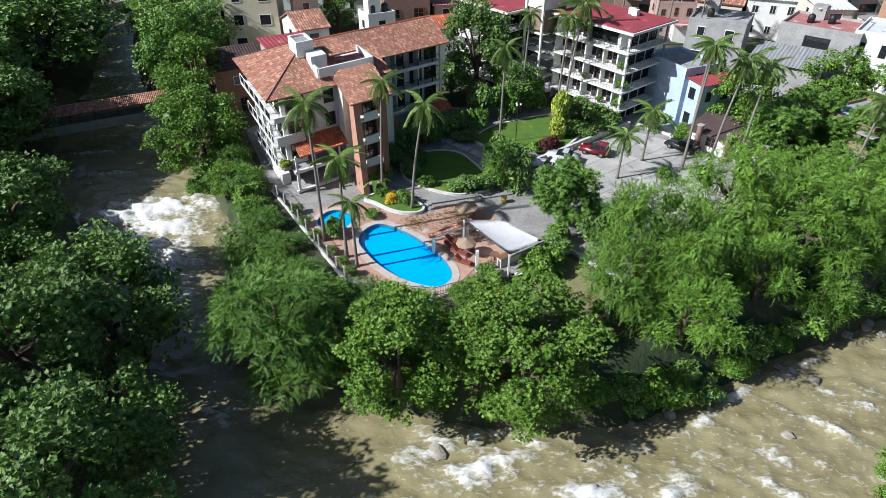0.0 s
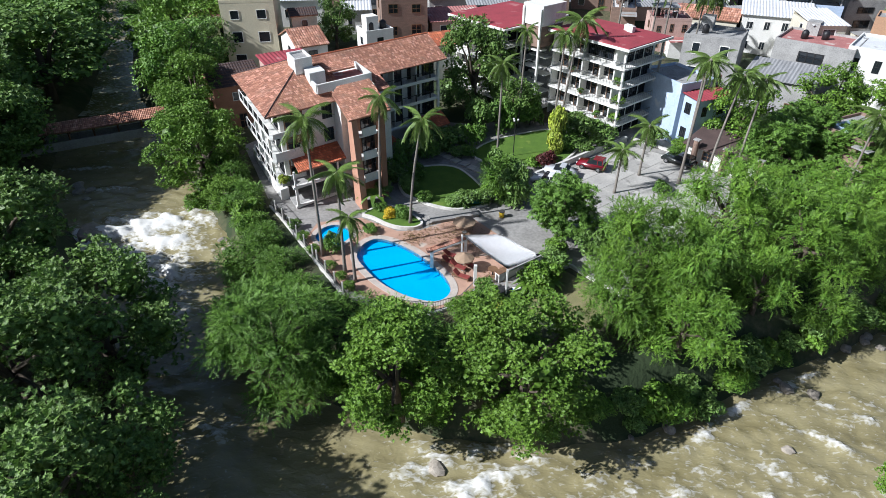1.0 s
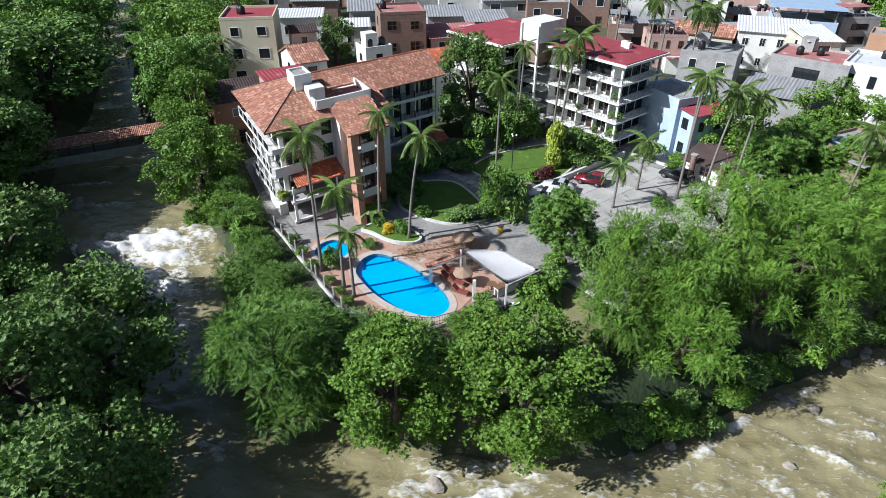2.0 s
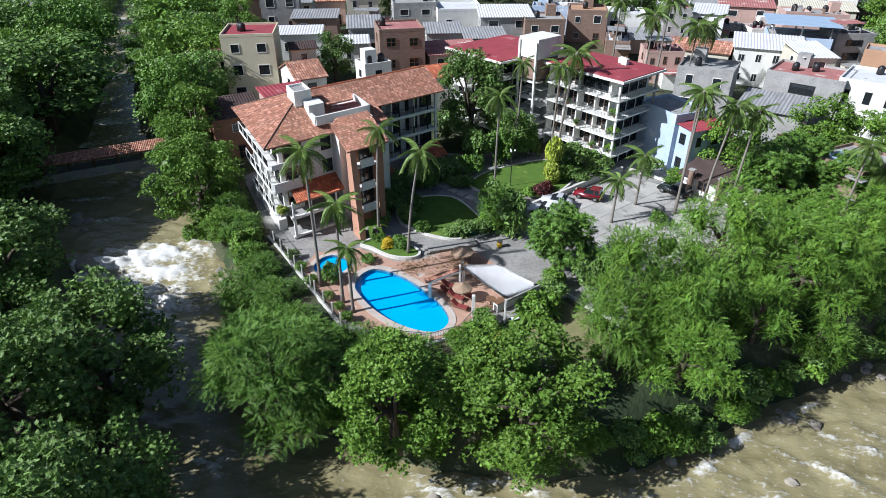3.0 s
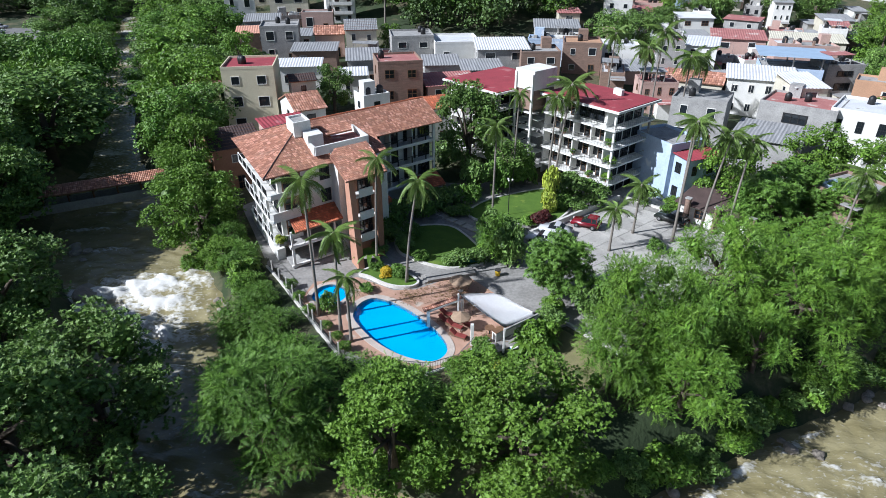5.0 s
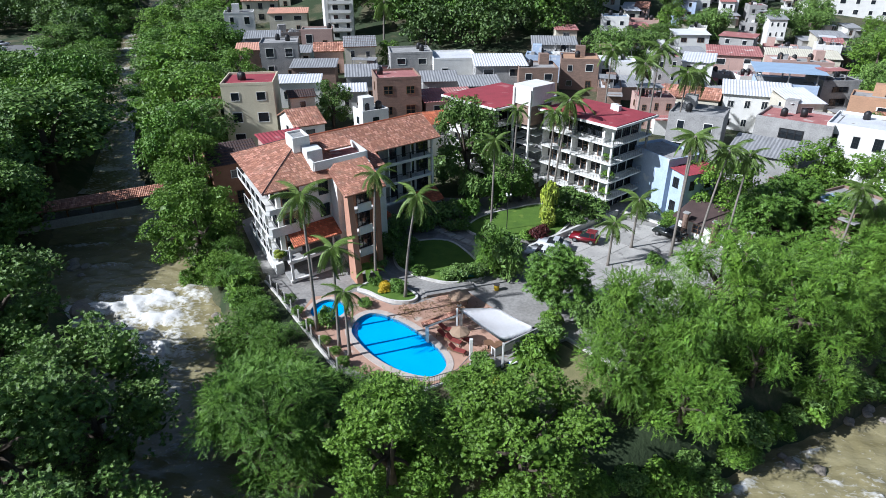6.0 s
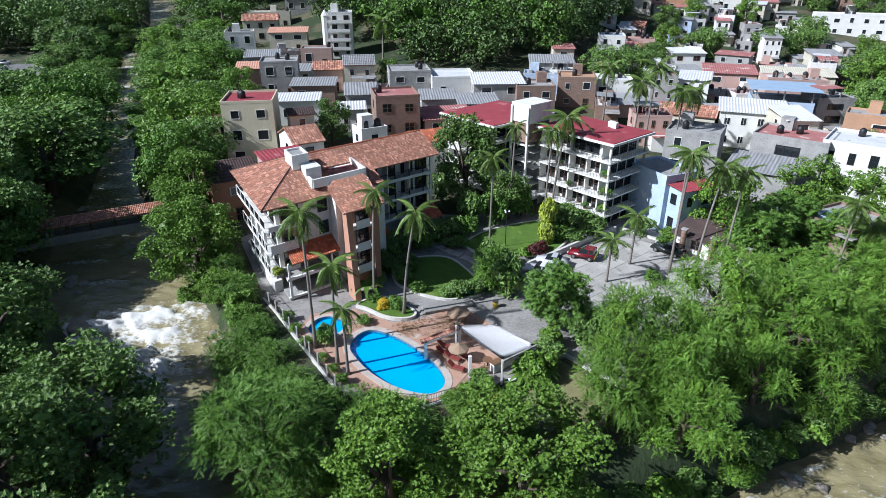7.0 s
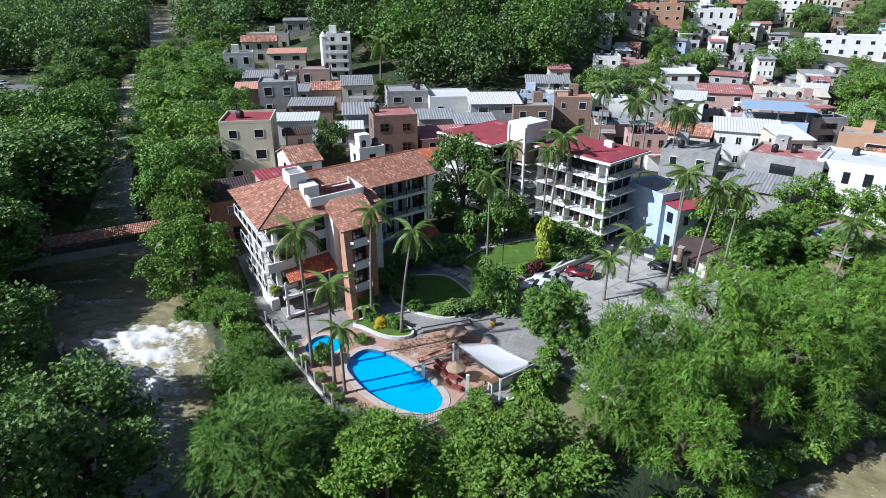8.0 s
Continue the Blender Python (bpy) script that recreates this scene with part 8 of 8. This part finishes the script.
# the rest of the town, house by house up the slopes
rng = np.random.default_rng(77)
WALLS = ["white", "white", "white", "white", "cream", "cream", "grey", "grey", "grey", "brick", "pink", "blue_wall"]
COVERS = [("flat", "white_roof"), ("flat", "grey"), ("flat", "grey"), ("flat", "pink_roof"), ("sheet", "metal_roof"), ("sheet", "white_roof"), ("sheet", "metal_roof"), ("gable", "tiles"), ("sheet", "pink_roof"), ("flat", "red_roof")]
FREE_TREES = []


def town_spot(x, y):
    if ((x - 10) / 55) ** 2 + ((y - 250) / 88) ** 2 < 1 or (y > 150 and -30 < x < 32):
        return False
    if y < 190:
        return x > -42 - 0.1 * (y - 120) and (y > 112 or x > 50) and y > 100 + max(0, 30 - x) * 0.5
    return x > 30 + max(0, (y - 330)) * 0.2


made = 0
for _ in range(6000):
    x, y = rng.uniform(-45, 330), rng.uniform(96, 440)
    if x > 52 + (y - 60) * 0.78 or not town_spot(x, y):
        continue
    w, d = rng.uniform(4.2, 9.4), rng.uniform(4.5, 8.5)
    if y > 190:
        w, d = w * 0.8, d * 0.85
    r = max(w, d) / 2
    if any((x - a) ** 2 + (y + d / 2 - b) ** 2 < ((r + c) * (0.74 if y < 200 else 0.80)) ** 2 for a, b, c in TAKEN):
        continue
    wall, (roof, cover) = WALLS[rng.integers(len(WALLS))], COVERS[rng.integers(len(COVERS))]
    if rng.random() < (0.2 if y < 190 else 0.3):
        FREE_TREES.append((x, y))
        TAKEN.append((x, y, 3.2))
        continue
    st_ = int(rng.choice([1, 1, 1, 1, 2, 2, 2, 3] if y < 190 else [1, 1, 2, 2]))
    tone = {"white": "white", "cream": "cream", "grey": "grey concrete", "brick": "brick", "pink": "pink", "orange_wall": "orange", "blue_wall": "pale blue", "yellow": "yellow"}[wall]
    kind = {"flat": "flat roof", "sheet": "sheet metal roof", "gable": "tiled gable roof"}[roof]
    house(x, y, w, d, 2.55 * st_ + 0.35, float(rng.normal() * 10 - x * 0.16), wall, roof, cover, st_, f"{tone} town house with a {kind} on the slope", seed=made, per=int(rng.integers(1, 4)) if y < 200 else 2, sides=y < 150, annex=y < 250, tank=y < 260, windows=("iron", "wood", "iron", "plain")[made % 4])
    made += 1
    if made >= 330:
        break
for i, (x, y) in enumerate(FREE_TREES):
    tree("tree", FAR[i % 3], "leafy green tree among the town houses", (x, y, gz_at(x, y)), i * 71, 0.5 + 0.25 * (i % 3), "town trees")
for i, (x, y, s) in enumerate(((90, 128, 0.9), (97, 140, 1.1), (104, 150, 1.1), (112, 158, 1.0), (86, 120, 0.7), (120, 170, 1.0), (96, 122, 0.8), (66, 186, 0.9), (78, 194, 0.8), (60, 178, 0.7), (-12, 150, 0.6), (-40, 134, 0.6), (74, 212, 0.8), (106, 225, 0.8), (62, 108, 0.5), (74, 104, 0.6), (90, 104, 0.7), (52, 150, 0.6))):
    tree("tree", FAR[i % 3], "leafy green tree among the town houses", (x, y, gz_at(x, y)), i * 71, s, "town trees")

# ---- small pieces of the yard ----
def clipped(poly, loop):
    """The part of a polygon inside a convex loop that turns left."""
    for (ax, ay), (bx, by) in zip(loop, [*loop[1:], loop[0]]):
        out = []
        for p, q in zip(poly, [*poly[1:], poly[0]]):
            dp, dq = ((bx - ax) * (v[1] - ay) - (by - ay) * (v[0] - ax) for v in (p, q))
            if dp >= 0:
                out.append(p)
            if (dp >= 0) != (dq >= 0):
                k = dp / (dp - dq)
                out.append((p[0] + (q[0] - p[0]) * k, p[1] + (q[1] - p[1]) * k))
        poly = out
        if len(poly) < 3:
            return []
    return poly


rng = np.random.default_rng(91)
PARKING = turned_left([(13.9, 70.8), (25.4, 80.2), (31.8, 75.4), (42.0, 64.4), (24.2, 54.2), (16.0, 58.4)])
parking = bpy.data.objects["asphalt_drive"]
SLAB = [mat("pale_concrete_slab", (0.47, 0.45, 0.41), (0.33, 0.315, 0.29), scale=0.5, rough=0.92, bump=0.3, spots=((0.2, 0.19, 0.175), 0.45, 0.6), per_object=0.14)]
ca, sa = math.cos(radians(39)), math.sin(radians(39))
for i in range(-9, 10):
    for j in range(-9, 10):
        u0, v0, g = i * 3.3, j * 2.9, 0.028
        quad = [(28 + u * ca - v * sa, 67 + u * sa + v * ca) for u, v in ((u0 + g, v0 + g), (u0 + 3.3 - g, v0 + g), (u0 + 3.3 - g, v0 + 2.9 - g), (u0 + g, v0 + 2.9 - g))]
        quad = clipped(quad, PARKING)
        if quad:
            part("slab", prism(bmesh.new(), quad, 0.004, 0.034 + 0.012 * float(rng.random())), SLAB, parking)
path = tagged(new("path"), "pale concrete stepping slabs between two lawns", "path", "", "structure")
for a, b, n in (((-1.4, 77.6), (3.9, 72.2), 5), ((3.9, 72.2), (6.6, 70.2), 3)):
    for i in range(n):
        x, y = a[0] + (b[0] - a[0]) * (i + 0.5) / n, a[1] + (b[1] - a[1]) * (i + 0.5) / n
        put("slab", mesh_of(boxm(-0.62, -0.55, 0.0, 0.62, 0.55, 0.2, bevel=0.02), "slab", SLAB), path, pose(x, y, 0, 0, 0, math.degrees(math.atan2(b[1] - a[1], b[0] - a[0])) + float(rng.normal() * 3)))


def fallen_leaves(n, spots, seed):
    """Dry leaves and twigs blown together on the paving."""
    rng = np.random.default_rng(seed)
    k = rng.choice(len(spots), n)
    c = np.array([(x, y, 0.05) for x, y, _ in spots])[k] + np.c_[rng.normal(size=(n, 2)) * np.array([r for _, _, r in spots])[k][:, None], rng.uniform(0, 0.05, n)]
    v = leaf_cards(c, np.c_[rng.normal(size=(n, 2)) * 0.3, np.ones(n)], 0.26, 0.11, 0.0, rng)
    v[:, 2] = np.maximum(v[:, 2], 0.035)
    return tagged(new("fallen_leaves", numpy_mesh("fallen_leaves", v, np.arange(len(v)).reshape(-1, 4), M["dry_leaf"])), "brown fallen leaves scattered over the pink deck", "leaves", "", "stuff")


fallen_leaves(1500, [(-1.5, 56.4, 1.2), (0.8, 57.4, 1.1), (2.6, 56.2, 1.2), (-3.6, 55.9, 0.7), (3.4, 54.2, 0.9), (1.0, 55.0, 0.8), (4.6, 48.6, 0.8), (-8.6, 57.6, 0.8)], 5)
